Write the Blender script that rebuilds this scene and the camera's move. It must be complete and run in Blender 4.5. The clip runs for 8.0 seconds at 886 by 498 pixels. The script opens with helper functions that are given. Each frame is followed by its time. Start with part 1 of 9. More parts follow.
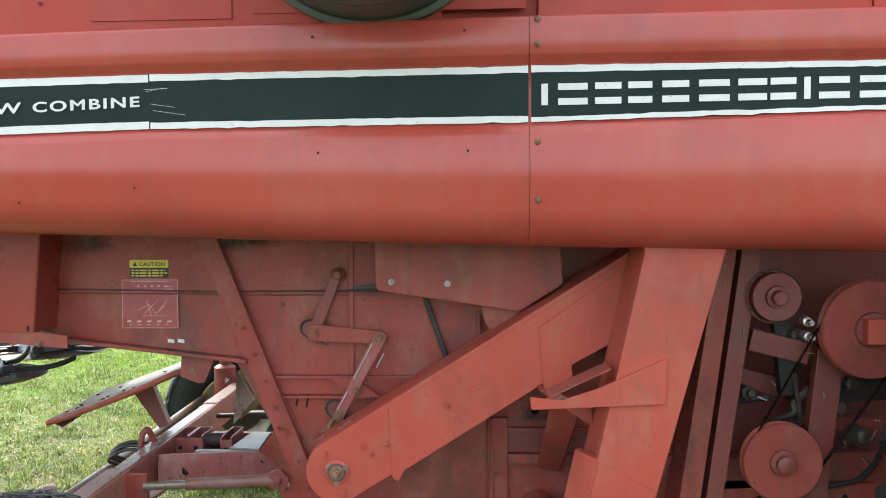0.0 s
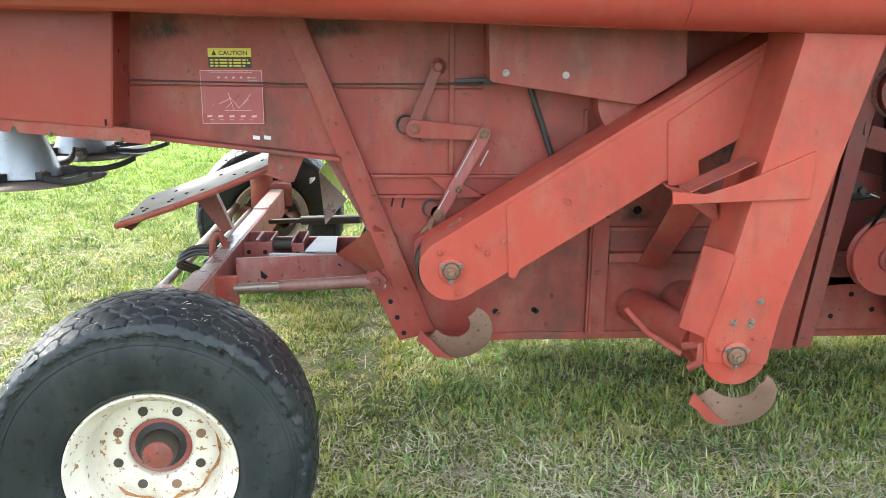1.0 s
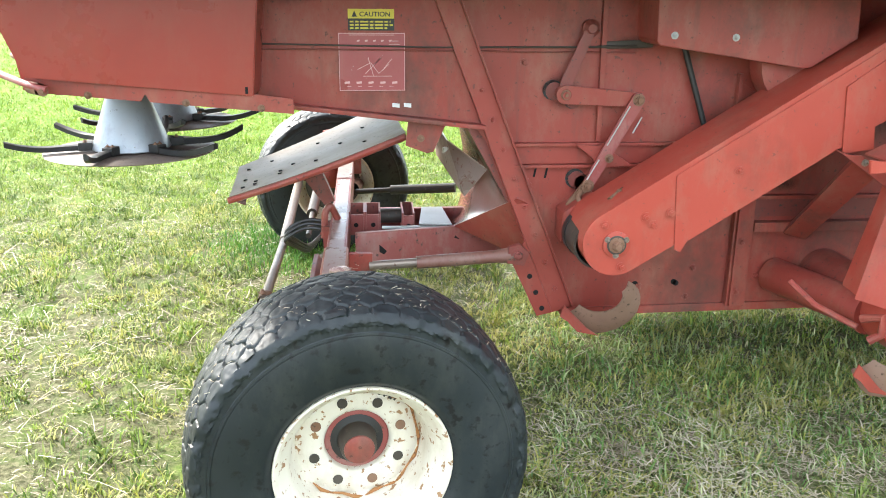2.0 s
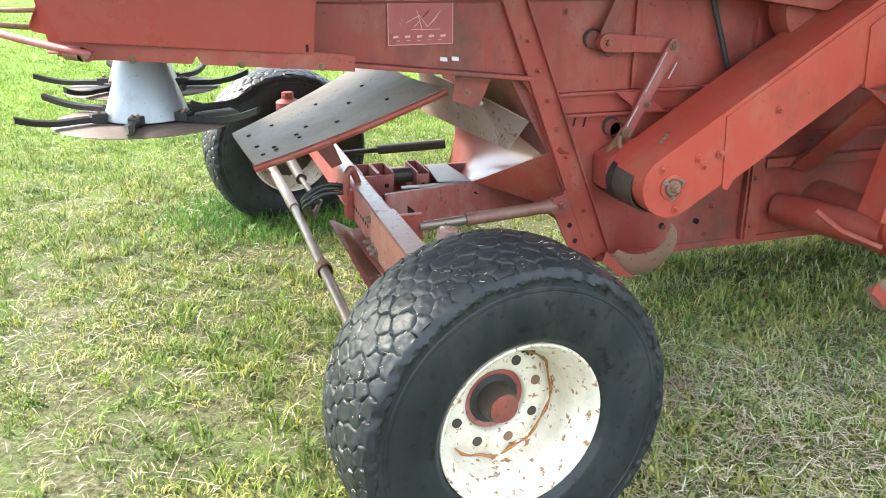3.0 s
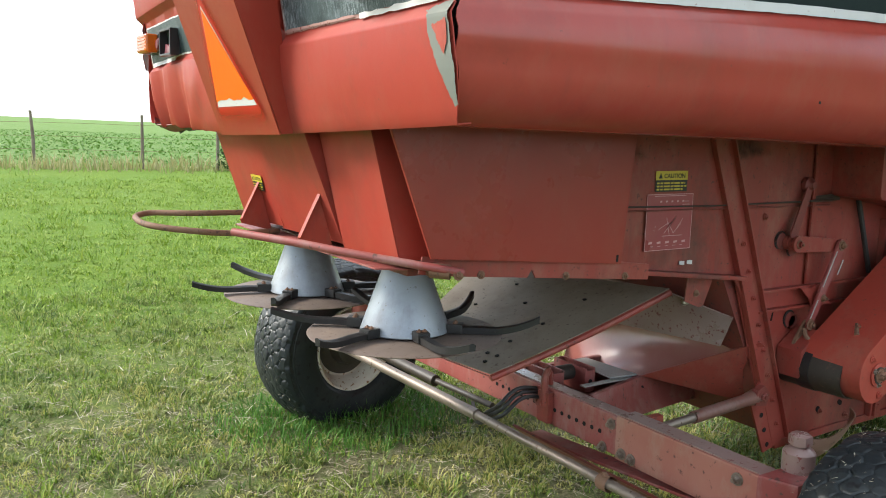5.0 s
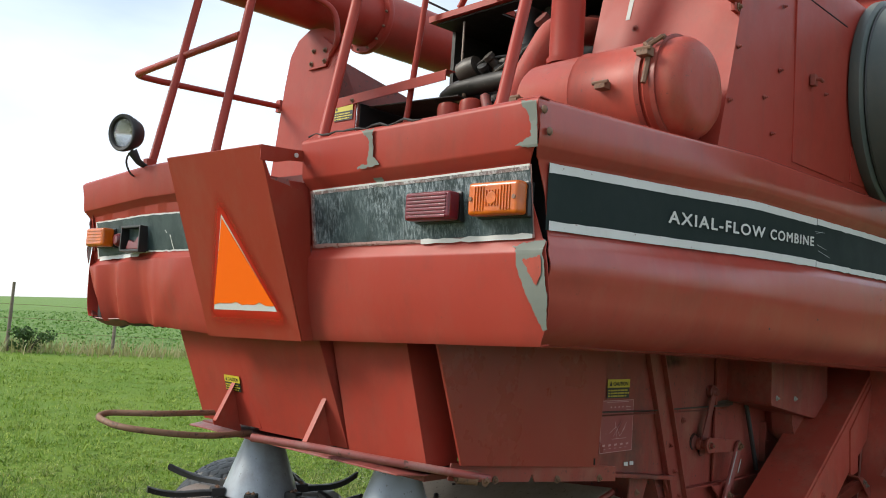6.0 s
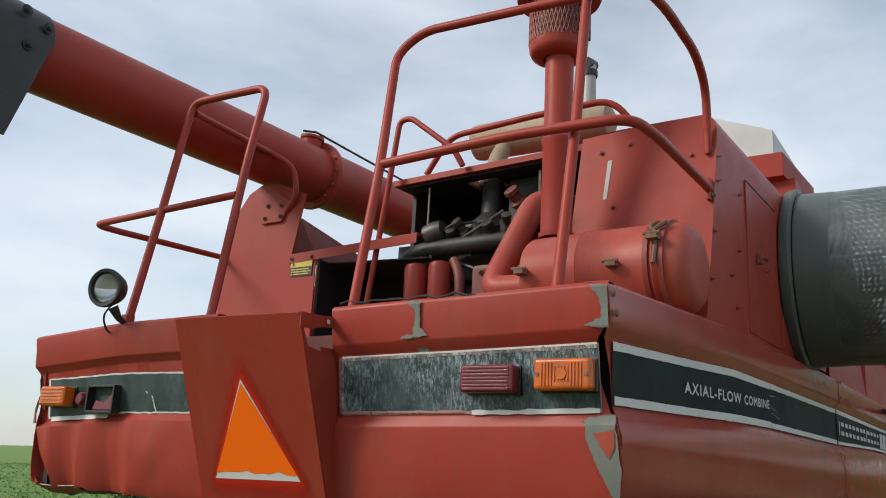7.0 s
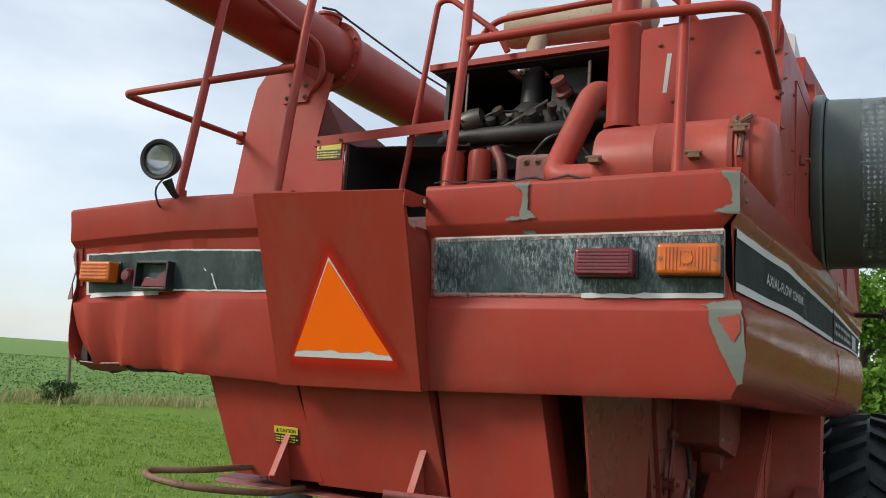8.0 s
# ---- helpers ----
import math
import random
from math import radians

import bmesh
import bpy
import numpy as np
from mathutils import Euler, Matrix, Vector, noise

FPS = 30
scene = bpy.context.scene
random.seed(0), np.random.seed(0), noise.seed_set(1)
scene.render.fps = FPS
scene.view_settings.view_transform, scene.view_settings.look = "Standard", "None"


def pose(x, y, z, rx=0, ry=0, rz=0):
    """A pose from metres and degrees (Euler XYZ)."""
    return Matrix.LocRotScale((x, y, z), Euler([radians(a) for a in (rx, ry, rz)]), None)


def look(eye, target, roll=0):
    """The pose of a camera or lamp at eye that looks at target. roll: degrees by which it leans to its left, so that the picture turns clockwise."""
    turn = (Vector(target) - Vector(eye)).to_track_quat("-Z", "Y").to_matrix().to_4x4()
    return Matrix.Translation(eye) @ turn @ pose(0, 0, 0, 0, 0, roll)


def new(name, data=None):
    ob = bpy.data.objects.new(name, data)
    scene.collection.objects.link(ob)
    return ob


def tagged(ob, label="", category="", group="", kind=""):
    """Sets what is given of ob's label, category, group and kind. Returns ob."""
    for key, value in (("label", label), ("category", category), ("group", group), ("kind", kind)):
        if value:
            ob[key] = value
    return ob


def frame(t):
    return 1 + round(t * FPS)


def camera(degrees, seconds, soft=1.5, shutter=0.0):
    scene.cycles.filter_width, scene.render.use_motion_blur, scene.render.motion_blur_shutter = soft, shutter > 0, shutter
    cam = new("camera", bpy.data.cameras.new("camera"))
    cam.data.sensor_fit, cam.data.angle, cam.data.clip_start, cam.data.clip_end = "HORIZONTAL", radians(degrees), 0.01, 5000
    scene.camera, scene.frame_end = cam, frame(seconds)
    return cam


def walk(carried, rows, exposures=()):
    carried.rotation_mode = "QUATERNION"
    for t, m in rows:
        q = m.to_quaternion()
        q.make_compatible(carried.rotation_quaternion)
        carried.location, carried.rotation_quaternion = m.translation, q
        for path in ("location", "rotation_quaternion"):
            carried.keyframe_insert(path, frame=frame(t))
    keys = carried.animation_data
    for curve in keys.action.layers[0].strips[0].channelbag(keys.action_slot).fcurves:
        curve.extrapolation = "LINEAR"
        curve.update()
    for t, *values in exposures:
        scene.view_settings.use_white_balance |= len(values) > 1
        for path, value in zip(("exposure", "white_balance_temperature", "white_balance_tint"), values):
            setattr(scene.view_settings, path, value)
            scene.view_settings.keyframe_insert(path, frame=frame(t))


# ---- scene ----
cam = camera(55.2, 8.0, soft=1.0)
METRES, EYE, TILT, LEAN, TURN = 6.2, 1.755, 0.0, 0.0, 2.3
ROWS = [
    (0.0, 0.0, 0.0, 0.0, -0.01, -2.59, 0.29),
    (0.5, -0.0538, 0.007, -0.0122, -2.56, -10.86, 0.2),
    (1.0, -0.1084, 0.0292, -0.0194, -3.87, -14.71, -0.36),
    (1.5, -0.167, 0.0627, -0.0167, -4.84, -15.21, -0.92),
    (1.7, -0.1925, 0.0635, -0.0175, -5.24, -15.93, -0.87),
    (2.8, -0.3385, 0.1008, -0.0218, -17.17, -20.35, 0.3),
    (3.0, -0.3669, 0.1077, -0.0229, -19.47, -20.12, -0.02),
    (3.5, -0.4386, 0.1317, -0.0122, -22.42, -16.84, -0.35),
    (4.0, -0.4965, 0.1772, -0.0162, -23.53, -12.52, 0.01),
    (4.2, -0.5216, 0.1909, -0.0170, -25.66, -12.02, -0.15),
    (5.3, -0.6500, 0.2768, -0.0060, -39.34, -4.54, -2.51),
    (5.5, -0.6703, 0.2863, -0.006, -42.52, -0.72, -2.95),
    (6.0, -0.7227, 0.3073, 0.0001, -48.73, 4.63, -3.7),
    (6.2, -0.7370, 0.3200, 0.0000, -50.99, 7.33, -3.45),
    (6.5, -0.753, 0.3422, 0.0034, -55.09, 11.07, -3.21),
    (7.0, -0.7955, 0.3778, 0.0069, -59.68, 14.66, -3.05),
    (7.2, -0.8080, 0.3943, 0.0075, -60.90, 15.05, -3.18),
    (7.5, -0.8185, 0.4167, 0.007, -62.91, 15.87, -3.58),
    (8.0, -0.8274, 0.4615, -0.007, -65.25, 8.37, -4.17),
]
walk(cam, [(t, pose(0, 0, EYE, TILT, LEAN, TURN) @ pose(METRES * x, METRES * y, METRES * z, 90 + pitch, roll, yaw)) for t, x, y, z, yaw, pitch, roll in ROWS],
     exposures=[(0.0, 1.65), (0.5, 1.95), (1.0, 2.2), (1.7, 2.25), (3.0, 2.1), (3.5, 2.03), (4.2, 1.6), (5.3, 0.78), (6.0, 0.31), (7.0, -0.18), (7.5, -0.19), (8.0, -0.06)])

# ---- world, sun ----
SUN_EL, SUN_AZ = 34.0, -45.0
world = bpy.data.worlds.new("overcast_sky")
scene.world = world
world.use_nodes = True
wn, wl = world.node_tree.nodes, world.node_tree.links
wn.clear()
w_out = wn.new("ShaderNodeOutputWorld")
w_bg = wn.new("ShaderNodeBackground")
w_sky = wn.new("ShaderNodeTexSky")
w_sky.sky_type, w_sky.sun_disc = "NISHITA", False
w_sky.sun_elevation, w_sky.sun_rotation = radians(SUN_EL), radians(SUN_AZ)
w_sky.air_density, w_sky.dust_density, w_sky.ozone_density = 1.0, 0.8, 1.5
w_tc = wn.new("ShaderNodeTexCoord")
w_map = wn.new("ShaderNodeMapping")
w_map.inputs["Scale"].default_value = (1.0, 1.6, 3.4)
w_map.inputs["Rotation"].default_value = (0.0, 0.0, 0.6)
w_n1 = wn.new("ShaderNodeTexNoise")
w_n1.inputs["Scale"].default_value, w_n1.inputs["Detail"].default_value, w_n1.inputs["Roughness"].default_value = 1.5, 6.0, 0.52
w_ramp = wn.new("ShaderNodeValToRGB")
w_ramp.color_ramp.elements[0].position, w_ramp.color_ramp.elements[0].color = 0.34, (0.36, 0.36, 0.36, 1)
w_ramp.color_ramp.elements[1].position, w_ramp.color_ramp.elements[1].color = 0.70, (0.93, 0.93, 0.93, 1)
w_n2 = wn.new("ShaderNodeTexNoise")
w_n2.inputs["Scale"].default_value, w_n2.inputs["Detail"].default_value = 2.6, 6.0
w_cloud = wn.new("ShaderNodeValToRGB")
w_cloud.color_ramp.elements[0].position, w_cloud.color_ramp.elements[0].color = 0.30, (6.65, 7.45, 8.2, 1)
w_cloud.color_ramp.elements[1].position, w_cloud.color_ramp.elements[1].color = 0.66, (7.5, 8.1, 8.65, 1)
w_mix = wn.new("ShaderNodeMix")
w_mix.data_type = "RGBA"
wl.new(w_tc.outputs["Generated"], w_map.inputs["Vector"])
wl.new(w_map.outputs["Vector"], w_n1.inputs["Vector"])
wl.new(w_map.outputs["Vector"], w_n2.inputs["Vector"])
wl.new(w_n1.outputs["Fac"], w_ramp.inputs["Fac"])
wl.new(w_n2.outputs["Fac"], w_cloud.inputs["Fac"])
wl.new(w_ramp.outputs["Color"], w_mix.inputs["Factor"])
wl.new(w_sky.outputs["Color"], w_mix.inputs["A"])
wl.new(w_cloud.outputs["Color"], w_mix.inputs["B"])
wl.new(w_mix.outputs["Result"], w_bg.inputs["Color"])
w_bg.inputs["Strength"].default_value = 0.138
wl.new(w_bg.outputs["Background"], w_out.inputs["Surface"])

sun = new("sun", bpy.data.lights.new("sun", "SUN"))
sun.data.energy, sun.data.angle, sun.data.color = 3.0, radians(18.0), (1.0, 0.94, 0.83)
sun_from = Vector((math.sin(radians(SUN_AZ)) * math.cos(radians(SUN_EL)), math.cos(radians(SUN_AZ)) * math.cos(radians(SUN_EL)), math.sin(radians(SUN_EL))))
sun.matrix_world = look(sun_from * 60, (0, 0, 0))


# ---- materials ----
def shader(name):
    m = bpy.data.materials.new(name)
    m.use_nodes = True
    n, l = m.node_tree.nodes, m.node_tree.links
    return m, n, l, n["Principled BSDF"]


def noise_fac(n, l, scale, detail=4.0, rough=0.55, stretch=(1, 1, 1), lo=0.4, hi=0.6, which="Object"):
    tc, mp, tx, rp = n.new("ShaderNodeTexCoord"), n.new("ShaderNodeMapping"), n.new("ShaderNodeTexNoise"), n.new("ShaderNodeMapRange")
    mp.inputs["Scale"].default_value = stretch
    tx.inputs["Scale"].default_value, tx.inputs["Detail"].default_value, tx.inputs["Roughness"].default_value = scale, detail, rough
    rp.inputs["From Min"].default_value, rp.inputs["From Max"].default_value = lo, hi
    l.new(tc.outputs[which], mp.inputs["Vector"])
    l.new(mp.outputs["Vector"], tx.inputs["Vector"])
    l.new(tx.outputs["Fac"], rp.inputs["Value"])
    return rp.outputs["Result"]


def mixed(n, l, fac, a, b):
    mx = n.new("ShaderNodeMix")
    mx.data_type = "RGBA"
    for key, v in (("A", a), ("B", b)):
        if isinstance(v, (tuple, list)):
            mx.inputs[key].default_value = (*v[:3], 1)
        else:
            l.new(v, mx.inputs[key])
    if isinstance(fac, float):
        mx.inputs["Factor"].default_value = fac
    else:
        l.new(fac, mx.inputs["Factor"])
    return mx.outputs["Result"]


def ranged(n, l, fac, lo, hi):
    r = n.new("ShaderNodeMapRange")
    r.inputs["To Min"].default_value, r.inputs["To Max"].default_value = lo, hi
    l.new(fac, r.inputs["Value"])
    return r.outputs["Result"]


def bumped(n, l, b, fac, strength, distance=0.002):
    bp = n.new("ShaderNodeBump")
    bp.inputs["Strength"].default_value, bp.inputs["Distance"].default_value = strength, distance
    l.new(fac, bp.inputs["Height"])
    l.new(bp.outputs["Normal"], b.inputs["Normal"])


def worn_paint(name, base, faded, chip, dust=(0.30, 0.22, 0.15), rough=(0.22, 0.42), chips=(0.70, 0.74), dusty=0.35, spec=0.5, fine=55.0, grime=0.0):
    m, n, l, b = shader(name)
    large = noise_fac(n, l, 1.3, 5.0, 0.6, (1, 1, 1), 0.35, 0.68)
    col = mixed(n, l, large, base, faded)
    film = noise_fac(n, l, 7.0, 6.0, 0.7, (1, 1, 0.5), 0.48, 0.80)
    film_s = ranged(n, l, film, 0.0, dusty)
    col = mixed(n, l, film_s, col, dust)
    if grime:
        # oily stains and thin runs down the sheet
        stain = noise_fac(n, l, 2.7, 8.0, 0.72, (1, 1, 0.8), 0.50, 0.72)
        col = mixed(n, l, ranged(n, l, stain, 0.0, grime), col, (0.075, 0.045, 0.036))
        runs = noise_fac(n, l, 16.0, 4.0, 0.6, (1, 1, 0.12), 0.58, 0.74)
        col = mixed(n, l, ranged(n, l, runs, 0.0, grime * 0.55), col, (0.11, 0.06, 0.048))
    spots = noise_fac(n, l, fine, 3.0, 0.6, (1, 1, 1), chips[0], chips[1])
    col = mixed(n, l, spots, col, chip)
    l.new(col, b.inputs["Base Color"])
    l.new(ranged(n, l, noise_fac(n, l, 4.0, 6.0, 0.65, (1, 1, 1), 0.3, 0.7), rough[0], rough[1]), b.inputs["Roughness"])
    b.inputs["Specular IOR Level"].default_value = spec
    bumped(n, l, b, noise_fac(n, l, 130.0, 2.0), 0.035, 0.001)
    return m


RED = worn_paint("faded_red_paint", (0.332, 0.038, 0.025), (0.365, 0.051, 0.035), (0.24, 0.055, 0.04), rough=(0.36, 0.50), dusty=0.12, spec=0.22, grime=0.34)
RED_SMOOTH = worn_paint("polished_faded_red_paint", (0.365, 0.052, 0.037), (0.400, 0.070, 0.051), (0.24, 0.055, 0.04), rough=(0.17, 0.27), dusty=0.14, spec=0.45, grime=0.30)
RED_DULL = worn_paint("dusty_red_paint", (0.258, 0.042, 0.030), (0.298, 0.062, 0.046), (0.12, 0.042, 0.033), rough=(0.34, 0.55), chips=(0.64, 0.70), dusty=0.42, spec=0.35, grime=0.85)
RED_MAROON = worn_paint("dusty_maroon_paint", (0.24, 0.045, 0.040), (0.33, 0.10, 0.085), (0.09, 0.05, 0.04), dust=(0.36, 0.28, 0.25), rough=(0.38, 0.6), chips=(0.62, 0.70), dusty=0.7, spec=0.5, fine=30.0)
RED_BRIGHT = worn_paint("orange_red_paint", (0.370, 0.054, 0.035), (0.41, 0.074, 0.049), (0.21, 0.06, 0.045), rough=(0.36, 0.55), chips=(0.66, 0.71), dusty=0.38, spec=0.3, grime=0.45)
# Oily paint; also used where the dark red stands for shade.
RED_GRIME_SHADE = worn_paint("oily_and_shaded_dark_red_paint", (0.17, 0.035, 0.028), (0.24, 0.055, 0.042), (0.05, 0.04, 0.035), rough=(0.35, 0.65), chips=(0.60, 0.70), dusty=0.6, dust=(0.12, 0.09, 0.07))
RED_NEW = worn_paint("smooth_red_panel_paint", (0.285, 0.034, 0.019), (0.315, 0.042, 0.025), (0.28, 0.05, 0.035), rough=(0.34, 0.46), chips=(0.80, 0.86), dusty=0.15, spec=0.25)
RED_PANEL = worn_paint("smooth_dark_red_panel_paint", (0.265, 0.036, 0.024), (0.295, 0.045, 0.031), (0.2, 0.045, 0.035), rough=(0.24, 0.36), chips=(0.78, 0.84), dusty=0.12, spec=0.35)
GALV = worn_paint("dull_zinc_sheet", (0.33, 0.34, 0.33), (0.42, 0.42, 0.40), (0.22, 0.20, 0.18), dust=(0.30, 0.27, 0.22), rough=(0.30, 0.55), chips=(0.66, 0.75))
CONE = worn_paint("scuffed_silver_cone", (0.30, 0.34, 0.38), (0.38, 0.42, 0.45), (0.20, 0.19, 0.18), dust=(0.34, 0.32, 0.29), rough=(0.30, 0.46), chips=(0.66, 0.72), dusty=0.5, grime=0.5)
CONE.node_tree.nodes["Principled BSDF"].inputs["Metallic"].default_value = 0.35
DUSTY_SALMON = worn_paint("dusty_salmon_paint", (0.34, 0.115, 0.085), (0.43, 0.215, 0.160), (0.14, 0.06, 0.045), dust=(0.38, 0.29, 0.22), rough=(0.42, 0.65), chips=(0.62, 0.70), dusty=0.75, spec=0.4, fine=30.0)
WORN_TOP = worn_paint("rubbed_bare_paint", (0.26, 0.16, 0.14), (0.36, 0.28, 0.25), (0.18, 0.05, 0.04), dust=(0.28, 0.23, 0.19), rough=(0.22, 0.42), chips=(0.60, 0.66), spec=0.6)
PAN_PAINT = worn_paint("polished_worn_red_sheet", (0.27, 0.080, 0.066), (0.34, 0.15, 0.13), (0.18, 0.06, 0.05), rough=(0.15, 0.26), chips=(0.72, 0.78), dusty=0.25, spec=0.85)
FLIGHT = worn_paint("brown_polished_flight_steel", (0.20, 0.105, 0.075), (0.29, 0.185, 0.135), (0.08, 0.05, 0.03), dust=(0.18, 0.12, 0.07), rough=(0.38, 0.6), chips=(0.60, 0.70), spec=0.3)
GREASE_RED = worn_paint("greasy_worn_red_brown", (0.17, 0.060, 0.045), (0.23, 0.13, 0.10), (0.10, 0.07, 0.05), dust=(0.30, 0.25, 0.21), rough=(0.35, 0.6), chips=(0.56, 0.68), dusty=0.6)
# Greasy metal; also darkens engine parts and a tube for their shade.
GREASE_SHADE = worn_paint("greasy_and_shaded_brown_metal", (0.035, 0.028, 0.022), (0.055, 0.045, 0.036), (0.09, 0.06, 0.04), dust=(0.10, 0.085, 0.065), rough=(0.4, 0.65), chips=(0.62, 0.72), dusty=0.5)
CHUTE = worn_paint("worn_tan_grey_sheet", (0.22, 0.185, 0.140), (0.30, 0.255, 0.20), (0.11, 0.075, 0.05), dust=(0.17, 0.125, 0.08), rough=(0.46, 0.62), chips=(0.62, 0.70), dusty=0.7, spec=0.4, grime=0.35)
STEEL = worn_paint("worn_bare_steel", (0.20, 0.16, 0.13), (0.28, 0.23, 0.19), (0.11, 0.065, 0.04), rough=(0.30, 0.55), chips=(0.60, 0.70))
STEEL.node_tree.nodes["Principled BSDF"].inputs["Metallic"].default_value = 0.5
RUST = worn_paint("rusty_steel", (0.16, 0.08, 0.045), (0.24, 0.13, 0.08), (0.07, 0.04, 0.03), rough=(0.6, 0.85), chips=(0.58, 0.68))
DISC_STEEL = worn_paint("dirty_brown_disc_steel", (0.15, 0.115, 0.095), (0.21, 0.165, 0.14), (0.08, 0.05, 0.035), rough=(0.45, 0.7), chips=(0.60, 0.70))
ORANGE_RUST = worn_paint("orange_rust", (0.30, 0.12, 0.035), (0.40, 0.18, 0.06), (0.14, 0.06, 0.03), rough=(0.7, 0.9), chips=(0.55, 0.66))
CREAM = worn_paint("cream_wheel_paint", (0.68, 0.63, 0.52), (0.74, 0.70, 0.60), (0.30, 0.16, 0.07), dust=(0.42, 0.32, 0.20), rough=(0.35, 0.6), chips=(0.60, 0.65), fine=44.0, dusty=0.7)
BLACK_RUBBER = worn_paint("black_rubber", (0.012, 0.012, 0.013), (0.024, 0.024, 0.024), (0.06, 0.055, 0.05), dust=(0.08, 0.075, 0.065), rough=(0.32, 0.6), chips=(0.68, 0.76), dusty=0.3)
TYRE = worn_paint("weathered_tyre_rubber", (0.010, 0.014, 0.016), (0.019, 0.025, 0.027), (0.007, 0.007, 0.008), dust=(0.075, 0.078, 0.068), rough=(0.32, 0.62), chips=(0.58, 0.68), dusty=0.42, spec=0.35, fine=30.0)
# Greasy black metal; also used where the black stands for shade.
DARK = worn_paint("black_grease_and_shade", (0.012, 0.012, 0.012), (0.03, 0.028, 0.026), (0.06, 0.05, 0.04), dust=(0.06, 0.05, 0.04), rough=(0.4, 0.7), chips=(0.64, 0.74))
BLACK_PAINT = worn_paint("black_paint", (0.012, 0.013, 0.014), (0.02, 0.021, 0.022), (0.05, 0.05, 0.05), dust=(0.05, 0.05, 0.045), rough=(0.3, 0.5))
STRIPE = worn_paint("dark_green_black_band", (0.014, 0.024, 0.023), (0.020, 0.032, 0.030), (0.10, 0.11, 0.11), dust=(0.035, 0.042, 0.042), rough=(0.55, 0.7), chips=(0.76, 0.80), dusty=0.25, spec=0.12)
WHITE_TAPE = worn_paint("aged_white_vinyl", (0.62, 0.62, 0.60), (0.70, 0.70, 0.68), (0.28, 0.16, 0.13), dust=(0.40, 0.38, 0.36), rough=(0.4, 0.55), chips=(0.68, 0.72))
WHITE = worn_paint("white_sheet_paint", (0.55, 0.56, 0.55), (0.62, 0.62, 0.60), (0.4, 0.38, 0.36), rough=(0.4, 0.6), dusty=0.2)
PRIMER = worn_paint("grey_primer", (0.125, 0.142, 0.122), (0.175, 0.190, 0.165), (0.33, 0.10, 0.07), rough=(0.55, 0.75), chips=(0.70, 0.76))
YELLOW = worn_paint("yellow_label", (0.62, 0.50, 0.03), (0.58, 0.48, 0.06), (0.3, 0.25, 0.1), rough=(0.4, 0.5), dusty=0.15)
LABEL_BLACK = worn_paint("black_label", (0.015, 0.017, 0.014), (0.022, 0.024, 0.02), (0.2, 0.2, 0.15), rough=(0.4, 0.5), dusty=0.1)
LABEL_RED = worn_paint("transparent_red_label", (0.30, 0.055, 0.06), (0.36, 0.08, 0.085), (0.5, 0.3, 0.3), rough=(0.25, 0.35), dusty=0.2)
PINK = worn_paint("pale_pink_print", (0.62, 0.36, 0.36), (0.55, 0.28, 0.28), (0.4, 0.15, 0.15), rough=(0.4, 0.5))
ORANGE = worn_paint("fluorescent_orange_film", (1.0, 0.150, 0.001), (1.0, 0.160, 0.002), (0.7, 0.2, 0.05), rough=(0.5, 0.6), spec=0.2, dusty=0.02, chips=(0.82, 0.86))
SCREEN_GREY = worn_paint("green_grey_drum_paint", (0.068, 0.088, 0.082), (0.088, 0.106, 0.098), (0.04, 0.04, 0.035), rough=(0.34, 0.48), dusty=0.15, spec=0.3, chips=(0.74, 0.80))
BEIGE = worn_paint("heat_bleached_muffler", (0.29, 0.20, 0.13), (0.42, 0.33, 0.23), (0.20, 0.10, 0.05), dust=(0.5, 0.46, 0.38), rough=(0.5, 0.75), chips=(0.62, 0.72))
WOOD = worn_paint("weathered_post_wood", (0.14, 0.11, 0.085), (0.22, 0.18, 0.14), (0.05, 0.04, 0.03), rough=(0.7, 0.9), chips=(0.60, 0.70))


def flaked_band(name, amount, size, pale=(0.34, 0.39, 0.41), dark=((0.014, 0.026, 0.025), (0.034, 0.050, 0.049)), streak=0.30):
    """Decal worn through to the pale backing in upright streaks and flakes."""
    m, n, l, b = shader(name)
    fine = noise_fac(n, l, size * 1.6, 10.0, 0.82, (1, 1, streak), 0.47, 0.60)
    grain = noise_fac(n, l, size * 5.0, 4.0, 0.8, (1, 1, 0.8), 0.40, 0.62)
    area = noise_fac(n, l, 4.2, 4.0, 0.6, (1, 1, 0.9), amount[0], amount[1])
    mul, mul2 = n.new("ShaderNodeMath"), n.new("ShaderNodeMath")
    mul.operation, mul2.operation = "MULTIPLY", "MULTIPLY"
    l.new(fine, mul.inputs[0])
    l.new(area, mul.inputs[1])
    l.new(mul.outputs[0], mul2.inputs[0])
    l.new(ranged(n, l, grain, 0.45, 1.0), mul2.inputs[1])
    dull = mixed(n, l, noise_fac(n, l, 9.0, 5.0), dark[0], dark[1])
    l.new(mixed(n, l, mul2.outputs[0], dull, pale), b.inputs["Base Color"])
    b.inputs["Roughness"].default_value, b.inputs["Specular IOR Level"].default_value = 0.45, 0.35
    bumped(n, l, b, fine, 0.2, 0.001)
    return m


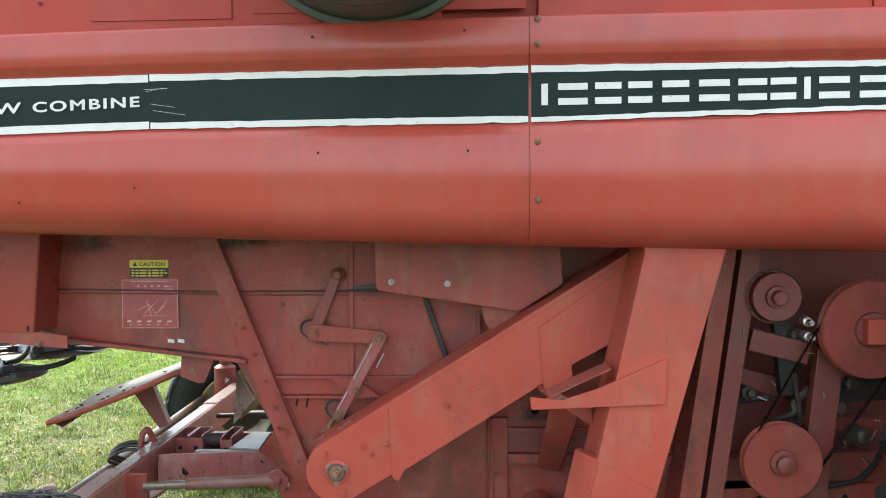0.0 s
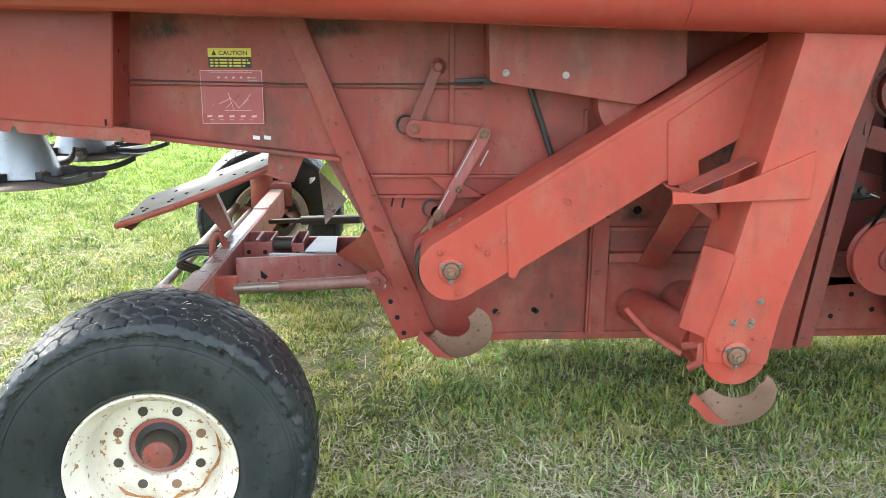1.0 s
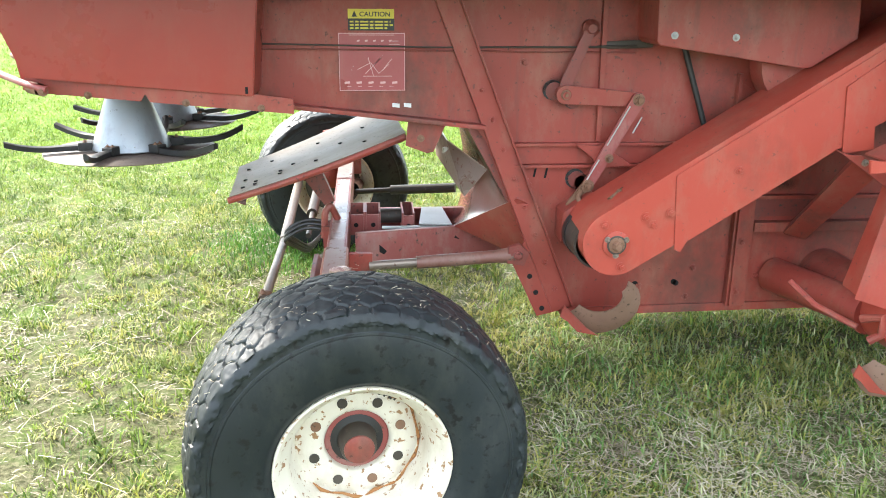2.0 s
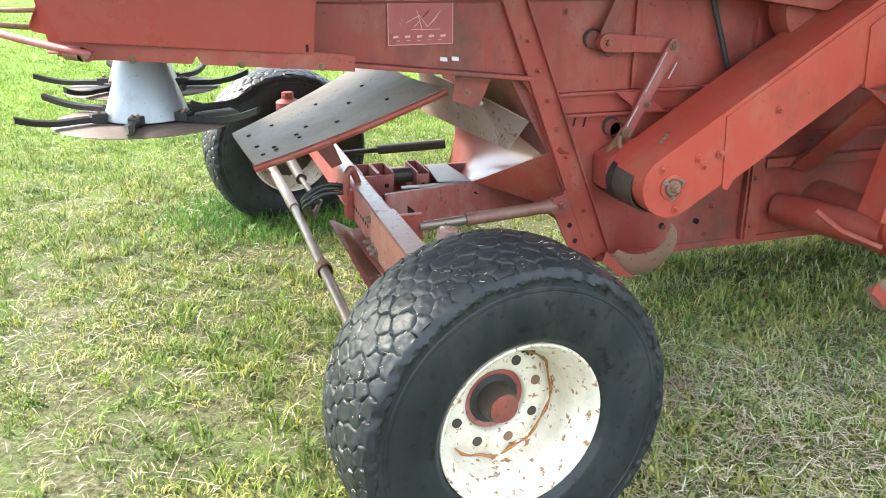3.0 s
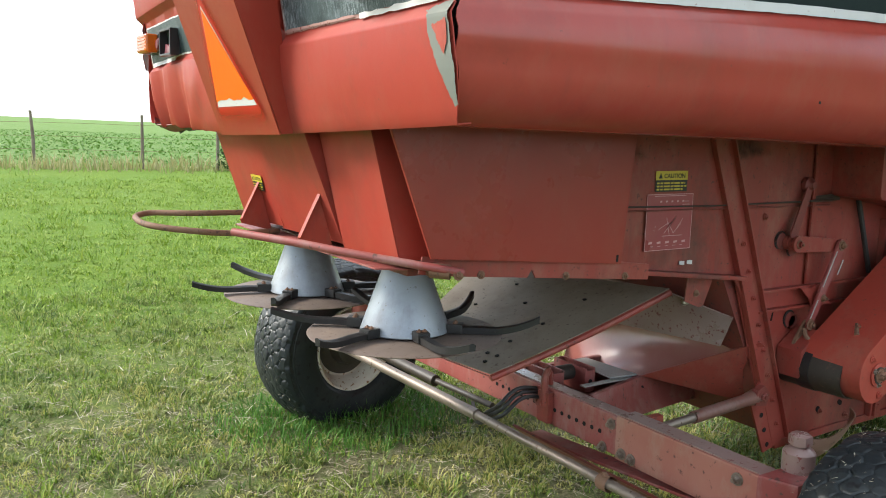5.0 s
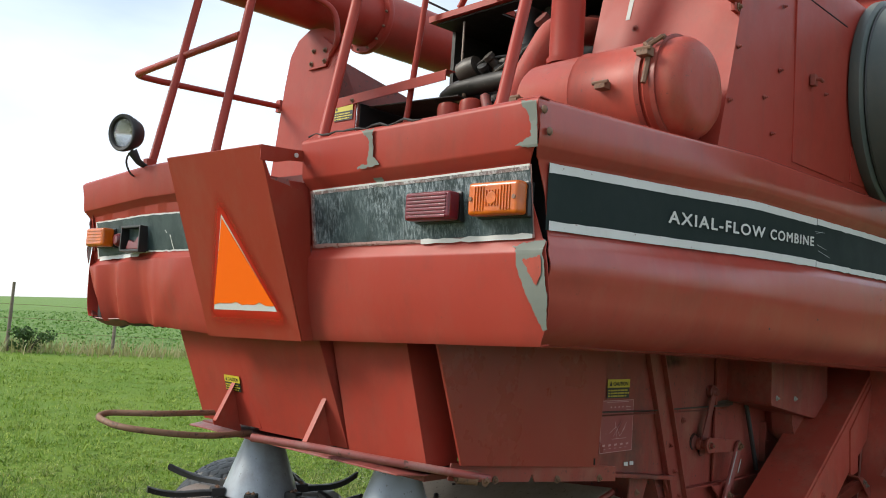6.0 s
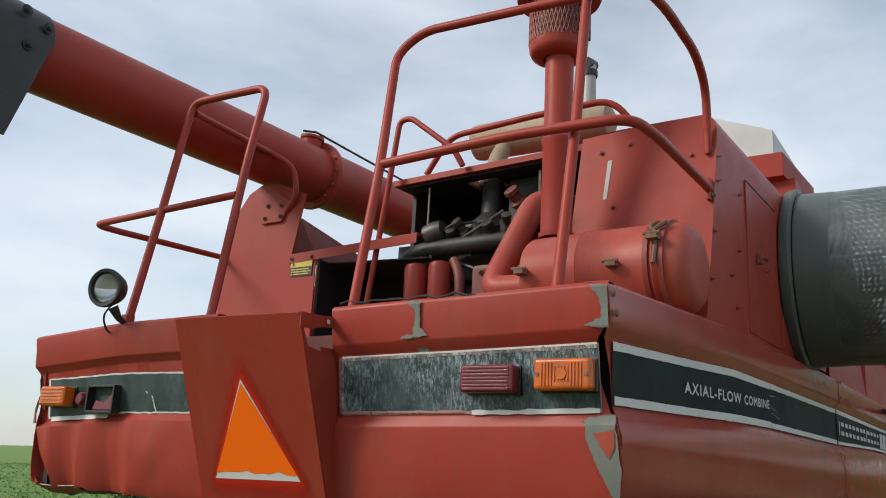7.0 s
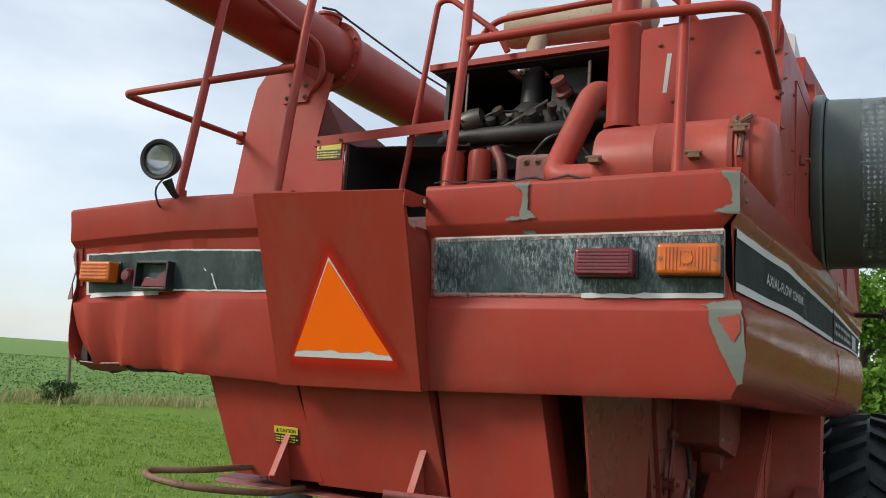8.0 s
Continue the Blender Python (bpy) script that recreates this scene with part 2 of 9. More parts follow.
SCRATCHED = flaked_band("scratched_black_band", (0.52, 0.80), 30.0, (0.20, 0.26, 0.27), ((0.022, 0.040, 0.040), (0.050, 0.075, 0.076)))
FLAKED = flaked_band("flaking_black_band", (0.35, 0.60), 64.0, (0.52, 0.60, 0.64), ((0.020, 0.036, 0.039), (0.048, 0.074, 0.080)))
FLAKY_WHITE = flaked_band("flaking_white_border", (0.20, 0.44), 30.0, (0.66, 0.66, 0.66), ((0.10, 0.09, 0.09), (0.22, 0.15, 0.14)), 0.8)
PINK_EDGE = worn_paint("stripped_decal_edge", (0.40, 0.20, 0.18), (0.46, 0.28, 0.26), (0.24, 0.05, 0.04), rough=(0.4, 0.6), chips=(0.56, 0.64), fine=40.0)


def lens(name, colour):
    m, n, l, b = shader(name)
    l.new(mixed(n, l, noise_fac(n, l, 14.0, 3.0), colour, tuple(c * 0.75 for c in colour)), b.inputs["Base Color"])
    b.inputs["Roughness"].default_value = 0.28
    b.inputs["Coat Weight"].default_value = 0.2
    b.inputs["Subsurface Weight"].default_value = 0.12
    b.inputs["Subsurface Radius"].default_value = (0.02, 0.008, 0.003)
    return m


AMBER = lens("amber_plastic_lens", (0.62, 0.128, 0.004))
RED_LENS = lens("dark_red_plastic_lens", (0.17, 0.012, 0.022))

GLASS, _n, _l, _b = shader("clear_lamp_glass")
_b.inputs["Roughness"].default_value, _b.inputs["Transmission Weight"].default_value, _b.inputs["IOR"].default_value = 0.05, 1.0, 1.45
CHROME, _n, _l, _b = shader("dull_chrome_reflector")
_b.inputs["Metallic"].default_value, _b.inputs["Base Color"].default_value, _b.inputs["Roughness"].default_value = 1.0, (0.75, 0.76, 0.78, 1), 0.18
ZINC, _n, _l, _b = shader("bright_zinc_bolt")
_b.inputs["Metallic"].default_value, _b.inputs["Base Color"].default_value = 0.9, (0.62, 0.60, 0.56, 1)
_l.new(ranged(_n, _l, noise_fac(_n, _l, 60.0), 0.25, 0.55), _b.inputs["Roughness"])
# Flat black that stands for the shade inside holes and openings.
HOLE, _n, _l, _b = shader("black_hole_shade")
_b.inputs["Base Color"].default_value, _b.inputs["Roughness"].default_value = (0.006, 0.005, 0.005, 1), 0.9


def mesh_screen():
    m, n, l, b = shader("perforated_screen_sheet")
    tc, sep = n.new("ShaderNodeTexCoord"), n.new("ShaderNodeSeparateXYZ")
    l.new(tc.outputs["UV"], sep.inputs["Vector"])
    made = []
    for axis, count in (("X", 560.0), ("Y", 100.0)):
        a, s, c = n.new("ShaderNodeMath"), n.new("ShaderNodeMath"), n.new("ShaderNodeMath")
        a.operation, s.operation, c.operation = "MULTIPLY", "FRACT", "GREATER_THAN"
        a.inputs[1].default_value, c.inputs[1].default_value = count, 0.58
        l.new(sep.outputs[axis], a.inputs[0])
        l.new(a.outputs[0], s.inputs[0])
        l.new(s.outputs[0], c.inputs[0])
        made.append(c.outputs[0])
    hole = n.new("ShaderNodeMath")
    hole.operation = "MULTIPLY"
    l.new(made[0], hole.inputs[0])
    l.new(made[1], hole.inputs[1])
    inv = n.new("ShaderNodeMath")
    inv.operation = "SUBTRACT"
    inv.inputs[0].default_value = 1.0
    l.new(hole.outputs[0], inv.inputs[1])
    l.new(inv.outputs[0], b.inputs["Alpha"])
    l.new(mixed(n, l, noise_fac(n, l, 9.0), (0.10, 0.125, 0.115), (0.15, 0.175, 0.165)), b.inputs["Base Color"])
    b.inputs["Roughness"].default_value, b.inputs["Metallic"].default_value = 0.4, 0.3
    return m


SCREEN = mesh_screen()


def plant(name, a, bcol, c, trans=0.25, rough=0.55):
    m, n, l, b = shader(name)
    geo = n.new("ShaderNodeNewGeometry")
    rp = n.new("ShaderNodeValToRGB")
    for i, (p, col) in enumerate(((0.0, a), (0.55, bcol), (1.0, c))):
        e = rp.color_ramp.elements[i] if i < 2 else rp.color_ramp.elements.new(p)
        e.position, e.color = p, (*col, 1)
    l.new(geo.outputs["Random Per Island"], rp.inputs["Fac"])
    col = mixed(n, l, ranged(n, l, noise_fac(n, l, 0.9, 4.0, 0.6, (1, 1, 1), 0.35, 0.65), 0.0, 0.4), rp.outputs["Color"], bcol)
    col = mixed(n, l, ranged(n, l, noise_fac(n, l, 3.1, 5.0, 0.65, (1, 1, 1), 0.46, 0.66), 0.0, 0.55), col, a)
    col = mixed(n, l, ranged(n, l, noise_fac(n, l, 2.3, 5.0, 0.65, (1, 1, 1.3), 0.50, 0.70), 0.0, 0.45), col, c)
    l.new(col, b.inputs["Base Color"])
    b.inputs["Roughness"].default_value, b.inputs["Specular IOR Level"].default_value = rough, 0.3
    tr, mx, out = n.new("ShaderNodeBsdfTranslucent"), n.new("ShaderNodeMixShader"), n["Material Output"]
    l.new(col, tr.inputs["Color"])
    mx.inputs[0].default_value = trans
    l.new(b.outputs[0], mx.inputs[1])
    l.new(tr.outputs[0], mx.inputs[2])
    l.new(mx.outputs[0], out.inputs["Surface"])
    return m


GRASS = plant("green_grass_blades", (0.038, 0.088, 0.020), (0.178, 0.255, 0.046), (0.45, 0.47, 0.16))
GRASS_FRESH = plant("fresh_green_grass_blades", (0.085, 0.170, 0.018), (0.215, 0.335, 0.040), (0.40, 0.47, 0.095))
# Lush green, made lighter to lift the shade under the machine.
GRASS_LUSH_LIGHT = plant("lush_lightened_grass_blades", (0.080, 0.190, 0.050), (0.230, 0.370, 0.105), (0.62, 0.62, 0.36), 0.35)
GRASS_DEEP = plant("deep_green_grass_blades", (0.045, 0.140, 0.018), (0.085, 0.225, 0.030), (0.17, 0.33, 0.055), 0.3)
GRASS_PALE = plant("yellow_green_grass_blades", (0.24, 0.27, 0.052), (0.42, 0.41, 0.105), (0.58, 0.53, 0.25), 0.3)
STRAW = plant("dry_straw_blades", (0.20, 0.16, 0.11), (0.40, 0.34, 0.235), (0.74, 0.68, 0.53), 0.1)
TALL_DRY = plant("tall_dry_grass", (0.30, 0.28, 0.12), (0.42, 0.37, 0.19), (0.16, 0.24, 0.06), 0.3)
CROP = plant("crop_leaves", (0.10, 0.21, 0.035), (0.13, 0.26, 0.05), (0.18, 0.31, 0.075))
LEAVES = plant("tree_leaves", (0.07, 0.17, 0.016), (0.14, 0.28, 0.03), (0.22, 0.38, 0.06), 0.35)
BUSH_LEAVES = plant("bush_leaves", (0.035, 0.07, 0.02), (0.055, 0.11, 0.03), (0.09, 0.15, 0.045))
BARK = worn_paint("tree_bark", (0.07, 0.055, 0.04), (0.12, 0.10, 0.075), (0.03, 0.025, 0.02), rough=(0.8, 0.95), chips=(0.6, 0.7))


def turf():
    m, n, l, b = shader("turf_soil")
    big = noise_fac(n, l, 0.35, 6.0, 0.6, (1, 1, 1), 0.35, 0.65)
    mid = noise_fac(n, l, 2.2, 6.0, 0.65, (1, 1, 1), 0.38, 0.62)
    fine = noise_fac(n, l, 45.0, 8.0, 0.8, (1, 1, 1), 0.40, 0.60)
    lawn = mixed(n, l, big, (0.130, 0.250, 0.020), (0.195, 0.300, 0.030))
    thatch = mixed(n, l, fine, (0.24, 0.205, 0.135), (0.060, 0.048, 0.030))
    patchy = noise_fac(n, l, 2.6, 8.0, 0.75, (1, 1, 1), 0.26, 0.46)
    near_y = n.new("ShaderNodeMapRange")
    near_y.inputs["From Min"].default_value, near_y.inputs["From Max"].default_value = 5.6, 9.5
    near_y.inputs["To Min"].default_value, near_y.inputs["To Max"].default_value = 0.85, 0.08
    pos, cut_y = n.new("ShaderNodeTexCoord"), n.new("ShaderNodeSeparateXYZ")
    l.new(pos.outputs["Object"], cut_y.inputs["Vector"])
    l.new(cut_y.outputs["Y"], near_y.inputs["Value"])
    amount = n.new("ShaderNodeMath")
    amount.operation = "MULTIPLY"
    l.new(patchy, amount.inputs[0])
    l.new(near_y.outputs["Result"], amount.inputs[1])
    col = mixed(n, l, ranged(n, l, fine, 0.0, 0.5), lawn, (0.085, 0.14, 0.025))
    flecks = noise_fac(n, l, 75.0, 6.0, 0.8, (1, 1, 1), 0.54, 0.66)
    col = mixed(n, l, ranged(n, l, flecks, 0.0, 0.7), col, (0.34, 0.40, 0.10))
    col = mixed(n, l, amount.outputs[0], col, thatch)
    # crop field beyond the fence
    tc, sep = n.new("ShaderNodeTexCoord"), n.new("ShaderNodeSeparateXYZ")
    l.new(tc.outputs["Object"], sep.inputs["Vector"])
    tufts = noise_fac(n, l, 6.5, 5.0, 0.7, (1, 1, 1), 0.45, 0.70)
    col = mixed(n, l, ranged(n, l, tufts, 0.0, 0.5), col, (0.095, 0.190, 0.028))
    far = n.new("ShaderNodeMapRange")
    far.inputs["From Min"].default_value, far.inputs["From Max"].default_value = 31.0, 34.0
    skew, line = n.new("ShaderNodeMath"), n.new("ShaderNodeMath")
    skew.operation, line.operation = "MULTIPLY", "ADD"
    skew.inputs[1].default_value = 0.33
    l.new(sep.outputs["X"], skew.inputs[0])
    l.new(skew.outputs[0], line.inputs[0])
    l.new(sep.outputs["Y"], line.inputs[1])
    l.new(line.outputs[0], far.inputs["Value"])
    crop = mixed(n, l, noise_fac(n, l, 1.1, 5.0, 0.7, (0.3, 1, 1), 0.35, 0.65), (0.12, 0.22, 0.05), (0.18, 0.26, 0.085))
    l.new(mixed(n, l, far.outputs["Result"], col, crop), b.inputs["Base Color"])
    b.inputs["Roughness"].default_value, b.inputs["Specular IOR Level"].default_value = 0.9, 0.15
    bumped(n, l, b, fine, 0.6, 0.02)
    return m


TURF = turf()


# ---- mesh helpers ----
class Origin:
    at = Vector((0, 0, 0))


def bmx():
    return bmesh.new()


def part(name, bm, material, parent=None, label="", bevel=0.0, smooth=38, m=None, seg=2):
    """Link a bmesh as one mesh object under a thing or a part."""
    if bevel > 0:
        bm.normal_update()
        sharp = [e for e in bm.edges if len(e.link_faces) == 2 and e.calc_face_angle(0) > radians(25)]
        bmesh.ops.bevel(bm, geom=sharp, offset=bevel, segments=seg, profile=0.6, affect="EDGES", clamp_overlap=True)
    bmesh.ops.recalc_face_normals(bm, faces=bm.faces[:])
    if m is None:
        bmesh.ops.translate(bm, verts=bm.verts[:], vec=-Origin.at)
    data = bpy.data.meshes.new(name)
    bm.to_mesh(data)
    bm.free()
    data.materials.append(material)
    if smooth:
        data.shade_smooth()
        data.set_sharp_from_angle(angle=radians(smooth))
    ob = new(name, data)
    if bevel > 0 and smooth:
        even = ob.modifiers.new("even_normals", "WEIGHTED_NORMAL")
        even.keep_sharp, even.weight = True, 80
    ob.parent = parent
    if m is not None:
        ob.matrix_basis = Matrix.Translation(-Origin.at) @ m if parent is not None else m
    if label:
        tagged(ob, label)
    return ob


def box(bm, a, b):
    v = [bm.verts.new((x, y, z)) for z in (a[2], b[2]) for y in (a[1], b[1]) for x in (a[0], b[0])]
    for f in ((0, 2, 3, 1), (4, 5, 7, 6), (0, 1, 5, 4), (2, 6, 7, 3), (0, 4, 6, 2), (1, 3, 7, 5)):
        bm.faces.new([v[i] for i in f])
    return bm


def prism(bm, pts, vec):
    vec = Vector(vec)
    a = [bm.verts.new(p) for p in pts]
    b = [bm.verts.new(Vector(p) + vec) for p in pts]
    bm.faces.new(a)
    bm.faces.new(b[::-1])
    for i in range(len(a)):
        j = (i + 1) % len(a)
        bm.faces.new((a[i], b[i], b[j], a[j]))
    return bm


def plate(bm, pts_xz, y, depth):
    """A plate in the x-z plane, from y to y + depth."""
    return prism(bm, [(x, y, z) for x, z in pts_xz], (0, depth, 0))


def rounded(pts, r, n=5, closed=True):
    """Round the corners of a line of points. r: one radius, or one a corner."""
    pts = [Vector(p) for p in pts]
    out, k = [], len(pts)
    for i, p in enumerate(pts):
        ri = r[i] if isinstance(r, (list, tuple)) else r
        if ri <= 0 or (not closed and i in (0, k - 1)):
            out.append(p)
            continue
        u, w = pts[i - 1] - p, pts[(i + 1) % k] - p
        d = min(ri, u.length * 0.49, w.length * 0.49)
        a, b = p + u.normalized() * d, p + w.normalized() * d
        for j in range(n + 1):
            t = j / n
            out.append(a * (1 - t) ** 2 + p * 2 * t * (1 - t) + b * t * t)
    return out


def tube(bm, pts, r, seg=12, bend=0.0, n=6, cap=True):
    """A round bar along a line of points; bend rounds its corners."""
    pts = rounded(pts, bend, n, False) if bend else [Vector(p) for p in pts]
    rs = r if isinstance(r, (list, tuple)) else [r] * len(pts)
    d = (pts[1] - pts[0]).normalized()
    side = d.orthogonal().normalized()
    rings = []
    for i, p in enumerate(pts):
        t = (pts[min(i + 1, len(pts) - 1)] - pts[max(i - 1, 0)]).normalized()
        side = (side - t * side.dot(t)).normalized()
        up = t.cross(side)
        rings.append([bm.verts.new(p + (side * math.cos(a) + up * math.sin(a)) * rs[i]) for a in (2 * math.pi * k / seg for k in range(seg))])
    for a, b in zip(rings, rings[1:]):
        for k in range(seg):
            bm.faces.new((a[k], a[(k + 1) % seg], b[(k + 1) % seg], b[k]))
    if cap:
        bm.faces.new(rings[0][::-1])
        bm.faces.new(rings[-1])
    return bm


def lathe(bm, prof, at=(0, 0, 0), axis=(0, 1, 0), seg=48, closed=False):
    """Turn a profile of (along the axis, radius) round an axis."""
    at, axis = Vector(at), Vector(axis).normalized()
    s = Vector((0, 0, 1)) if abs(axis.z) < 0.9 else Vector((1, 0, 0))
    s = (s - axis * s.dot(axis)).normalized()
    u = axis.cross(s)
    rings = []
    for h, r in prof:
        if r < 1e-5:
            rings.append([bm.verts.new(at + axis * h)])
        else:
            rings.append([bm.verts.new(at + axis * h + (s * math.cos(a) + u * math.sin(a)) * r) for a in (2 * math.pi * k / seg for k in range(seg))])
    pairs = list(zip(rings, rings[1:])) + ([(rings[-1], rings[0])] if closed else [])
    for a, b in pairs:
        for k in range(seg):
            q = (k + 1) % seg
            if len(a) == 1 and len(b) > 1:
                bm.faces.new((a[0], b[q], b[k]))
            elif len(b) == 1 and len(a) > 1:
                bm.faces.new((a[k], a[q], b[0]))
            elif len(a) > 1:
                bm.faces.new((a[k], a[q], b[q], b[k]))
    return bm


def sheet(bm, rows, thick=0.003):
    """A sheet of metal through a grid of points."""
    g = [[bm.verts.new(p) for p in row] for row in rows]
    made = []
    for a, b in zip(g, g[1:]):
        for k in range(len(a) - 1):
            made.append(bm.faces.new((a[k], a[k + 1], b[k + 1], b[k])))
    if thick:
        bmesh.ops.recalc_face_normals(bm, faces=made)
        bmesh.ops.solidify(bm, geom=made, thickness=thick)
    return bm


def patch(bm, pts, fn, out, cell=0.0022):
    """A thin film: the cells of a fine grid inside a polygon of (u, v), laid on the surface fn(u, v), raised by the vector out."""
    out = Vector(out)
    u0, u1, v0, v1 = min(p[0] for p in pts), max(p[0] for p in pts), min(p[1] for p in pts), max(p[1] for p in pts)
    made = {}

    def inside(u, v):
        hit = False
        for (a, b), (c, d) in zip(pts, pts[1:] + pts[:1]):
            if (b > v) != (d > v) and u < (c - a) * (v - b) / (d - b) + a:
                hit = not hit
        return hit

    def vert(i, j):
        if (i, j) not in made:
            made[i, j] = bm.verts.new(Vector(fn(u0 + i * cell, v0 + j * cell)) + out)
        return made[i, j]
    for i in range(int((u1 - u0) / cell) + 1):
        for j in range(int((v1 - v0) / cell) + 1):
            a, b = u0 + (i + 0.5) * cell, v0 + (j + 0.5) * cell
            if inside(a + 0.005 * noise.noise(Vector((a * 60, b * 60, 1))), b + 0.005 * noise.noise(Vector((a * 60, b * 60, 5)))):
                bm.faces.new((vert(i, j), vert(i + 1, j), vert(i + 1, j + 1), vert(i, j + 1)))
    return bm


def hexbolt(bm, at, axis, r=0.012, h=0.010, washer=True):
    axis = Vector(axis).normalized()
    if washer:
        lathe(bm, [(0, 0), (0, r * 1.5), (0.003, r * 1.5), (0.003, 0)], at, axis, 14)
    lathe(bm, [(0.002, r), (h * 0.8, r), (h, r * 0.82), (h, 0)], at, axis, 6)
    lathe(bm, [(h, r * 0.55), (h * 1.5, r * 0.52), (h * 1.55, 0)], at, axis, 10)
    return bm


def interp(x, xs, ys):
    return float(np.interp(x, xs, ys))


def wave(x, y, s, amp, seed=0.0):
    return amp * noise.noise(Vector((x * s + seed, y * s - seed, seed * 1.7)))


# ---- ground ----
def far_rise(x, y):
    """How far the distant fields lie above or below the pasture."""
    d = math.hypot(x + 4.3, y - 2.0)
    if d < 36:
        return 0.0
    slope = interp(math.degrees(math.atan2(x + 4.3, y - 2.0)), (-180, -40, -2, 15, 26, 36, 60, 180), (0.0, 0.0, -0.2, -0.55, -0.05, 0.35, 0.35, 0.0))
    return (d - 36) * min(1.0, (d - 36) / 60) * math.tan(radians(slope))


def ground_z(x, y):
    z = -0.06 + 0.012 * max(-2.0, min(2.0, y - 4.3))
    z += 0.025 * noise.noise(Vector((x * 0.45, y * 0.45, 3.1))) + 0.012 * noise.noise(Vector((x * 1.7, y * 1.7, 8.0)))
    d = math.hypot(x, y - 3)
    return (z if d < 25 else z * max(0.0, 1 - (d - 25) / 40) - 0.05 * min(1.0, (d - 25) / 40)) + far_rise(x, y)


def build_ground():
    def steps(lo, hi):
        near = list(np.arange(lo, hi + 0.01, 0.35))
        far = [2.0 * 1.45 ** k for k in range(19)]
        return [lo - f for f in far[::-1]] + near + [hi + f for f in far]
    xs, ys = steps(-14, 12), steps(-6, 20)
    bm = bmx()
    sheet(bm, [[(x, y, ground_z(x, y)) for x in xs] for y in ys], 0)
    ob = part("ground", bm, TURF, None, smooth=180)
    return tagged(ob, "flat mown green pasture with a crop field beyond", "ground", kind="structure")


build_ground()


def blades(name, material, pos, length, width, lean, label, category, fall=None, flat=False):
    """Many bent blades as one object."""
    k = len(pos)
    rng = np.random.default_rng(len(name) * 7 + k)
    fall_dir = rng.uniform(0, 2 * np.pi, k) if fall is None else fall
    head = fall_dir + np.pi / 2 + rng.normal(0, 0.5, k)
    side = np.stack([np.cos(head), np.sin(head), np.zeros(k)], 1)
    fwd = np.stack([np.cos(fall_dir), np.sin(fall_dir), np.zeros(k)], 1)
    up = np.array([0, 0, 1.0])
    le, wi, ln = length[:, None], width[:, None], lean[:, None]
    if flat:
        rise = rng.normal(0, 0.14, k)[:, None]
        mid = pos + fwd * le * 0.5 + up * le * (0.5 * rise + 0.03)
        tip = pos + fwd * le + side * le * 0.05 + up * le * rise
    else:
        mid = pos + up * le * 0.55 * np.cos(ln * 0.6) + fwd * le * 0.55 * np.sin(ln * 0.6)
        tip = mid + up * le * 0.5 * np.cos(ln * 1.5) + fwd * le * 0.5 * np.sin(ln * 1.5)
    v = np.stack([pos - side * wi * 0.5, pos + side * wi * 0.5, mid + side * wi * 0.42, mid - side * wi * 0.42, tip], 1).reshape(-1, 3)
    base = np.arange(k)[:, None] * 5
    loops = np.concatenate([base + np.array([0, 1, 2, 3]), base + np.array([3, 2, 4])], 1).reshape(-1)
    data = bpy.data.meshes.new(name)
    data.vertices.add(len(v))
    data.vertices.foreach_set("co", v.astype(np.float32).ravel())
    data.loops.add(len(loops))
    data.loops.foreach_set("vertex_index", loops.astype(np.int32))
    data.polygons.add(2 * k)
    start = (np.arange(k)[:, None] * 7 + np.array([0, 4])).reshape(-1)
    data.polygons.foreach_set("loop_start", start.astype(np.int32))
    data.polygons.foreach_set("loop_total", np.tile([4, 3], k).astype(np.int32))
    data.update(calc_edges=True)
    data.validate()
    data.materials.append(material)
    return tagged(new(name, data), label, category, kind="stuff")


def field_points(rng, k, x0, x1, y0, y1, patchy, seed, soft=0.0):
    """Random roots, thicker in patches, thinning out over the last metres (soft) of the area."""
    pts = []
    while len(pts) < k:
        x, y = rng.uniform(x0, x1), rng.uniform(y0, y1)
        d = 0.5 + 0.9 * noise.noise(Vector((x * 1.3, y * 1.3, seed))) + 0.6 * noise.noise(Vector((x * 5, y * 5, seed + 4)))
        rim = min(1.0, min(x - x0, x1 - x, y - y0, y1 - y) / soft) if soft else 1.0
        if rng.random() < ((1 - patchy) + patchy * d) * rim:
            pts.append((x, y, ground_z(x, y) - 0.004))
    return np.array(pts)


def growth(pos):
    """How well the grass grows at each place: lush tufts, thin and grazed patches."""
    return np.array([max(0.35, 0.95 + 1.0 * noise.noise(Vector((x * 0.9, y * 0.9, 31))) + 0.9 * noise.noise(Vector((x * 2.9, y * 2.9, 47)))) for x, y, _ in pos])


def worn_out(x, y):
    """Above zero where the sward is thin and dry thatch shows."""
    return 0.85 * noise.noise(Vector((x * 1.5, y * 1.5, 71))) + 0.75 * noise.noise(Vector((x * 4.6, y * 4.6, 53))) + 0.35 * noise.noise(Vector((x * 13, y * 13, 12))) - 0.10


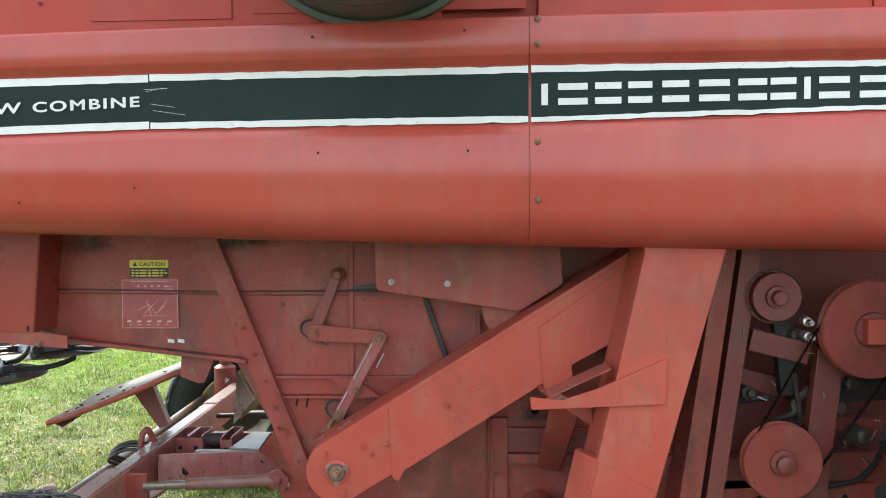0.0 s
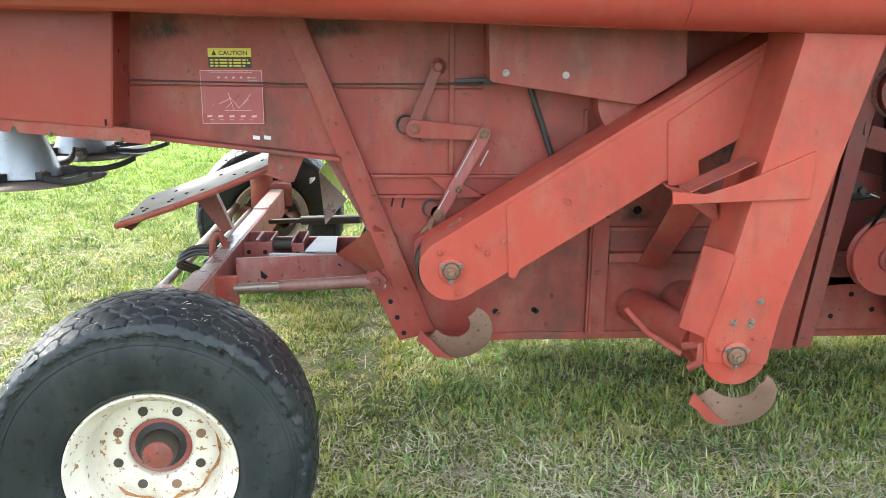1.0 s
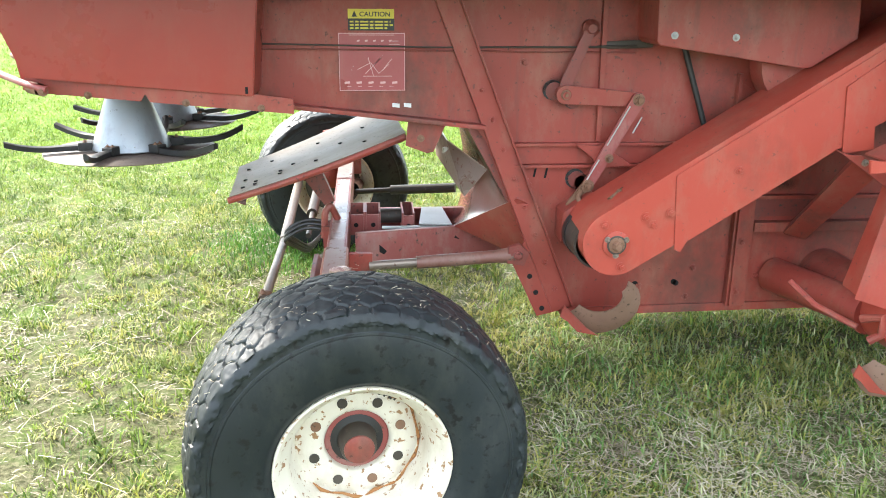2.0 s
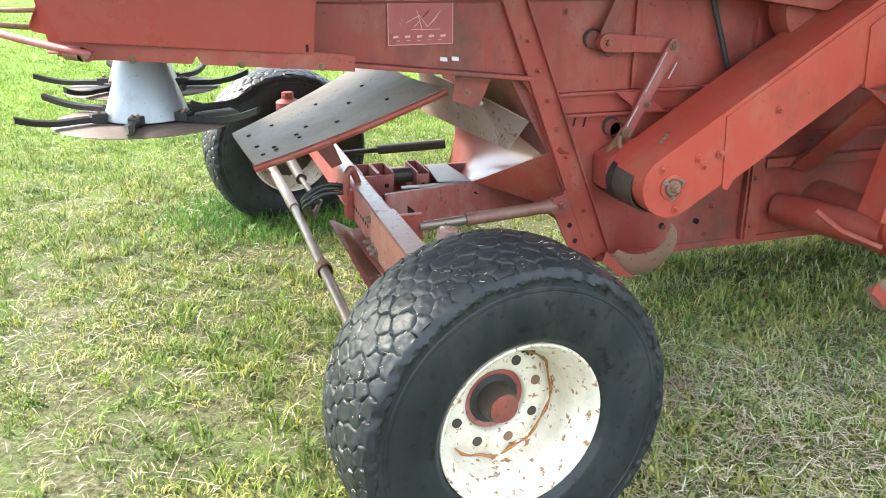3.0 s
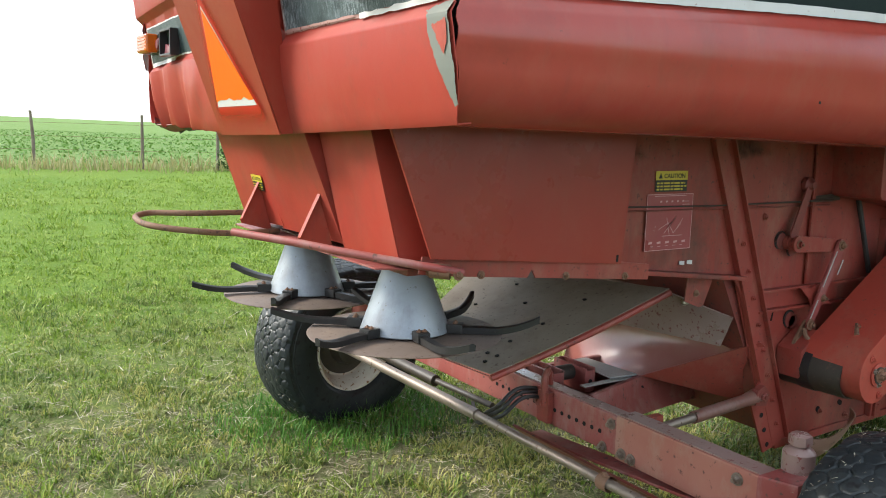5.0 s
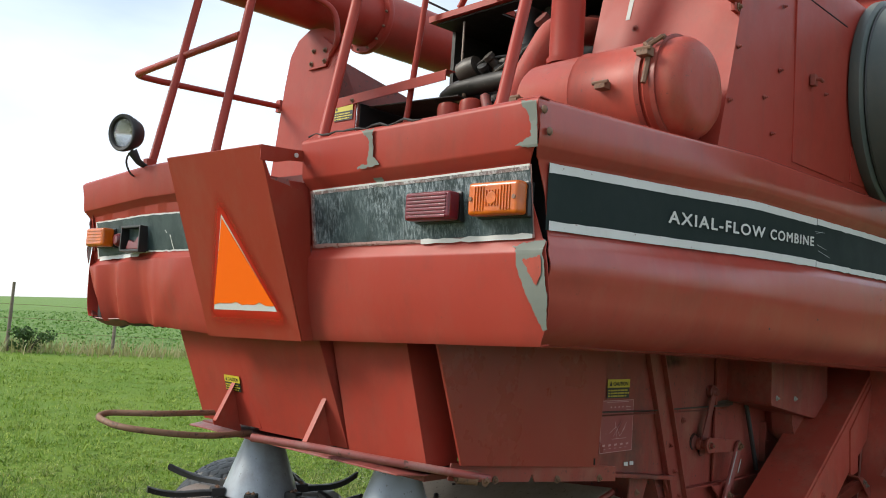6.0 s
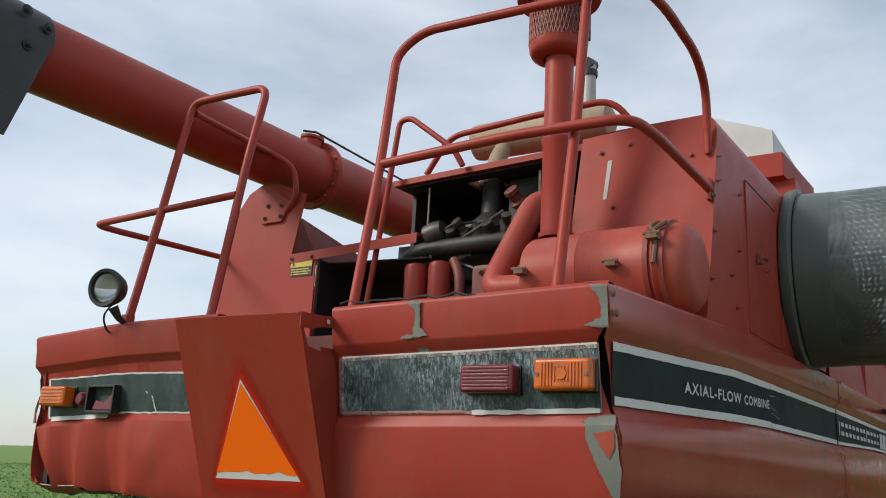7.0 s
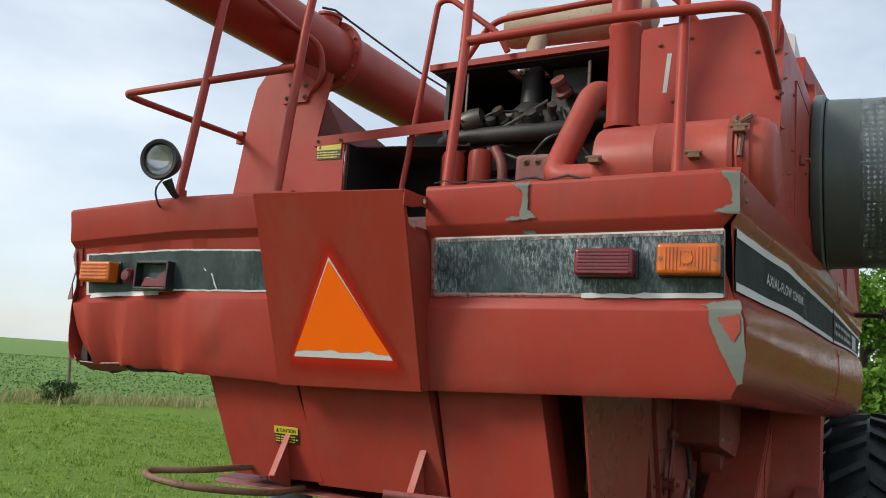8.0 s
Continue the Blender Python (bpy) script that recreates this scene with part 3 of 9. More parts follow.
def clumps(rng, k, per, x0, x1, y0, y1, spread, seed, soft=0.0):
    """Blades gathered in tufts: their roots, the way each falls and its tuft's vigour."""
    roots = field_points(rng, k, x0, x1, y0, y1, 0.9, seed, soft)
    thin = np.array([worn_out(x, y) for x, y, _ in roots])
    roots = roots[rng.random(k) > np.clip(thin * 4.0, 0.0, 0.72) * np.clip((7.6 - roots[:, 1]) / 2.0, 0.15, 1.0)]
    k = len(roots)
    many = rng.integers(per // 2, per * 3 // 2, k)
    idx = np.repeat(np.arange(k), many)
    off = rng.normal(0, 1, (len(idx), 2)) * (spread * rng.uniform(0.5, 1.5, k))[idx][:, None]
    pos = roots[idx].copy()
    pos[:, :2] += off
    fall = np.arctan2(off[:, 1], off[:, 0]) + rng.normal(0, 0.7, len(idx))
    return pos, fall, rng.gamma(3.0, 0.33, k)[idx] * growth(roots)[idx]


def build_grass():
    rng = np.random.default_rng(5)
    pos, fall, vigour = clumps(rng, 17500, 12, -9.0, 5.2, -1.4, 11.0, 0.020, 2.0, 2.8)
    k = len(pos)
    blades("grass", GRASS, pos, rng.uniform(0.026, 0.075, k) * np.clip(0.5 + 0.5 * vigour, 0.5, 2.2), rng.uniform(0.004, 0.0095, k), rng.uniform(0.3, 1.5, k), "short mown green pasture grass in uneven tufts", "grass", fall)
    pos, fall, vigour = clumps(rng, 13000, 12, -9.0, 5.2, -1.4, 11.0, 0.024, 6.0, 2.8)
    keep = rng.random(len(pos)) < np.clip((8.2 - pos[:, 1]) / 3.0, 0.15, 0.8)
    pos, fall, vigour = pos[keep], fall[keep], vigour[keep]
    k = len(pos)
    blades("grass", GRASS_PALE, pos, rng.uniform(0.022, 0.064, k) * np.clip(0.5 + 0.5 * vigour, 0.5, 2.0), rng.uniform(0.004, 0.010, k), rng.uniform(0.4, 1.6, k), "yellowing pasture grass in loose tufts", "grass", fall)
    pos, fall, vigour = clumps(rng, 8500, 12, -9.5, 5.2, 0.5, 11.5, 0.026, 15.0, 2.0)
    k = len(pos)
    blades("grass", GRASS_FRESH, pos, rng.uniform(0.024, 0.060, k) * np.clip(0.5 + 0.5 * vigour, 0.5, 2.2), rng.uniform(0.004, 0.0095, k), rng.uniform(0.4, 1.5, k), "fresh green pasture grass in thick tufts", "grass", fall)
    pos, fall, vigour = clumps(rng, 6000, 10, -13.0, 2.5, 6.5, 15.0, 0.035, 17.0, 2.0)
    k = len(pos)
    blades("grass", GRASS_FRESH, pos, rng.uniform(0.024, 0.060, k) * np.clip(0.5 + 0.5 * vigour, 0.5, 2.4), rng.uniform(0.006, 0.014, k), rng.uniform(0.5, 1.5, k), "yellow-green pasture grass beyond the machine", "grass", fall)
    lush = field_points(rng, 15000, -1.8, 2.6, 2.4, 5.2, 0.75, 3.0, 0.4)
    lush = lush[lush[:, 0] > np.where(lush[:, 1] > 3.2, -0.75, -1.0)]
    k = len(lush)
    blades("grass", GRASS_LUSH_LIGHT, lush, rng.uniform(0.03, 0.085, k), rng.uniform(0.004, 0.010, k), rng.uniform(0.3, 1.3, k), "longer green grass under the machine, lightened to lift its shade", "grass")
    # Pale tufts added to brighten the shaded strip.
    bright, fall, vigour = clumps(rng, 2600, 14, -2.0, 2.8, 1.8, 5.6, 0.022, 13.0, 0.6)
    k = len(bright)
    blades("grass", GRASS_PALE, bright, rng.uniform(0.03, 0.065, k) * np.clip(0.5 + 0.5 * vigour, 0.6, 1.8), rng.uniform(0.004, 0.009, k), rng.uniform(0.5, 1.5, k), "pale yellow-green tufts beside the machine", "grass", fall)
    # Deep green ring: lush grass with the tyre's foot shadow in its colour.
    ring = field_points(rng, 9000, -2.7, -0.8, 5.0, 6.9, 0.4, 3.0)
    away = np.hypot((ring[:, 0] + 1.72) / 0.80, (ring[:, 1] - 5.80) / 0.62)
    ring = ring[away + rng.normal(0, 0.16, len(ring)) < 0.82]
    k = len(ring)
    blades("grass", GRASS_DEEP, ring, rng.uniform(0.05, 0.14, k), rng.uniform(0.004, 0.009, k), rng.uniform(0.3, 1.3, k), "longer green grass round the far wheel, its foot shadow in the colour", "grass")
    pos, fall, vigour = clumps(rng, 9000, 9, -18, 14, 8.0, 25.0, 0.06, 5.0, 3.0)
    k = len(pos)
    blades("grass", GRASS_FRESH, pos, rng.uniform(0.03, 0.08, k) * np.clip(0.5 + 0.5 * vigour, 0.5, 2.2), rng.uniform(0.008, 0.018, k), rng.uniform(0.5, 1.5, k), "mown fresh green pasture grass further out", "grass", fall)
    pos, fall, vigour = clumps(rng, 3800, 12, -18, 14, 8.0, 27.0, 0.09, 7.0, 3.0)
    k = len(pos)
    blades("grass", GRASS_FRESH, pos, rng.uniform(0.04, 0.10, k) * np.clip(0.5 + 0.6 * vigour, 0.5, 2.4), rng.uniform(0.008, 0.018, k), rng.uniform(0.4, 1.4, k), "grass tufts further out", "grass", fall)
    dry = field_points(rng, 84000, -9.0, 5.2, -1.4, 11.0, 0.8, 9.0, 2.8)
    dry = dry[rng.random(len(dry)) < np.clip((8.2 - dry[:, 1]) / 3.0, 0.12, 1.0) * np.array([0.45 + 0.55 * (worn_out(x, y) > -0.05) for x, y, _ in dry])]
    dry[:, 2] += rng.uniform(0.004, 0.03, len(dry))
    k = len(dry)
    blades("dry_straw", STRAW, dry, rng.uniform(0.02, 0.08, k) * np.where(rng.random(k) < 0.012, 2.8, 1.0), rng.uniform(0.002, 0.0055, k), rng.uniform(0.9, 2.0, k), "dry cut straw lying in the grass", "straw", None, True)
    stems = field_points(rng, 2600, -7.5, 3.0, 0.6, 9.0, 0.6, 27.0, 1.0)
    stems[:, 2] += rng.uniform(0.02, 0.05, len(stems))
    k = len(stems)
    blades("dry_straw", STRAW, stems, rng.uniform(0.08, 0.26, k), rng.uniform(0.0025, 0.0055, k), rng.uniform(0.9, 2.0, k), "long pale straw stems strewn over the grass", "straw", None, True)
    cut_hay = field_points(rng, 15000, -1.3, 2.4, 1.0, 3.7, 0.7, 11.0, 0.5)
    cut_hay[:, 2] += rng.uniform(0.01, 0.05, len(cut_hay))
    k = len(cut_hay)
    blades("dry_straw", STRAW, cut_hay, rng.uniform(0.03, 0.10, k) * np.where(rng.random(k) < 0.01, 2.4, 1.0), rng.uniform(0.002, 0.006, k), rng.uniform(0.9, 2.0, k), "pale cut straw scattered beside the wheel", "straw", None, True)
    strip = np.stack([rng.uniform(-30, 40, 9000), rng.normal(29.7, 0.8, 9000), np.full(9000, -0.1)], 1)
    strip[:, 1] -= 0.33 * strip[:, 0]
    k = len(strip)
    blades("tall_dry_grass", TALL_DRY, strip, rng.uniform(0.2, 0.65, k), rng.uniform(0.02, 0.05, k), rng.uniform(0.1, 0.7, k), "tall dry grass and weeds along the fence", "grass")
    rows = []
    for y in np.concatenate([np.arange(32, 60, 0.76), np.arange(60, 110, 1.52)]):
        w = 26 + y * 0.7
        xs = rng.uniform(-w, w, int(520 + y * 2))
        rows.append(np.stack([xs, y + rng.normal(0, 0.08, len(xs)), np.full(len(xs), -0.08)], 1))
    crop = np.concatenate(rows)
    crop[:, 1] -= 0.33 * crop[:, 0]
    crop[:, 2] += [far_rise(x, y) for x, y in crop[:, :2]]
    k = len(crop)
    blades("crop_rows", CROP, crop, rng.uniform(0.12, 0.26, k), rng.uniform(0.07, 0.15, k), rng.uniform(0.7, 1.5, k), "young green crop plants in rows", "crop")


build_grass()


def fence_post(x, y, h, tilt):
    bm = bmx()
    tube(bm, [(0, 0, -0.1), (0.015, 0.01, h * 0.5), (tilt, 0.02, h)], [0.055, 0.05, 0.042], 9)
    ob = part("fence_post", bm, WOOD, None, smooth=40, m=Matrix.Translation((x, y, -0.06)))
    return tagged(ob, "weathered leaning wooden fence post with wire", "fence post", "posts of the field fence")


def fence_y(x):
    return 29.6 - 0.33 * x


for fx, fh, ft in ((-17.5, 1.5, 0.05), (-11.3, 1.45, -0.05), (-5.2, 1.95, -0.12), (-0.35, 1.75, -0.04), (2.6, 1.7, 0.02), (4.75, 2.05, 0.03), (7.5, 1.7, 0.1), (13.3, 1.9, -0.08), (19.0, 1.6, -0.06)):
    fence_post(fx, fence_y(fx), fh, ft)
for wz in (0.55, 0.95, 1.35):
    bm = bmx()
    tube(bm, [(x, fence_y(x) - 0.03, wz - 0.03 * math.sin((x + 40) * 0.55) ** 2) for x in np.arange(-32, 40, 1.5)], 0.006, 4)
    tagged(part("fence_wire", bm, RUST, None), "thin rusty wire strung between fence posts", "fence wire", "wires of the field fence")


def leaf_cloud(bm, centre, radii, k, size, rng):
    c = np.array(centre)
    for _ in range(k):
        d = rng.normal(size=3)
        d /= np.linalg.norm(d)
        p = c + d * np.array(radii) * rng.uniform(0.45, 1.0)
        u = rng.normal(size=3)
        u /= np.linalg.norm(u)
        w = np.cross(u, rng.normal(size=3))
        w /= np.linalg.norm(w)
        s = size * rng.uniform(0.6, 1.3)
        bm.faces.new([bm.verts.new(q) for q in (p - u * s, p + w * s * 0.45, p + u * s, p - w * s * 0.45)])


def tree(x, y, h, spread, seed, label):
    rng = np.random.default_rng(seed)
    thing = new("tree")
    thing.location = (x, y, -0.1)
    tagged(thing, label, "tree")
    bm = bmx()
    tube(bm, [(0, 0, 0), (0.1, 0.05, h * 0.25), (0.0, 0.1, h * 0.5), (0.1, 0.0, h * 0.85)], [0.28, 0.22, 0.15, 0.04], 10)
    tips = []
    for i in range(16):
        a, z0 = rng.uniform(0, 6.28), rng.uniform(0.18, 0.75) * h
        r = spread * rng.uniform(0.55, 1.0) * (1.15 - z0 / h * 0.7)
        tip = (math.cos(a) * r, math.sin(a) * r, z0 + h * rng.uniform(0.05, 0.25))
        tube(bm, [(0, 0.05, z0), (tip[0] * 0.5, tip[1] * 0.5, (z0 + tip[2]) / 2 + 0.2), tip], [0.09, 0.06, 0.02], 6)
        tips.append(tip)
    part("trunk", bm, BARK, thing, m=Matrix())
    bm = bmx()
    for tip in tips:
        for _ in range(4):
            c = np.array(tip) * rng.uniform(0.75, 1.05) + rng.normal(0, 0.35, 3)
            leaf_cloud(bm, c, rng.uniform(0.5, 1.0, 3), 170, 0.13, rng)
    part("crown", bm, LEAVES, thing, smooth=0, m=Matrix())
    return thing


tree(27.0, 0.4, 11.5, 3.4, 3, "broad leafy green tree beyond the machine")
tree(33.0, 3.2, 8.0, 3.0, 4, "lower bright green leafy tree beyond the machine")
# These three stand out of view, added for reflections in the hood side.
tree(28.5, -3.6, 11.0, 3.6, 5, "broad leafy green tree in the row, unseen, added for reflections")
tree(26.0, -7.5, 9.5, 3.6, 6, "broad leafy green tree further along, unseen, added for reflections")
tree(21.0, -14.0, 10.0, 3.8, 8, "broad leafy green tree at the end, unseen, added for reflections")


def bush(x, y, r, h, seed, label="small dark green bush growing beside a fence post", group="bushes along the fence", many=90, leaf=0.06, material=BUSH_LEAVES):
    rng = np.random.default_rng(seed)
    thing = new("bush")
    thing.location = (x, y, -0.08)
    tagged(thing, label, "bush", group)
    bm = bmx()
    for _ in range(7):
        a = rng.uniform(0, 6.28)
        tube(bm, [(0, 0, 0), (math.cos(a) * r * 0.7, math.sin(a) * r * 0.7, h * 0.8)], [0.02, 0.006], 5)
    part("stem", bm, BARK, thing, m=Matrix())
    bm = bmx()
    for _ in range(9):
        leaf_cloud(bm, (rng.normal(0, r * 0.5), rng.normal(0, r * 0.5), h * rng.uniform(0.3, 0.85)), (r * 0.5, r * 0.5, h * 0.22), many, leaf, rng)
    part("foliage", bm, material, thing, smooth=0, m=Matrix())


bush(5.15, 27.5, 0.55, 0.8, 1)
bush(-2.77, 30.0, 0.3, 0.42, 2)
bush(13.0, 24.9, 0.5, 0.75, 5)
# Most are out of view and added to darken the hood's reflections.
for k in range(14):
    bush(28.0 + 1.2 * (k % 2) - 0.45 * max(0, k - 6), 6.0 - 1.75 * k, 1.9, 3.0, 30 + k, "dense green undergrowth below the trees", "bushes below the trees", 420, 0.16, LEAVES)


# ---- the combine ----
Origin.at = Vector((0.4, 4.28, -0.06))
combine = new("combine_harvester")
combine.location = Origin.at
tagged(combine, "old faded red grain combine parked on mown grass, dented rear hood", "combine harvester")

# outer side of the hood, as tables along x
HX = (-2.94, -1.7, -1.15, 0.18, 1.4, 2.4)
H_TOP = (2.31, 2.385, 2.395, 2.405, 2.41, 2.41)
H_ST = (2.156, 2.230, 2.238, 2.243, 2.241, 2.243)
H_SB = (1.988, 2.034, 2.048, 2.053, 2.082, 2.085)
H_BOT = (1.69, 1.67, 1.655, 1.62, 1.60, 1.58)
EDGE_Z = (1.60, 1.70, 1.85, 1.93, 1.975, 1.99, 2.15, 2.185, 2.31)
EDGE_X = (-2.835, -2.838, -2.866, -2.878, -2.842, -2.832, -2.868, -2.925, -2.937)


def side_y(x):
    return interp(x, (-2.93, -2.25, -1.19, 0.18, 2.42), (2.985, 2.974, 2.944, 2.882, 2.80))


def side_profile(x):
    t, st, sb, b = (interp(x, HX, c) for c in (H_TOP, H_ST, H_SB, H_BOT))
    p = [(0.07, t + 0.004), (0.012, t + 0.004), (0.002, t - 0.004), (0.0, t - 0.014), (-0.002, (t + st) / 2 + 0.01), (0.0, st + 0.040), (0.004, st + 0.032), (0.024, st + 0.012), (0.027, st + 0.006),
         (0.027, (st + sb) / 2), (0.027, sb - 0.006), (0.024, sb - 0.010), (0.003, sb - 0.034), (0.0, sb - 0.044)]
    for k in range(1, 6):
        f = k / 5
        p.append((-0.012 * math.sin(f * math.pi), (sb - 0.044) * (1 - f) + (b + 0.16) * f))
    for k in range(1, 10):
        a = k / 9 * radians(84)
        p.append((0.155 * (1 - math.cos(a)), b + 0.16 - 0.155 * math.sin(a)))
    p.append((0.21, b + 0.006))
    return p


def hood_side(x0, x1, rear_edge, proud, name, label):
    n = max(4, int((x1 - x0) / 0.05))
    rows = []
    for i in range(n + 1):
        x = x0 + (x1 - x0) * i / n
        row = []
        for j, (dy, z) in enumerate(side_profile(x)):
            xx = x
            if rear_edge:
                e = interp(z, EDGE_Z, EDGE_X)
                f = max(0.0, 1 - (x - x0) / 0.25)
                xx = x + (e - x0) * f + (0.004 * math.sin(z * 60) * f)
            row.append((xx, side_y(xx) + dy - proud + wave(xx, z, 1.6, 0.003, 2) + wave(xx, z, 6.0, 0.0012, 5), z))
        rows.append(row)
    bm = bmx()
    sheet(bm, rows, 0.003)
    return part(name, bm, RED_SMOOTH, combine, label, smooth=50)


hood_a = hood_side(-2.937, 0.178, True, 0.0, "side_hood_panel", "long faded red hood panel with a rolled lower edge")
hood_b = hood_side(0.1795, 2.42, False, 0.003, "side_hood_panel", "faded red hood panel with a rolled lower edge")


def stripe_film(name, x0, x1, lo, hi, material, parent, lift, ragged=0.0, label=""):
    """A film on the recessed band, between the shares lo and hi of its height."""
    n = max(3, int((x1 - x0) / 0.04))
    top, bot = [], []
    for i in range(n + 1):
        x = x0 + (x1 - x0) * i / n
        st, sb = interp(x, HX, H_ST), interp(x, HX, H_SB)
        y = side_y(x) + 0.027 - lift + wave(x, (st + sb) / 2, 1.6, 0.003, 2)
        j = ragged * noise.noise(Vector((x * 31, hi * 9, 1)))
        j2 = ragged * noise.noise(Vector((x * 27, lo * 9, 4)))
        top.append((x, y, sb + (st - sb) * hi + j))
        bot.append((x, y, sb + (st - sb) * lo + j2))
    bm = bmx()
    sheet(bm, [bot, top], 0)
    return part(name, bm, material, parent, label, smooth=0)


band = stripe_film("stripe_band", -2.855, 0.176, 0.0, 1.0, STRIPE, hood_a, 0.0045, 0.0, "dark green-black decal band")
stripe_film("white_line", -2.855, -1.155, 0.86, 1.0, WHITE_TAPE, hood_a, 0.007, 0.002)
stripe_film("white_line", -2.845, -1.155, 0.0, 0.14, WHITE_TAPE, hood_a, 0.007, 0.002)
stripe_film("white_line", -1.15, 0.175, 0.88, 1.0, WHITE_TAPE, hood_a, 0.007, 0.004)
stripe_film("white_line", -1.15, 0.175, 0.0, 0.12, WHITE_TAPE, hood_a, 0.007, 0.004)
stripe_film("stripe_band", 0.185, 2.40, 0.0, 1.0, STRIPE, hood_b, 0.0085, 0.0, "dark green-black decal band")
stripe_film("white_line", 0.185, 2.40, 0.88, 1.0, WHITE_TAPE, hood_b, 0.011, 0.004)
stripe_film("white_line", 0.185, 2.40, 0.0, 0.09, WHITE_TAPE, hood_b, 0.011, 0.006)


def lettering(text, x0, x1, z, h, y_at, material, parent, name, slope=0.0, bold=0.0022):
    """Film letters on a side that faces -y, from x0 to x1; their strokes are thickened by bold."""
    cu = bpy.data.curves.new(name, "FONT")
    cu.body, cu.size, cu.space_character = text, 1.0, 1.2
    tmp = new(name + "_curve", cu)
    bpy.context.view_layer.update()
    flat = bpy.data.meshes.new_from_object(tmp)
    bpy.data.objects.remove(tmp)
    bpy.data.curves.remove(cu)
    co = np.array([v.co[:] for v in flat.vertices])
    faces = [list(f.vertices) for f in flat.polygons]
    bpy.data.meshes.remove(flat)
    lo, hi = co.min(0), co.max(0)
    verts, polys = [], []
    for k, (dx, dz) in enumerate(((-1, 0), (0, 0.6), (1, 0), (0, -0.6), (0, 0))):
        u = x0 + (co[:, 0] - lo[0]) / (hi[0] - lo[0]) * (x1 - x0) + dx * bold
        w = z + (co[:, 1] - lo[1]) / (hi[1] - lo[1]) * h + slope * (u - x0) + dz * bold
        y = np.array([y_at(q) - 0.00012 * k for q in u])
        polys += [[i + len(verts) for i in f] for f in faces]
        verts += (np.stack([u, y, w], 1) - np.array(Origin.at)).tolist()
    data = bpy.data.meshes.new(name)
    data.from_pydata(verts, [], polys)
    data.materials.append(material)
    ob = new(name, data)
    ob.parent = parent
    return ob


for word, wx0, wx1, wh in (("AXIAL-FLOW", -2.266, -1.620, 0.037), ("COMBINE", -1.574, -1.188, 0.035)):
    lettering(word, wx0, wx1, 2.084 + 0.040 * (wx0 + 2.255), wh, lambda x: side_y(x) + 0.017 + wave(x, 2.1, 1.6, 0.003, 2), WHITE_TAPE, hood_a, "lettering", 0.040)
# scratches where the decal was lapped
bm = bmx()
for x0, z0, x1, z1 in ((-1.172, 2.185, -1.085, 2.188), (-1.165, 2.178, -1.10, 2.190), (-1.15, 2.135, -1.06, 2.122), (-1.14, 2.112, -1.02, 2.094)):
    prism(bm, [(x, side_y(x) + 0.0195 + wave(x, 2.14, 1.6, 0.003, 2), z + d) for x, z, d in ((x0, z0, 0), (x1, z1, 0), (x1, z1, 0.0016), (x0, z0, 0.0016))], (0, -0.0006, 0))
part("decal_scratch", bm, GALV, hood_a, smooth=0)
# the maker's name: plain white bars for each letter
LETTERS = ((0.219, 0.241), (0.275, 0.374), (0.398, 0.486), (0.508, 0.588), (0.62, 0.709), (0.74, 0.841), (0.868, 0.962), (0.972, 1.056), (1.08, 1.101), (1.128, 1.227), (1.258, 1.35), (1.38, 1.48), (1.51, 1.58))
for i, (lx, rx) in enumerate(LETTERS):
    w = rx - lx
    bm = bmx()
    z0 = 2.109 + 0.010 * (lx - 0.22)
    y0 = side_y(lx) + 0.0145 + wave(lx, 2.15, 1.6, 0.003, 2)
    for a, b in (((0.0, 1.0),) if w < 0.03 else ((0.0, 0.31), (0.69, 1.0))):
        q = [(lx, z0 + 0.072 * a), (lx + w, z0 + 0.001 + 0.072 * a), (lx + w, z0 + 0.001 + 0.072 * b), (lx, z0 + 0.072 * b)]
        prism(bm, [(x, y0, z) for x, z in q], (0, -0.0012, 0))
    part("name_block", bm, WHITE_TAPE, hood_b, smooth=0)
bm = bmx()
for k in range(3):
    prism(bm, [(x, side_y(x) + 0.0145, 2.104 + z) for x, z in ((1.62 + k * 0.13, 0), (1.72 + k * 0.13, 0), (1.72 + k * 0.13, 0.10), (1.62 + k * 0.13, 0.10))], (0, -0.0012, 0))
part("number_bar", bm, WHITE_TAPE, hood_b, smooth=0)

# screws and small holes in the hood
for x, z in ((0.205, 2.395), (0.205, 2.31), (0.205, 1.985), (0.207, 1.79), (-2.925, 2.28), (-2.9, 2.23)):
    bm = bmx()
    lathe(bm, [(0, 0.011), (0.004, 0.010), (0.007, 0.005), (0.008, 0)], (x, side_y(x) - 0.008, z), (0, -1, 0), 12)
    part("rivet", bm, RUST, hood_b if x > 0 else hood_a)
for x, z in ((-0.56, 2.35), (-0.04, 2.36), (-0.545, 1.955), (-0.03, 1.957), (-1.2, 1.84), (-1.62, 1.79)):
    bm = bmx()
    lathe(bm, [(0, 0.0045), (0.0012, 0.0045), (0.0012, 0)], (x, side_y(x) - 0.0115, z), (0, -1, 0), 10)
    part("screw_hole", bm, HOLE, hood_a)


# ---- rear hood ----
def rear_top(y):
    return interp(y, (2.95, 3.93, 4.5, 5.0, 5.57), (2.312, 2.292, 2.30, 2.292, 2.255))


def rear_bot(y):
    return interp(y, (2.95, 3.93, 4.5, 5.57), (1.70, 1.655, 1.638, 1.655))


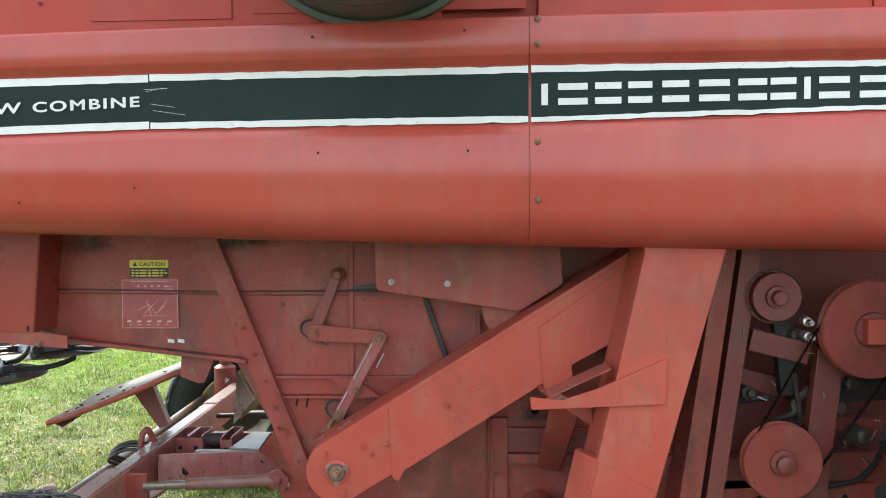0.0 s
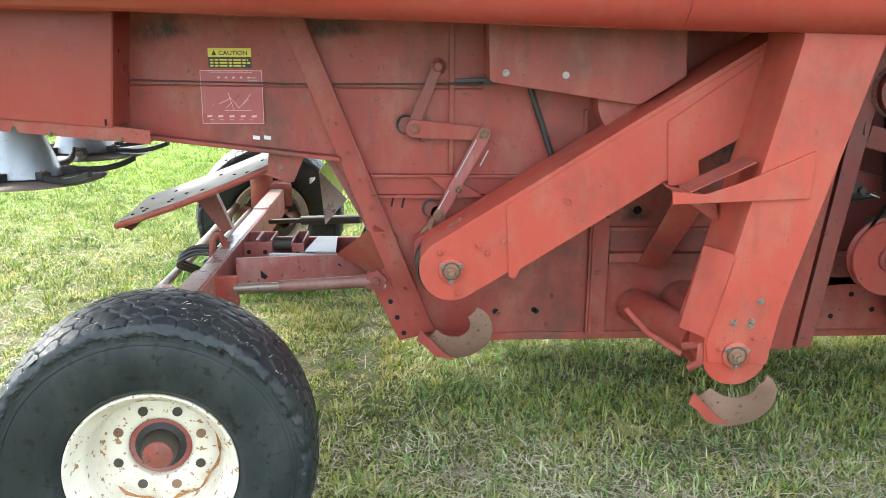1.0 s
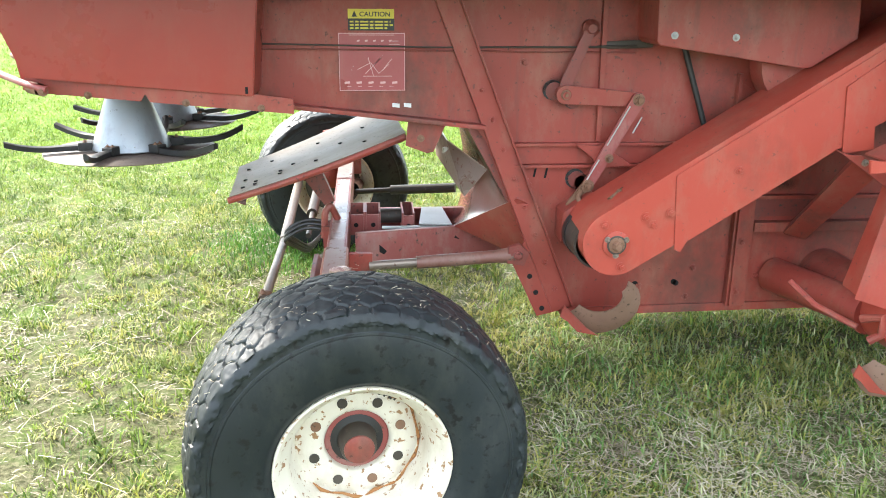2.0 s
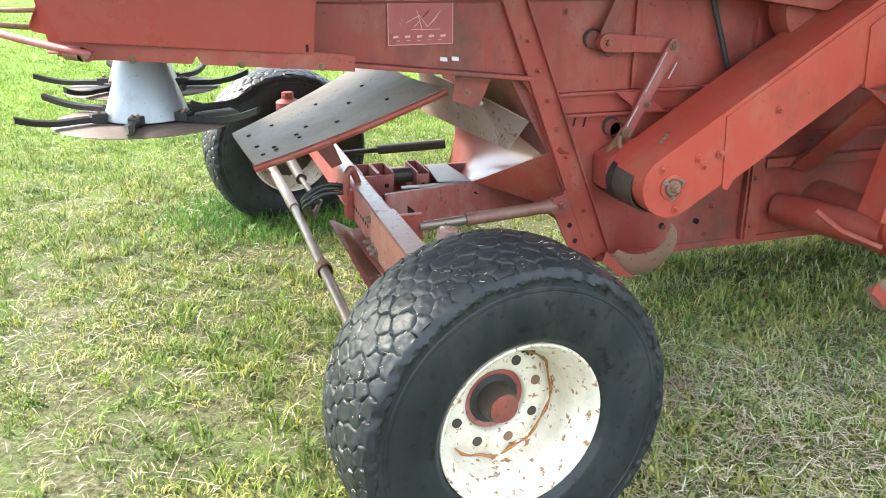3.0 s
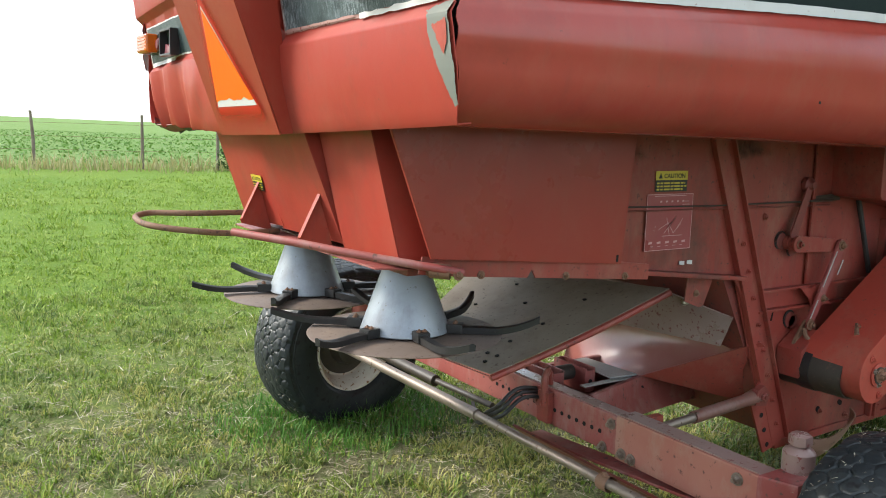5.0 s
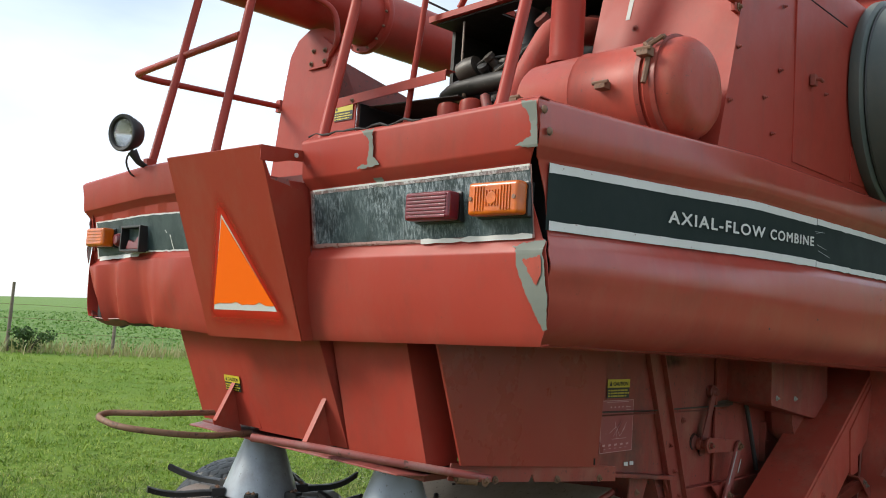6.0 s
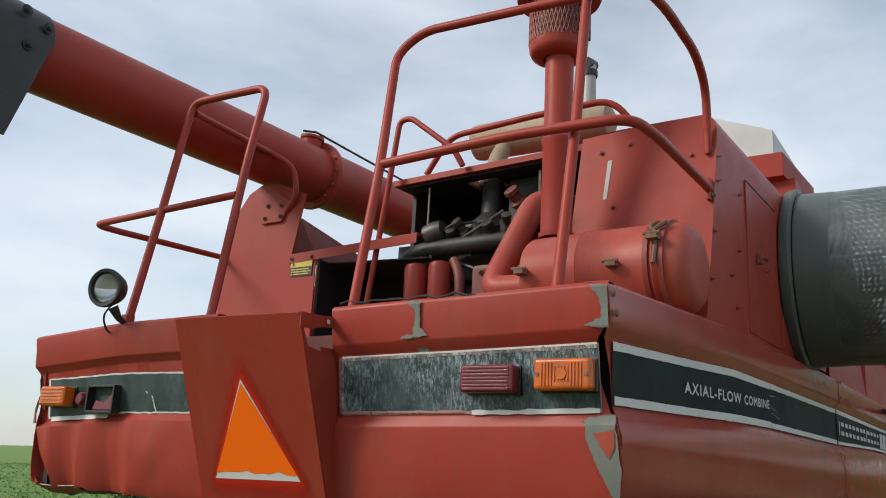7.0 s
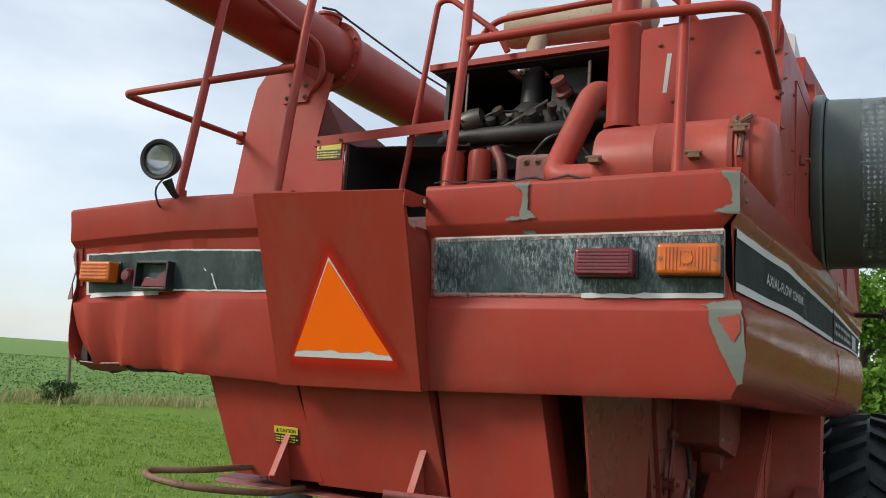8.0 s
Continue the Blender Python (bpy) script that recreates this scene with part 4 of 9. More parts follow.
def rear_profile(y):
    t, b = rear_top(y), rear_bot(y)
    c = t - 0.118
    pts = [(0.05, t + 0.003), (0.010, t + 0.003), (0.001, t - 0.006), (0.0, t - 0.014), (0.008, t - 0.06), (0.013, c), (0.016, c - 0.008), (0.040, c - 0.030), (0.044, c - 0.036),
           (0.058, c - 0.12), (0.074, c - 0.224), (0.073, c - 0.232), (0.052, c - 0.256), (0.052, c - 0.264)]
    for k in range(1, 9):
        f = k / 8
        pts.append((0.052 + 0.045 * f - 0.008 * math.sin(f * math.pi), (c - 0.264) * (1 - f) + (b + 0.012) * f))
    pts += [(0.105, b), (0.14, b + 0.004)]
    return pts


def rear_x(y, z):
    pr = rear_profile(y)[2:-1]
    return -2.94 + float(np.interp(z, [p[1] for p in pr[::-1]], [p[0] for p in pr[::-1]]))


def rear_panel(y0, y1, dents, name, label, round_right):
    n = int((y1 - y0) / (0.018 if dents else 0.035))
    rows = []
    for i in range(n + 1):
        y = y0 + (y1 - y0) * i / n
        row = []
        for dx, z in rear_profile(y):
            b = rear_bot(y)
            yy = y
            if round_right:
                # outer corner: tucked in at the band, rounded off below
                f = max(0.0, 1 - (y - y0) / 0.14)
                g = interp(z, (1.60, 1.68, 1.70, 1.735, 1.76, 1.82, 1.90, 1.955, 1.972, 1.99, 2.16, 2.20, 2.4), (0.036, 0.036, 0.030, 0.010, -0.004, -0.018, -0.014, -0.004, 0.026, 0.056, 0.048, 0.0, 0.0))
                yy = y + g * f
            d = wave(y, z, 2.2, 0.005, 9) + wave(y, z, 9.0, 0.001, 3)
            if dents and z < 1.96:
                crease = 4.88 - 0.92 * (z - 1.63)
                s = max(0.0, min(1.0, (y - crease) / 0.10)) * min(1.0, (1.96 - z) / 0.04)
                deep = 0.35 + 1.25 * max(0.0, (1.95 - z) / 0.32)
                d += s * deep * interp(y + 0.10 * (z - 1.75), (4.60, 4.95, 5.04, 5.10, 5.20, 5.26, 5.33, 5.38, 5.47, 5.60), (-0.004, -0.012, 0.020, 0.024, -0.006, -0.010, 0.022, 0.020, -0.008, 0.030))
                d += s * 0.006 * noise.noise(Vector((y * 7.0, z * 5.0, 4.0)))
                yy -= max(0.0, 1 - (y1 - y) / 0.22) * interp(z, (1.58, 1.66, 1.78, 1.88), (0.13, 0.08, 0.025, 0.0))
                if z < b + 0.03:
                    z += 0.02 * s * noise.noise(Vector((y * 14, 1, 2)))
            row.append((-2.94 + dx + d, yy, z))
        rows.append(row)
    bm = bmx()
    sheet(bm, rows, 0.003)
    return part(name, bm, RED, combine, label, smooth=24 if dents else 45)


rear_r = rear_panel(2.985, 3.935, False, "rear_hood_panel", "faded red rear hood panel with flaking black band", True)
rear_l = rear_panel(4.47, 5.567, True, "rear_hood_panel", "dented red rear hood panel with crumpled lower edge", False)


def rear_film(name, y0, y1, lo, hi, material, parent, lift, ragged=0.0, label="", sink=0.0):
    n = max(3, int((y1 - y0) / 0.03))
    a, b = [], []
    for i in range(n + 1):
        y = y0 + (y1 - y0) * i / n
        c = rear_top(y) - 0.118
        z_lo, z_hi = c - 0.222, c - 0.040
        for out, f, s in ((a, lo, 3), (b, hi, 7)):
            z = z_lo + (z_hi - z_lo) * f - sink * (0.30 + 0.70 * f) * (1 - 0.62 * i / n) + ragged * noise.noise(Vector((y * 33, f * 8, s)))
            out.append((rear_x(y, z) - lift + wave(y, z, 2.2, 0.005, 9), y, z))
    bm = bmx()
    sheet(bm, [a, b], 0)
    return part(name, bm, material, parent, label, smooth=0)


rear_film("decal_edge", 3.027, 3.925, 0.0, 1.0, PINK_EDGE, rear_r, 0.003, 0.003, "edge of a stripped decal")
rear_film("black_band", 3.030, 3.912, 0.055, 0.955, FLAKED, rear_r, 0.005, 0.002, "flaking black decal band")
rear_film("white_border", 3.032, 3.905, 0.925, 0.995, FLAKY_WHITE, rear_r, 0.0065, 0.0035, "flaking white decal edge")
rear_film("white_border", 3.030, 3.908, 0.975, 1.005, WHITE_TAPE, rear_r, 0.0072, 0.002, "thin white decal line")
rear_film("white_border", 3.032, 3.43, -0.015, 0.055, WHITE_TAPE, rear_r, 0.0065, 0.006, "white decal edge")
rear_film("white_border", 3.46, 3.915, 0.02, 0.06, PINK_EDGE, rear_r, 0.0065, 0.003, "thin remnant of a decal edge")
rear_film("white_border", 3.902, 3.914, 0.05, 0.95, FLAKY_WHITE, rear_r, 0.0065, 0.0, "flaking white decal edge")
rear_film("white_border", 4.55, 5.50, 0.02, 0.97, WHITE_TAPE, rear_l, 0.003, 0.003, "white decal edge", 0.036)
rear_film("black_band", 4.55, 5.485, 0.06, 0.93, SCRATCHED, rear_l, 0.005, 0.003, "flaking black decal band", 0.036)
rear_film("white_border", 5.10, 5.47, -0.04, 0.06, WHITE_TAPE, rear_l, 0.006, 0.004, "slipped strip of white decal edge", 0.036)

for pts in ([(4.842, 2.016), (4.838, 2.016), (4.810, 1.950), (4.818, 1.950)], [(4.880, 2.035), (4.876, 2.036), (4.866, 2.022), (4.870, 2.020)]):
    bm = bmx()
    patch(bm, pts, lambda y, z: (rear_x(y, z) + wave(y, z, 2.2, 0.005, 9), y, z), (-0.0068, 0, 0))
    part("scratch", bm, WHITE_TAPE, rear_l, smooth=0)

# bare primer where the corner was mended
bm = bmx()
pp = [(2.985, 1.966), (3.032, 1.959), (3.090, 1.948), (3.068, 1.941), (3.064, 1.895), (3.043, 1.842), (3.016, 1.786), (2.985, 1.738), (2.968, 1.742), (2.951, 1.819), (2.960, 1.89), (2.970, 1.942)]
patch(bm, pp, lambda y, z: (rear_x(y, z) + wave(y, z, 2.2, 0.005, 9), y + max(0.0, 0.018 - 0.3 * abs(y - 2.951)), z), (-0.006, 0, 0))
part("primer_patch", bm, PRIMER, rear_r, "bare grey primer at the mended corner", smooth=0)
bm = bmx()
patch(bm, [(3.042, 1.913), (2.973, 1.924), (2.972, 1.885), (2.983, 1.864), (2.995, 1.847), (3.019, 1.874)], lambda y, z: (rear_x(y, z) + wave(y, z, 2.2, 0.005, 9), y + max(0.0, 0.018 - 0.3 * abs(y - 2.951)), z), (-0.0085, 0, 0))
part("paint_remnant", bm, RED_BRIGHT, rear_r, smooth=0)
for pts in ([(2.985, 2.30), (3.034, 2.303), (3.006, 2.262), (3.006, 2.215), (3.055, 2.193), (3.0, 2.187), (2.985, 2.187)],
            [(3.640, 2.292), (3.584, 2.293), (3.590, 2.25), (3.587, 2.212), (3.562, 2.190), (3.598, 2.182), (3.660, 2.180), (3.652, 2.190), (3.616, 2.192), (3.606, 2.22), (3.604, 2.25), (3.614, 2.278)],
            [(3.612, 2.155), (3.570, 2.155), (3.578, 2.128), (3.60, 2.132)]):
    bm = bmx()
    patch(bm, pts, lambda y, z: (rear_x(y, z) + wave(y, z, 2.2, 0.005, 9), y, z), (-0.0065, 0, 0))
    part("primer_patch", bm, PRIMER, rear_r, "bare grey primer", smooth=0)

# thin black rod drawn for the dark gap along the bent lip of the mended panel
bm = bmx()
tube(bm, [(-2.932, 3.40 + k * 0.034, 2.303 + 0.006 * math.sin(k * 0.8) ** 2 - 0.004 * math.sin(k * 2.1)) for k in range(16)], [0.0015 + 0.0025 * abs(math.sin(k * 0.9)) for k in range(16)], 6)
part("lip_gap_line", bm, DARK, rear_r)


def tail_lamp(y, z, w, h, material, name, label, depth=0.055, parent=None, ribs=0, screws=False):
    x = rear_x(y, z) + 0.002
    bm = bmx()
    box(bm, (x - 0.018, y - w / 2 - 0.003, z - h / 2 - 0.003), (x + 0.006, y + w / 2 + 0.003, z + h / 2 + 0.003))
    base = part(name, bm, BLACK_PAINT, parent, label, bevel=0.006)
    bm = bmx()
    box(bm, (x - depth, y - w / 2, z - h / 2), (x - 0.016, y + w / 2, z + h / 2))
    part("lens", bm, material, base, bevel=0.012, seg=3)
    bm = bmx()
    for k in range(ribs):
        zz = z - h / 2 + h * (k + 0.9) / (ribs + 0.8)
        box(bm, (x - depth - 0.0025, y - w / 2 + 0.012, zz - 0.0035), (x - depth + 0.004, y + w / 2 - 0.012, zz + 0.0035))
    part("lens_ribs", bm, material, base, bevel=0.0015)
    if screws:
        for k in range(13):
            yy = y - w / 2 + 0.026 + (w - 0.052) * k / 12
            tall = h * (0.24 if 3 < k < 9 else 0.36)
            bm = bmx()
            box(bm, (x - depth - 0.003, yy - 0.0015, z - tall), (x - depth + 0.003, yy + 0.0015, z + tall))
            part("flute", bm, material, base)
        bm = bmx()
        lathe(bm, [(0, 0.017), (0.004, 0.016), (0.005, 0.009), (0.002, 0.0)], (x - depth, y, z), (-1, 0, 0), 20)
        part("lens_boss", bm, material, base)
        for sgn in (-1, 1):
            bm = bmx()
            lathe(bm, [(0, 0.006), (0.003, 0.006), (0.003, 0)], (x - depth, y + sgn * (w / 2 - 0.012), z), (-1, 0, 0), 8)
            part("lens_screw", bm, RUST, base)
    return base


tail_lamp(3.350, 2.056, 0.172, 0.078, RED_LENS, "tail_lamp", "dark red ribbed tail lamp", 0.062, combine, 7)
tail_lamp(3.118, 2.066, 0.168, 0.086, AMBER, "flasher_lamp", "amber flasher lamp with moulded flutes", 0.058, combine, 0, True)
tail_lamp(5.385, 2.008, 0.165, 0.080, AMBER, "flasher_lamp", "amber ribbed flasher lamp", 0.07, combine, 5)
# tail lamp whose lens is gone: an open black frame with red remnants
LX = rear_x(5.11, 2.0) + 0.002
bm = bmx()
box(bm, (LX - 0.008, 5.03, 1.950), (LX + 0.004, 5.19, 2.048))
broken = part("tail_lamp", bm, SCRATCHED, combine, "broken tail lamp, an open black frame", bevel=0.003)
for a, b in (((5.024, 1.944), (5.034, 2.054)), ((5.186, 1.944), (5.196, 2.054)), ((5.034, 1.944), (5.186, 1.954)), ((5.034, 2.044), (5.186, 2.054))):
    bm = bmx()
    box(bm, (LX - 0.046, a[0], a[1]), (LX - 0.009, b[0], b[1]))
    part("lamp_frame", bm, BLACK_PAINT, broken, bevel=0.003)
bm = bmx()
prism(bm, [(LX - 0.030, 5.040, 1.958), (LX - 0.030, 5.17, 1.958), (LX - 0.030, 5.15, 1.995), (LX - 0.030, 5.10, 1.985), (LX - 0.030, 5.055, 2.018), (LX - 0.030, 5.040, 2.01)], (0.02, 0, 0))
part("broken_lens", bm, RED_LENS, broken, "broken piece of red lens", bevel=0.002)
bm = bmx()
lathe(bm, [(0, 0.030), (0.03, 0.028), (0.040, 0.020), (0.042, 0)], (rear_x(5.25, 1.998), 5.248, 1.998), (-1, 0, 0), 18)
part("reflector", bm, RED_LENS, rear_l, "small round red reflector")

# shaded return as a dark plate, and torn, curled corner with its void in black
bm = bmx()
prism(bm, [(-2.905, 5.520, 2.150), (-2.874, 5.520, 1.955), (-2.862, 5.571, 1.955), (-2.880, 5.571, 2.165)], (-0.004, 0, 0))
part("return_shade_plate", bm, RED_GRIME_SHADE, rear_l, "dark plate for the shaded bent-back edge beside the band", bevel=0.001)
rows = []
for i in range(19):
    f = i / 18
    y = 5.545 - 0.52 * f
    low = 1.617 + 0.030 * f + 0.018 * noise.noise(Vector((y * 14, 3, 1))) + (0.05 * (1 - f / 0.12) if f < 0.12 else 0)
    rows.append([(-2.800 + 0.012 * noise.noise(Vector((y * 9, k, 5))) + 0.03 * (k / 4) ** 2, y, 1.672 + (low - 1.672) * k / 4) for k in range(5)])
bm = bmx()
sheet(bm, rows, 0.003)
sheet(bm, [[(-2.845 + 0.01 * (k % 2), 5.48, 1.87 - 0.045 * k), (-2.835, 5.525, 1.865 - 0.045 * k), (-2.82, 5.565 - 0.004 * k * k, 1.86 - 0.043 * k)] for k in range(6)], 0.003)
part("torn_corner", bm, DARK, rear_l, "torn and curled lower corner, black for the shaded void", smooth=30)
# middle panel with the slow-vehicle triangle
FACE_T, FACE_B = (-3.108, 2.246), (-2.886, 1.642)


def face_x(z):
    return FACE_B[0] + (FACE_T[0] - FACE_B[0]) * (z - FACE_B[1]) / (FACE_T[1] - FACE_B[1])


bm = bmx()
prism(bm, [(FACE_T[0], 3.922, 2.246), (FACE_B[0], 3.928, 1.650), (FACE_B[0], 4.482, 1.634), (FACE_T[0], 4.492, 2.252)], (0.004, 0, 0.001))
mid_panel = part("rear_middle_panel", bm, RED_NEW, combine, "plain red boxed-out panel carrying a warning triangle", bevel=0.0015)
bm = bmx()
prism(bm, [(FACE_T[0] + 0.005, 3.920, 2.240), (FACE_B[0] + 0.005, 3.926, 1.652), (-2.842, 3.926, 1.655), (-2.898, 3.924, 2.08), (-2.93, 3.922, 2.13), (-3.055, 3.92, 2.15)], (0, 0.004, 0))
part("side_plate", bm, RED_NEW, mid_panel, bevel=0.001)
bm = bmx()
prism(bm, [(FACE_T[0] + 0.005, 4.490, 2.25), (FACE_B[0] + 0.005, 4.480, 1.636), (-2.842, 4.480, 1.64), (-2.90, 4.49, 2.25)], (0, -0.004, 0))
part("side_plate", bm, RED_NEW, mid_panel, bevel=0.001)
bm = bmx()
prism(bm, [(FACE_T[0] + 0.005, 3.926, 2.246), (FACE_T[0] + 0.005, 4.486, 2.252), (-3.07, 4.486, 2.254), (-3.07, 3.926, 2.248)], (0, 0, 0.003))
part("top_lip", bm, RED_NEW, mid_panel)


def face_film(name, pts, material, lift, label="", feather=0):
    bm = bmx()
    v = [bm.verts.new((face_x(z) - lift, y, z)) for y, z in pts]
    bm.faces.new(v)
    return part(name, bm, material, mid_panel, label, smooth=0)


def overspray():
    """Bright red spray that thins out towards the rim of the film."""
    m, n, l, b = shader("thinning_red_overspray")
    uv, sep = n.new("ShaderNodeUVMap"), n.new("ShaderNodeSeparateXYZ")
    l.new(uv.outputs["UV"], sep.inputs["Vector"])
    large = noise_fac(n, l, 5.0, 5.0, 0.6, (1, 1, 1), 0.35, 0.68)
    l.new(mixed(n, l, large, (0.46, 0.022, 0.009), (0.54, 0.026, 0.011)), b.inputs["Base Color"])
    l.new(sep.outputs["X"], b.inputs["Alpha"])
    b.inputs["Roughness"].default_value, b.inputs["Specular IOR Level"].default_value = 0.42, 0.25
    return m


bm = bmx()
uvl = bm.loops.layers.uv.new("UVMap")
rims = []
for grow, r in ((0.0, 0.02), (0.030, 0.03), (0.065, 0.045), (0.100, 0.06), (0.135, 0.075), (0.170, 0.09)):
    q = rounded([(4.214, 2.052 + grow * 0.7, 0), (4.014 - grow * 0.5, 1.740 - grow * 0.42, 0), (4.398 + grow * 0.45, 1.733 - grow * 0.42, 0)], r, 8)
    rims.append([bm.verts.new((face_x(p.y) - 0.0040, p.x, p.y)) for p in q])
tone = (1.0, 0.85, 0.58, 0.30, 0.10, 0.0)
bm.faces.new(rims[0])
for i in range(5):
    for k in range(len(rims[i])):
        k2 = (k + 1) % len(rims[i])
        bm.faces.new((rims[i][k], rims[i][k2], rims[i + 1][k2], rims[i + 1][k]))
level = {v: tone[i] for i in range(6) for v in rims[i]}
for f in bm.faces:
    for lp in f.loops:
        lp[uvl].uv = (level[lp.vert], 0)
part("sprayed_border", bm, overspray(), mid_panel, "sprayed bright red border", smooth=0)
face_film("triangle_edge", [(4.214, 2.052), (4.014, 1.740), (4.398, 1.733)], WHITE_TAPE, 0.0052)
tri = [(4.2145, 2.041)] + [(4.0225, 1.758)] + [(4.034 + k * 0.035, 1.749 + 0.014 * (0.5 + 0.5 * noise.noise(Vector((k * 0.9, 2, 1)))) + (0.010 if k % 4 == 2 else 0)) for k in range(10)] + [(4.390, 1.750)]
face_film("orange_triangle", tri, ORANGE, 0.0064, "fluorescent orange triangle with torn lower edge")

bm = bmx()
prism(bm, [(-3.104, 3.916, 2.249), (-3.104, 3.916, 2.200), (-3.04, 3.922, 2.205), (-2.985, 3.927, 2.220), (-2.925, 3.930, 2.226), (-2.925, 3.930, 2.262), (-2.99, 3.927, 2.256)], (0, 0.004, 0))
strap = part("strap", bm, RED_NEW, mid_panel, bevel=0.001)
# White disc stands for the sky seen through the strap's hole.
bm = bmx()
lathe(bm, [(0, 0.008), (0.0015, 0.008), (0.0015, 0)], (-2.965, 3.925, 2.240), (0, -1, 0), 12)
part("bolt_hole", bm, WHITE, mid_panel)

# added inner sheets and deck close the hood; their dark colours hold shade
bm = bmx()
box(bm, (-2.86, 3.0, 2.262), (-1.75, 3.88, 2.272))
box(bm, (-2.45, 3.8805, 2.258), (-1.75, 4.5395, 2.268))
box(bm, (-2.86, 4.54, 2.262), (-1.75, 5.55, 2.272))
part("rear_deck", bm, RED_GRIME_SHADE, combine, "dark red deck sheet closing the hood under the rails")
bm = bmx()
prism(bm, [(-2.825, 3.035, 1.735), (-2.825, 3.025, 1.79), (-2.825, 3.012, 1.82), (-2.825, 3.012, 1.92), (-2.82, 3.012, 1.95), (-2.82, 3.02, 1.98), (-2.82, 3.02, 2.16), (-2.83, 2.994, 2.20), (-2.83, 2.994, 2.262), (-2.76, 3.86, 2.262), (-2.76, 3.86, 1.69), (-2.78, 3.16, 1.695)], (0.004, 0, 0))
part("inner_closing_sheet", bm, HOLE, combine, "black sheet added for the shade inside the torn corner")
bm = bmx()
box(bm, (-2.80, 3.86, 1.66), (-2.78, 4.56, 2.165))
part("inner_closing_sheet", bm, RED_GRIME_SHADE, combine, "dark red sheet behind the middle panel", bevel=0.002)
bm = bmx()
prism(bm, [(-2.97, 3.944, 2.16), (-2.80, 3.944, 2.165), (-2.80, 3.944, 1.90), (-2.90, 3.944, 2.00)], (0, 0.005, 0))
part("inner_web", bm, RED, mid_panel, bevel=0.001)
bm = bmx()
sheet(bm, [[(-2.87, 5.575 - dy * 0.3, z - 0.06 if z > 2.2 else z - 0.035) for dy, z in side_profile(-2.9)], [(-2.2, 5.60 + dy, z) for dy, z in [(-d, q) for d, q in side_profile(-2.2)]], [(2.3, 5.72 - dy, z) for dy, z in side_profile(2.3)]], 0.003)
part("side_hood_panel", bm, RED, combine, "faded red hood panel with torn rear edge")
bm = bmx()
zt = [2.19, 2.14, 2.08, 2.02, 1.96, 1.90]
sheet(bm, [[(-2.90 + 0.012 * (k % 2), 5.555, z) for k, z in enumerate(zt)], [(-2.86, 5.595 + 0.012 * (k % 3), z) for k, z in enumerate(zt)]], 0.004)
part("torn_edge", bm, RED_GRIME_SHADE, combine, "torn and bent corner sheet")
bm = bmx()
sheet(bm, [[(-2.85, 5.57, 1.70), (-2.86, 5.52, 1.655), (-2.84, 5.42, 1.652), (-2.83, 5.30, 1.66)], [(-2.80, 5.56, 1.66), (-2.80, 5.50, 1.625), (-2.79, 5.42, 1.622), (-2.78, 5.30, 1.635)]], 0.004)
part("torn_edge", bm, RED_GRIME_SHADE, combine, "curled torn sheet edge")


# ---- lower body: walls, box, rails ----
WALL_Y = 3.66
# Added solid blocks stop light and view; their dark red holds inner shade.
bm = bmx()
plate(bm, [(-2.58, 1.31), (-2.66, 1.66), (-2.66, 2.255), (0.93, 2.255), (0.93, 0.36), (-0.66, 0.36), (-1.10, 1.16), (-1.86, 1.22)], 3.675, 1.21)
part("body_filler", bm, RED_GRIME_SHADE, combine, "added dark red block that keeps light out of the body")
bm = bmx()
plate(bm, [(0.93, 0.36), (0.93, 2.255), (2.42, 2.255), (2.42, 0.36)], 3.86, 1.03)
part("body_filler", bm, RED_GRIME_SHADE, combine, "added dark red block, a shade-dark backing behind the belts")
bm = bmx()
plate(bm, [(-1.87, 1.205), (-1.84, 1.72), (0.95, 1.72), (0.95, 0.345), (0.02, 0.325), (-0.70, 0.318), (-1.02, 1.115)], WALL_Y, 0.004)
wall = part("side_wall", bm, RED_DULL, combine, "dusty red sheet side wall")
bm = bmx()
plate(bm, [(-1.87, 1.405), (-1.84, 1.72), (-0.56, 1.72), (-0.56, 1.385)], WALL_Y - 0.006, 0.005)
part("upper_wall_sheet", bm, RED_DULL, wall)
bm = bmx()
plate(bm, [(-0.545, 1.04), (-0.545, 1.72), (0.6, 1.72), (0.6, 1.04)], WALL_Y - 0.008, 0.006)
part("upper_wall_sheet", bm, RED_DULL, wall)
# Thin dark rod drawn as the shadow line where the wall sheets lap.
bm = bmx()
tube(bm, [(-1.85, 3.648, 1.402), (-0.42, 3.648, 1.388)], 0.0035, 6)
part("lap_shadow_rod", bm, RED_GRIME_SHADE, wall, "thin dark rod for the shadow line of the lap joint")
for z, x1 in ((1.035, 0.05), (0.948, -0.25)):
    bm = bmx()
    box(bm, (-0.88, WALL_Y - 0.036, z - 0.006), (x1, WALL_Y - 0.0005, z + 0.006))
    part("ledge", bm, RED_DULL, wall, bevel=0.002)
bm = bmx()
box(bm, (-0.89, WALL_Y - 0.012, 0.955), (-0.3, WALL_Y, 1.028))
part("ledge_band", bm, RED_DULL, wall, bevel=0.002)
bm = bmx()
box(bm, (0.045, WALL_Y - 0.035, 0.335), (0.13, WALL_Y, 0.86))
part("rib", bm, RED_DULL, wall, bevel=0.006)
bm = bmx()
box(bm, (0.055, WALL_Y - 0.05, 0.34), (0.066, WALL_Y - 0.03, 0.86))
part("rib_lip", bm, RED_DULL, wall, bevel=0.002)
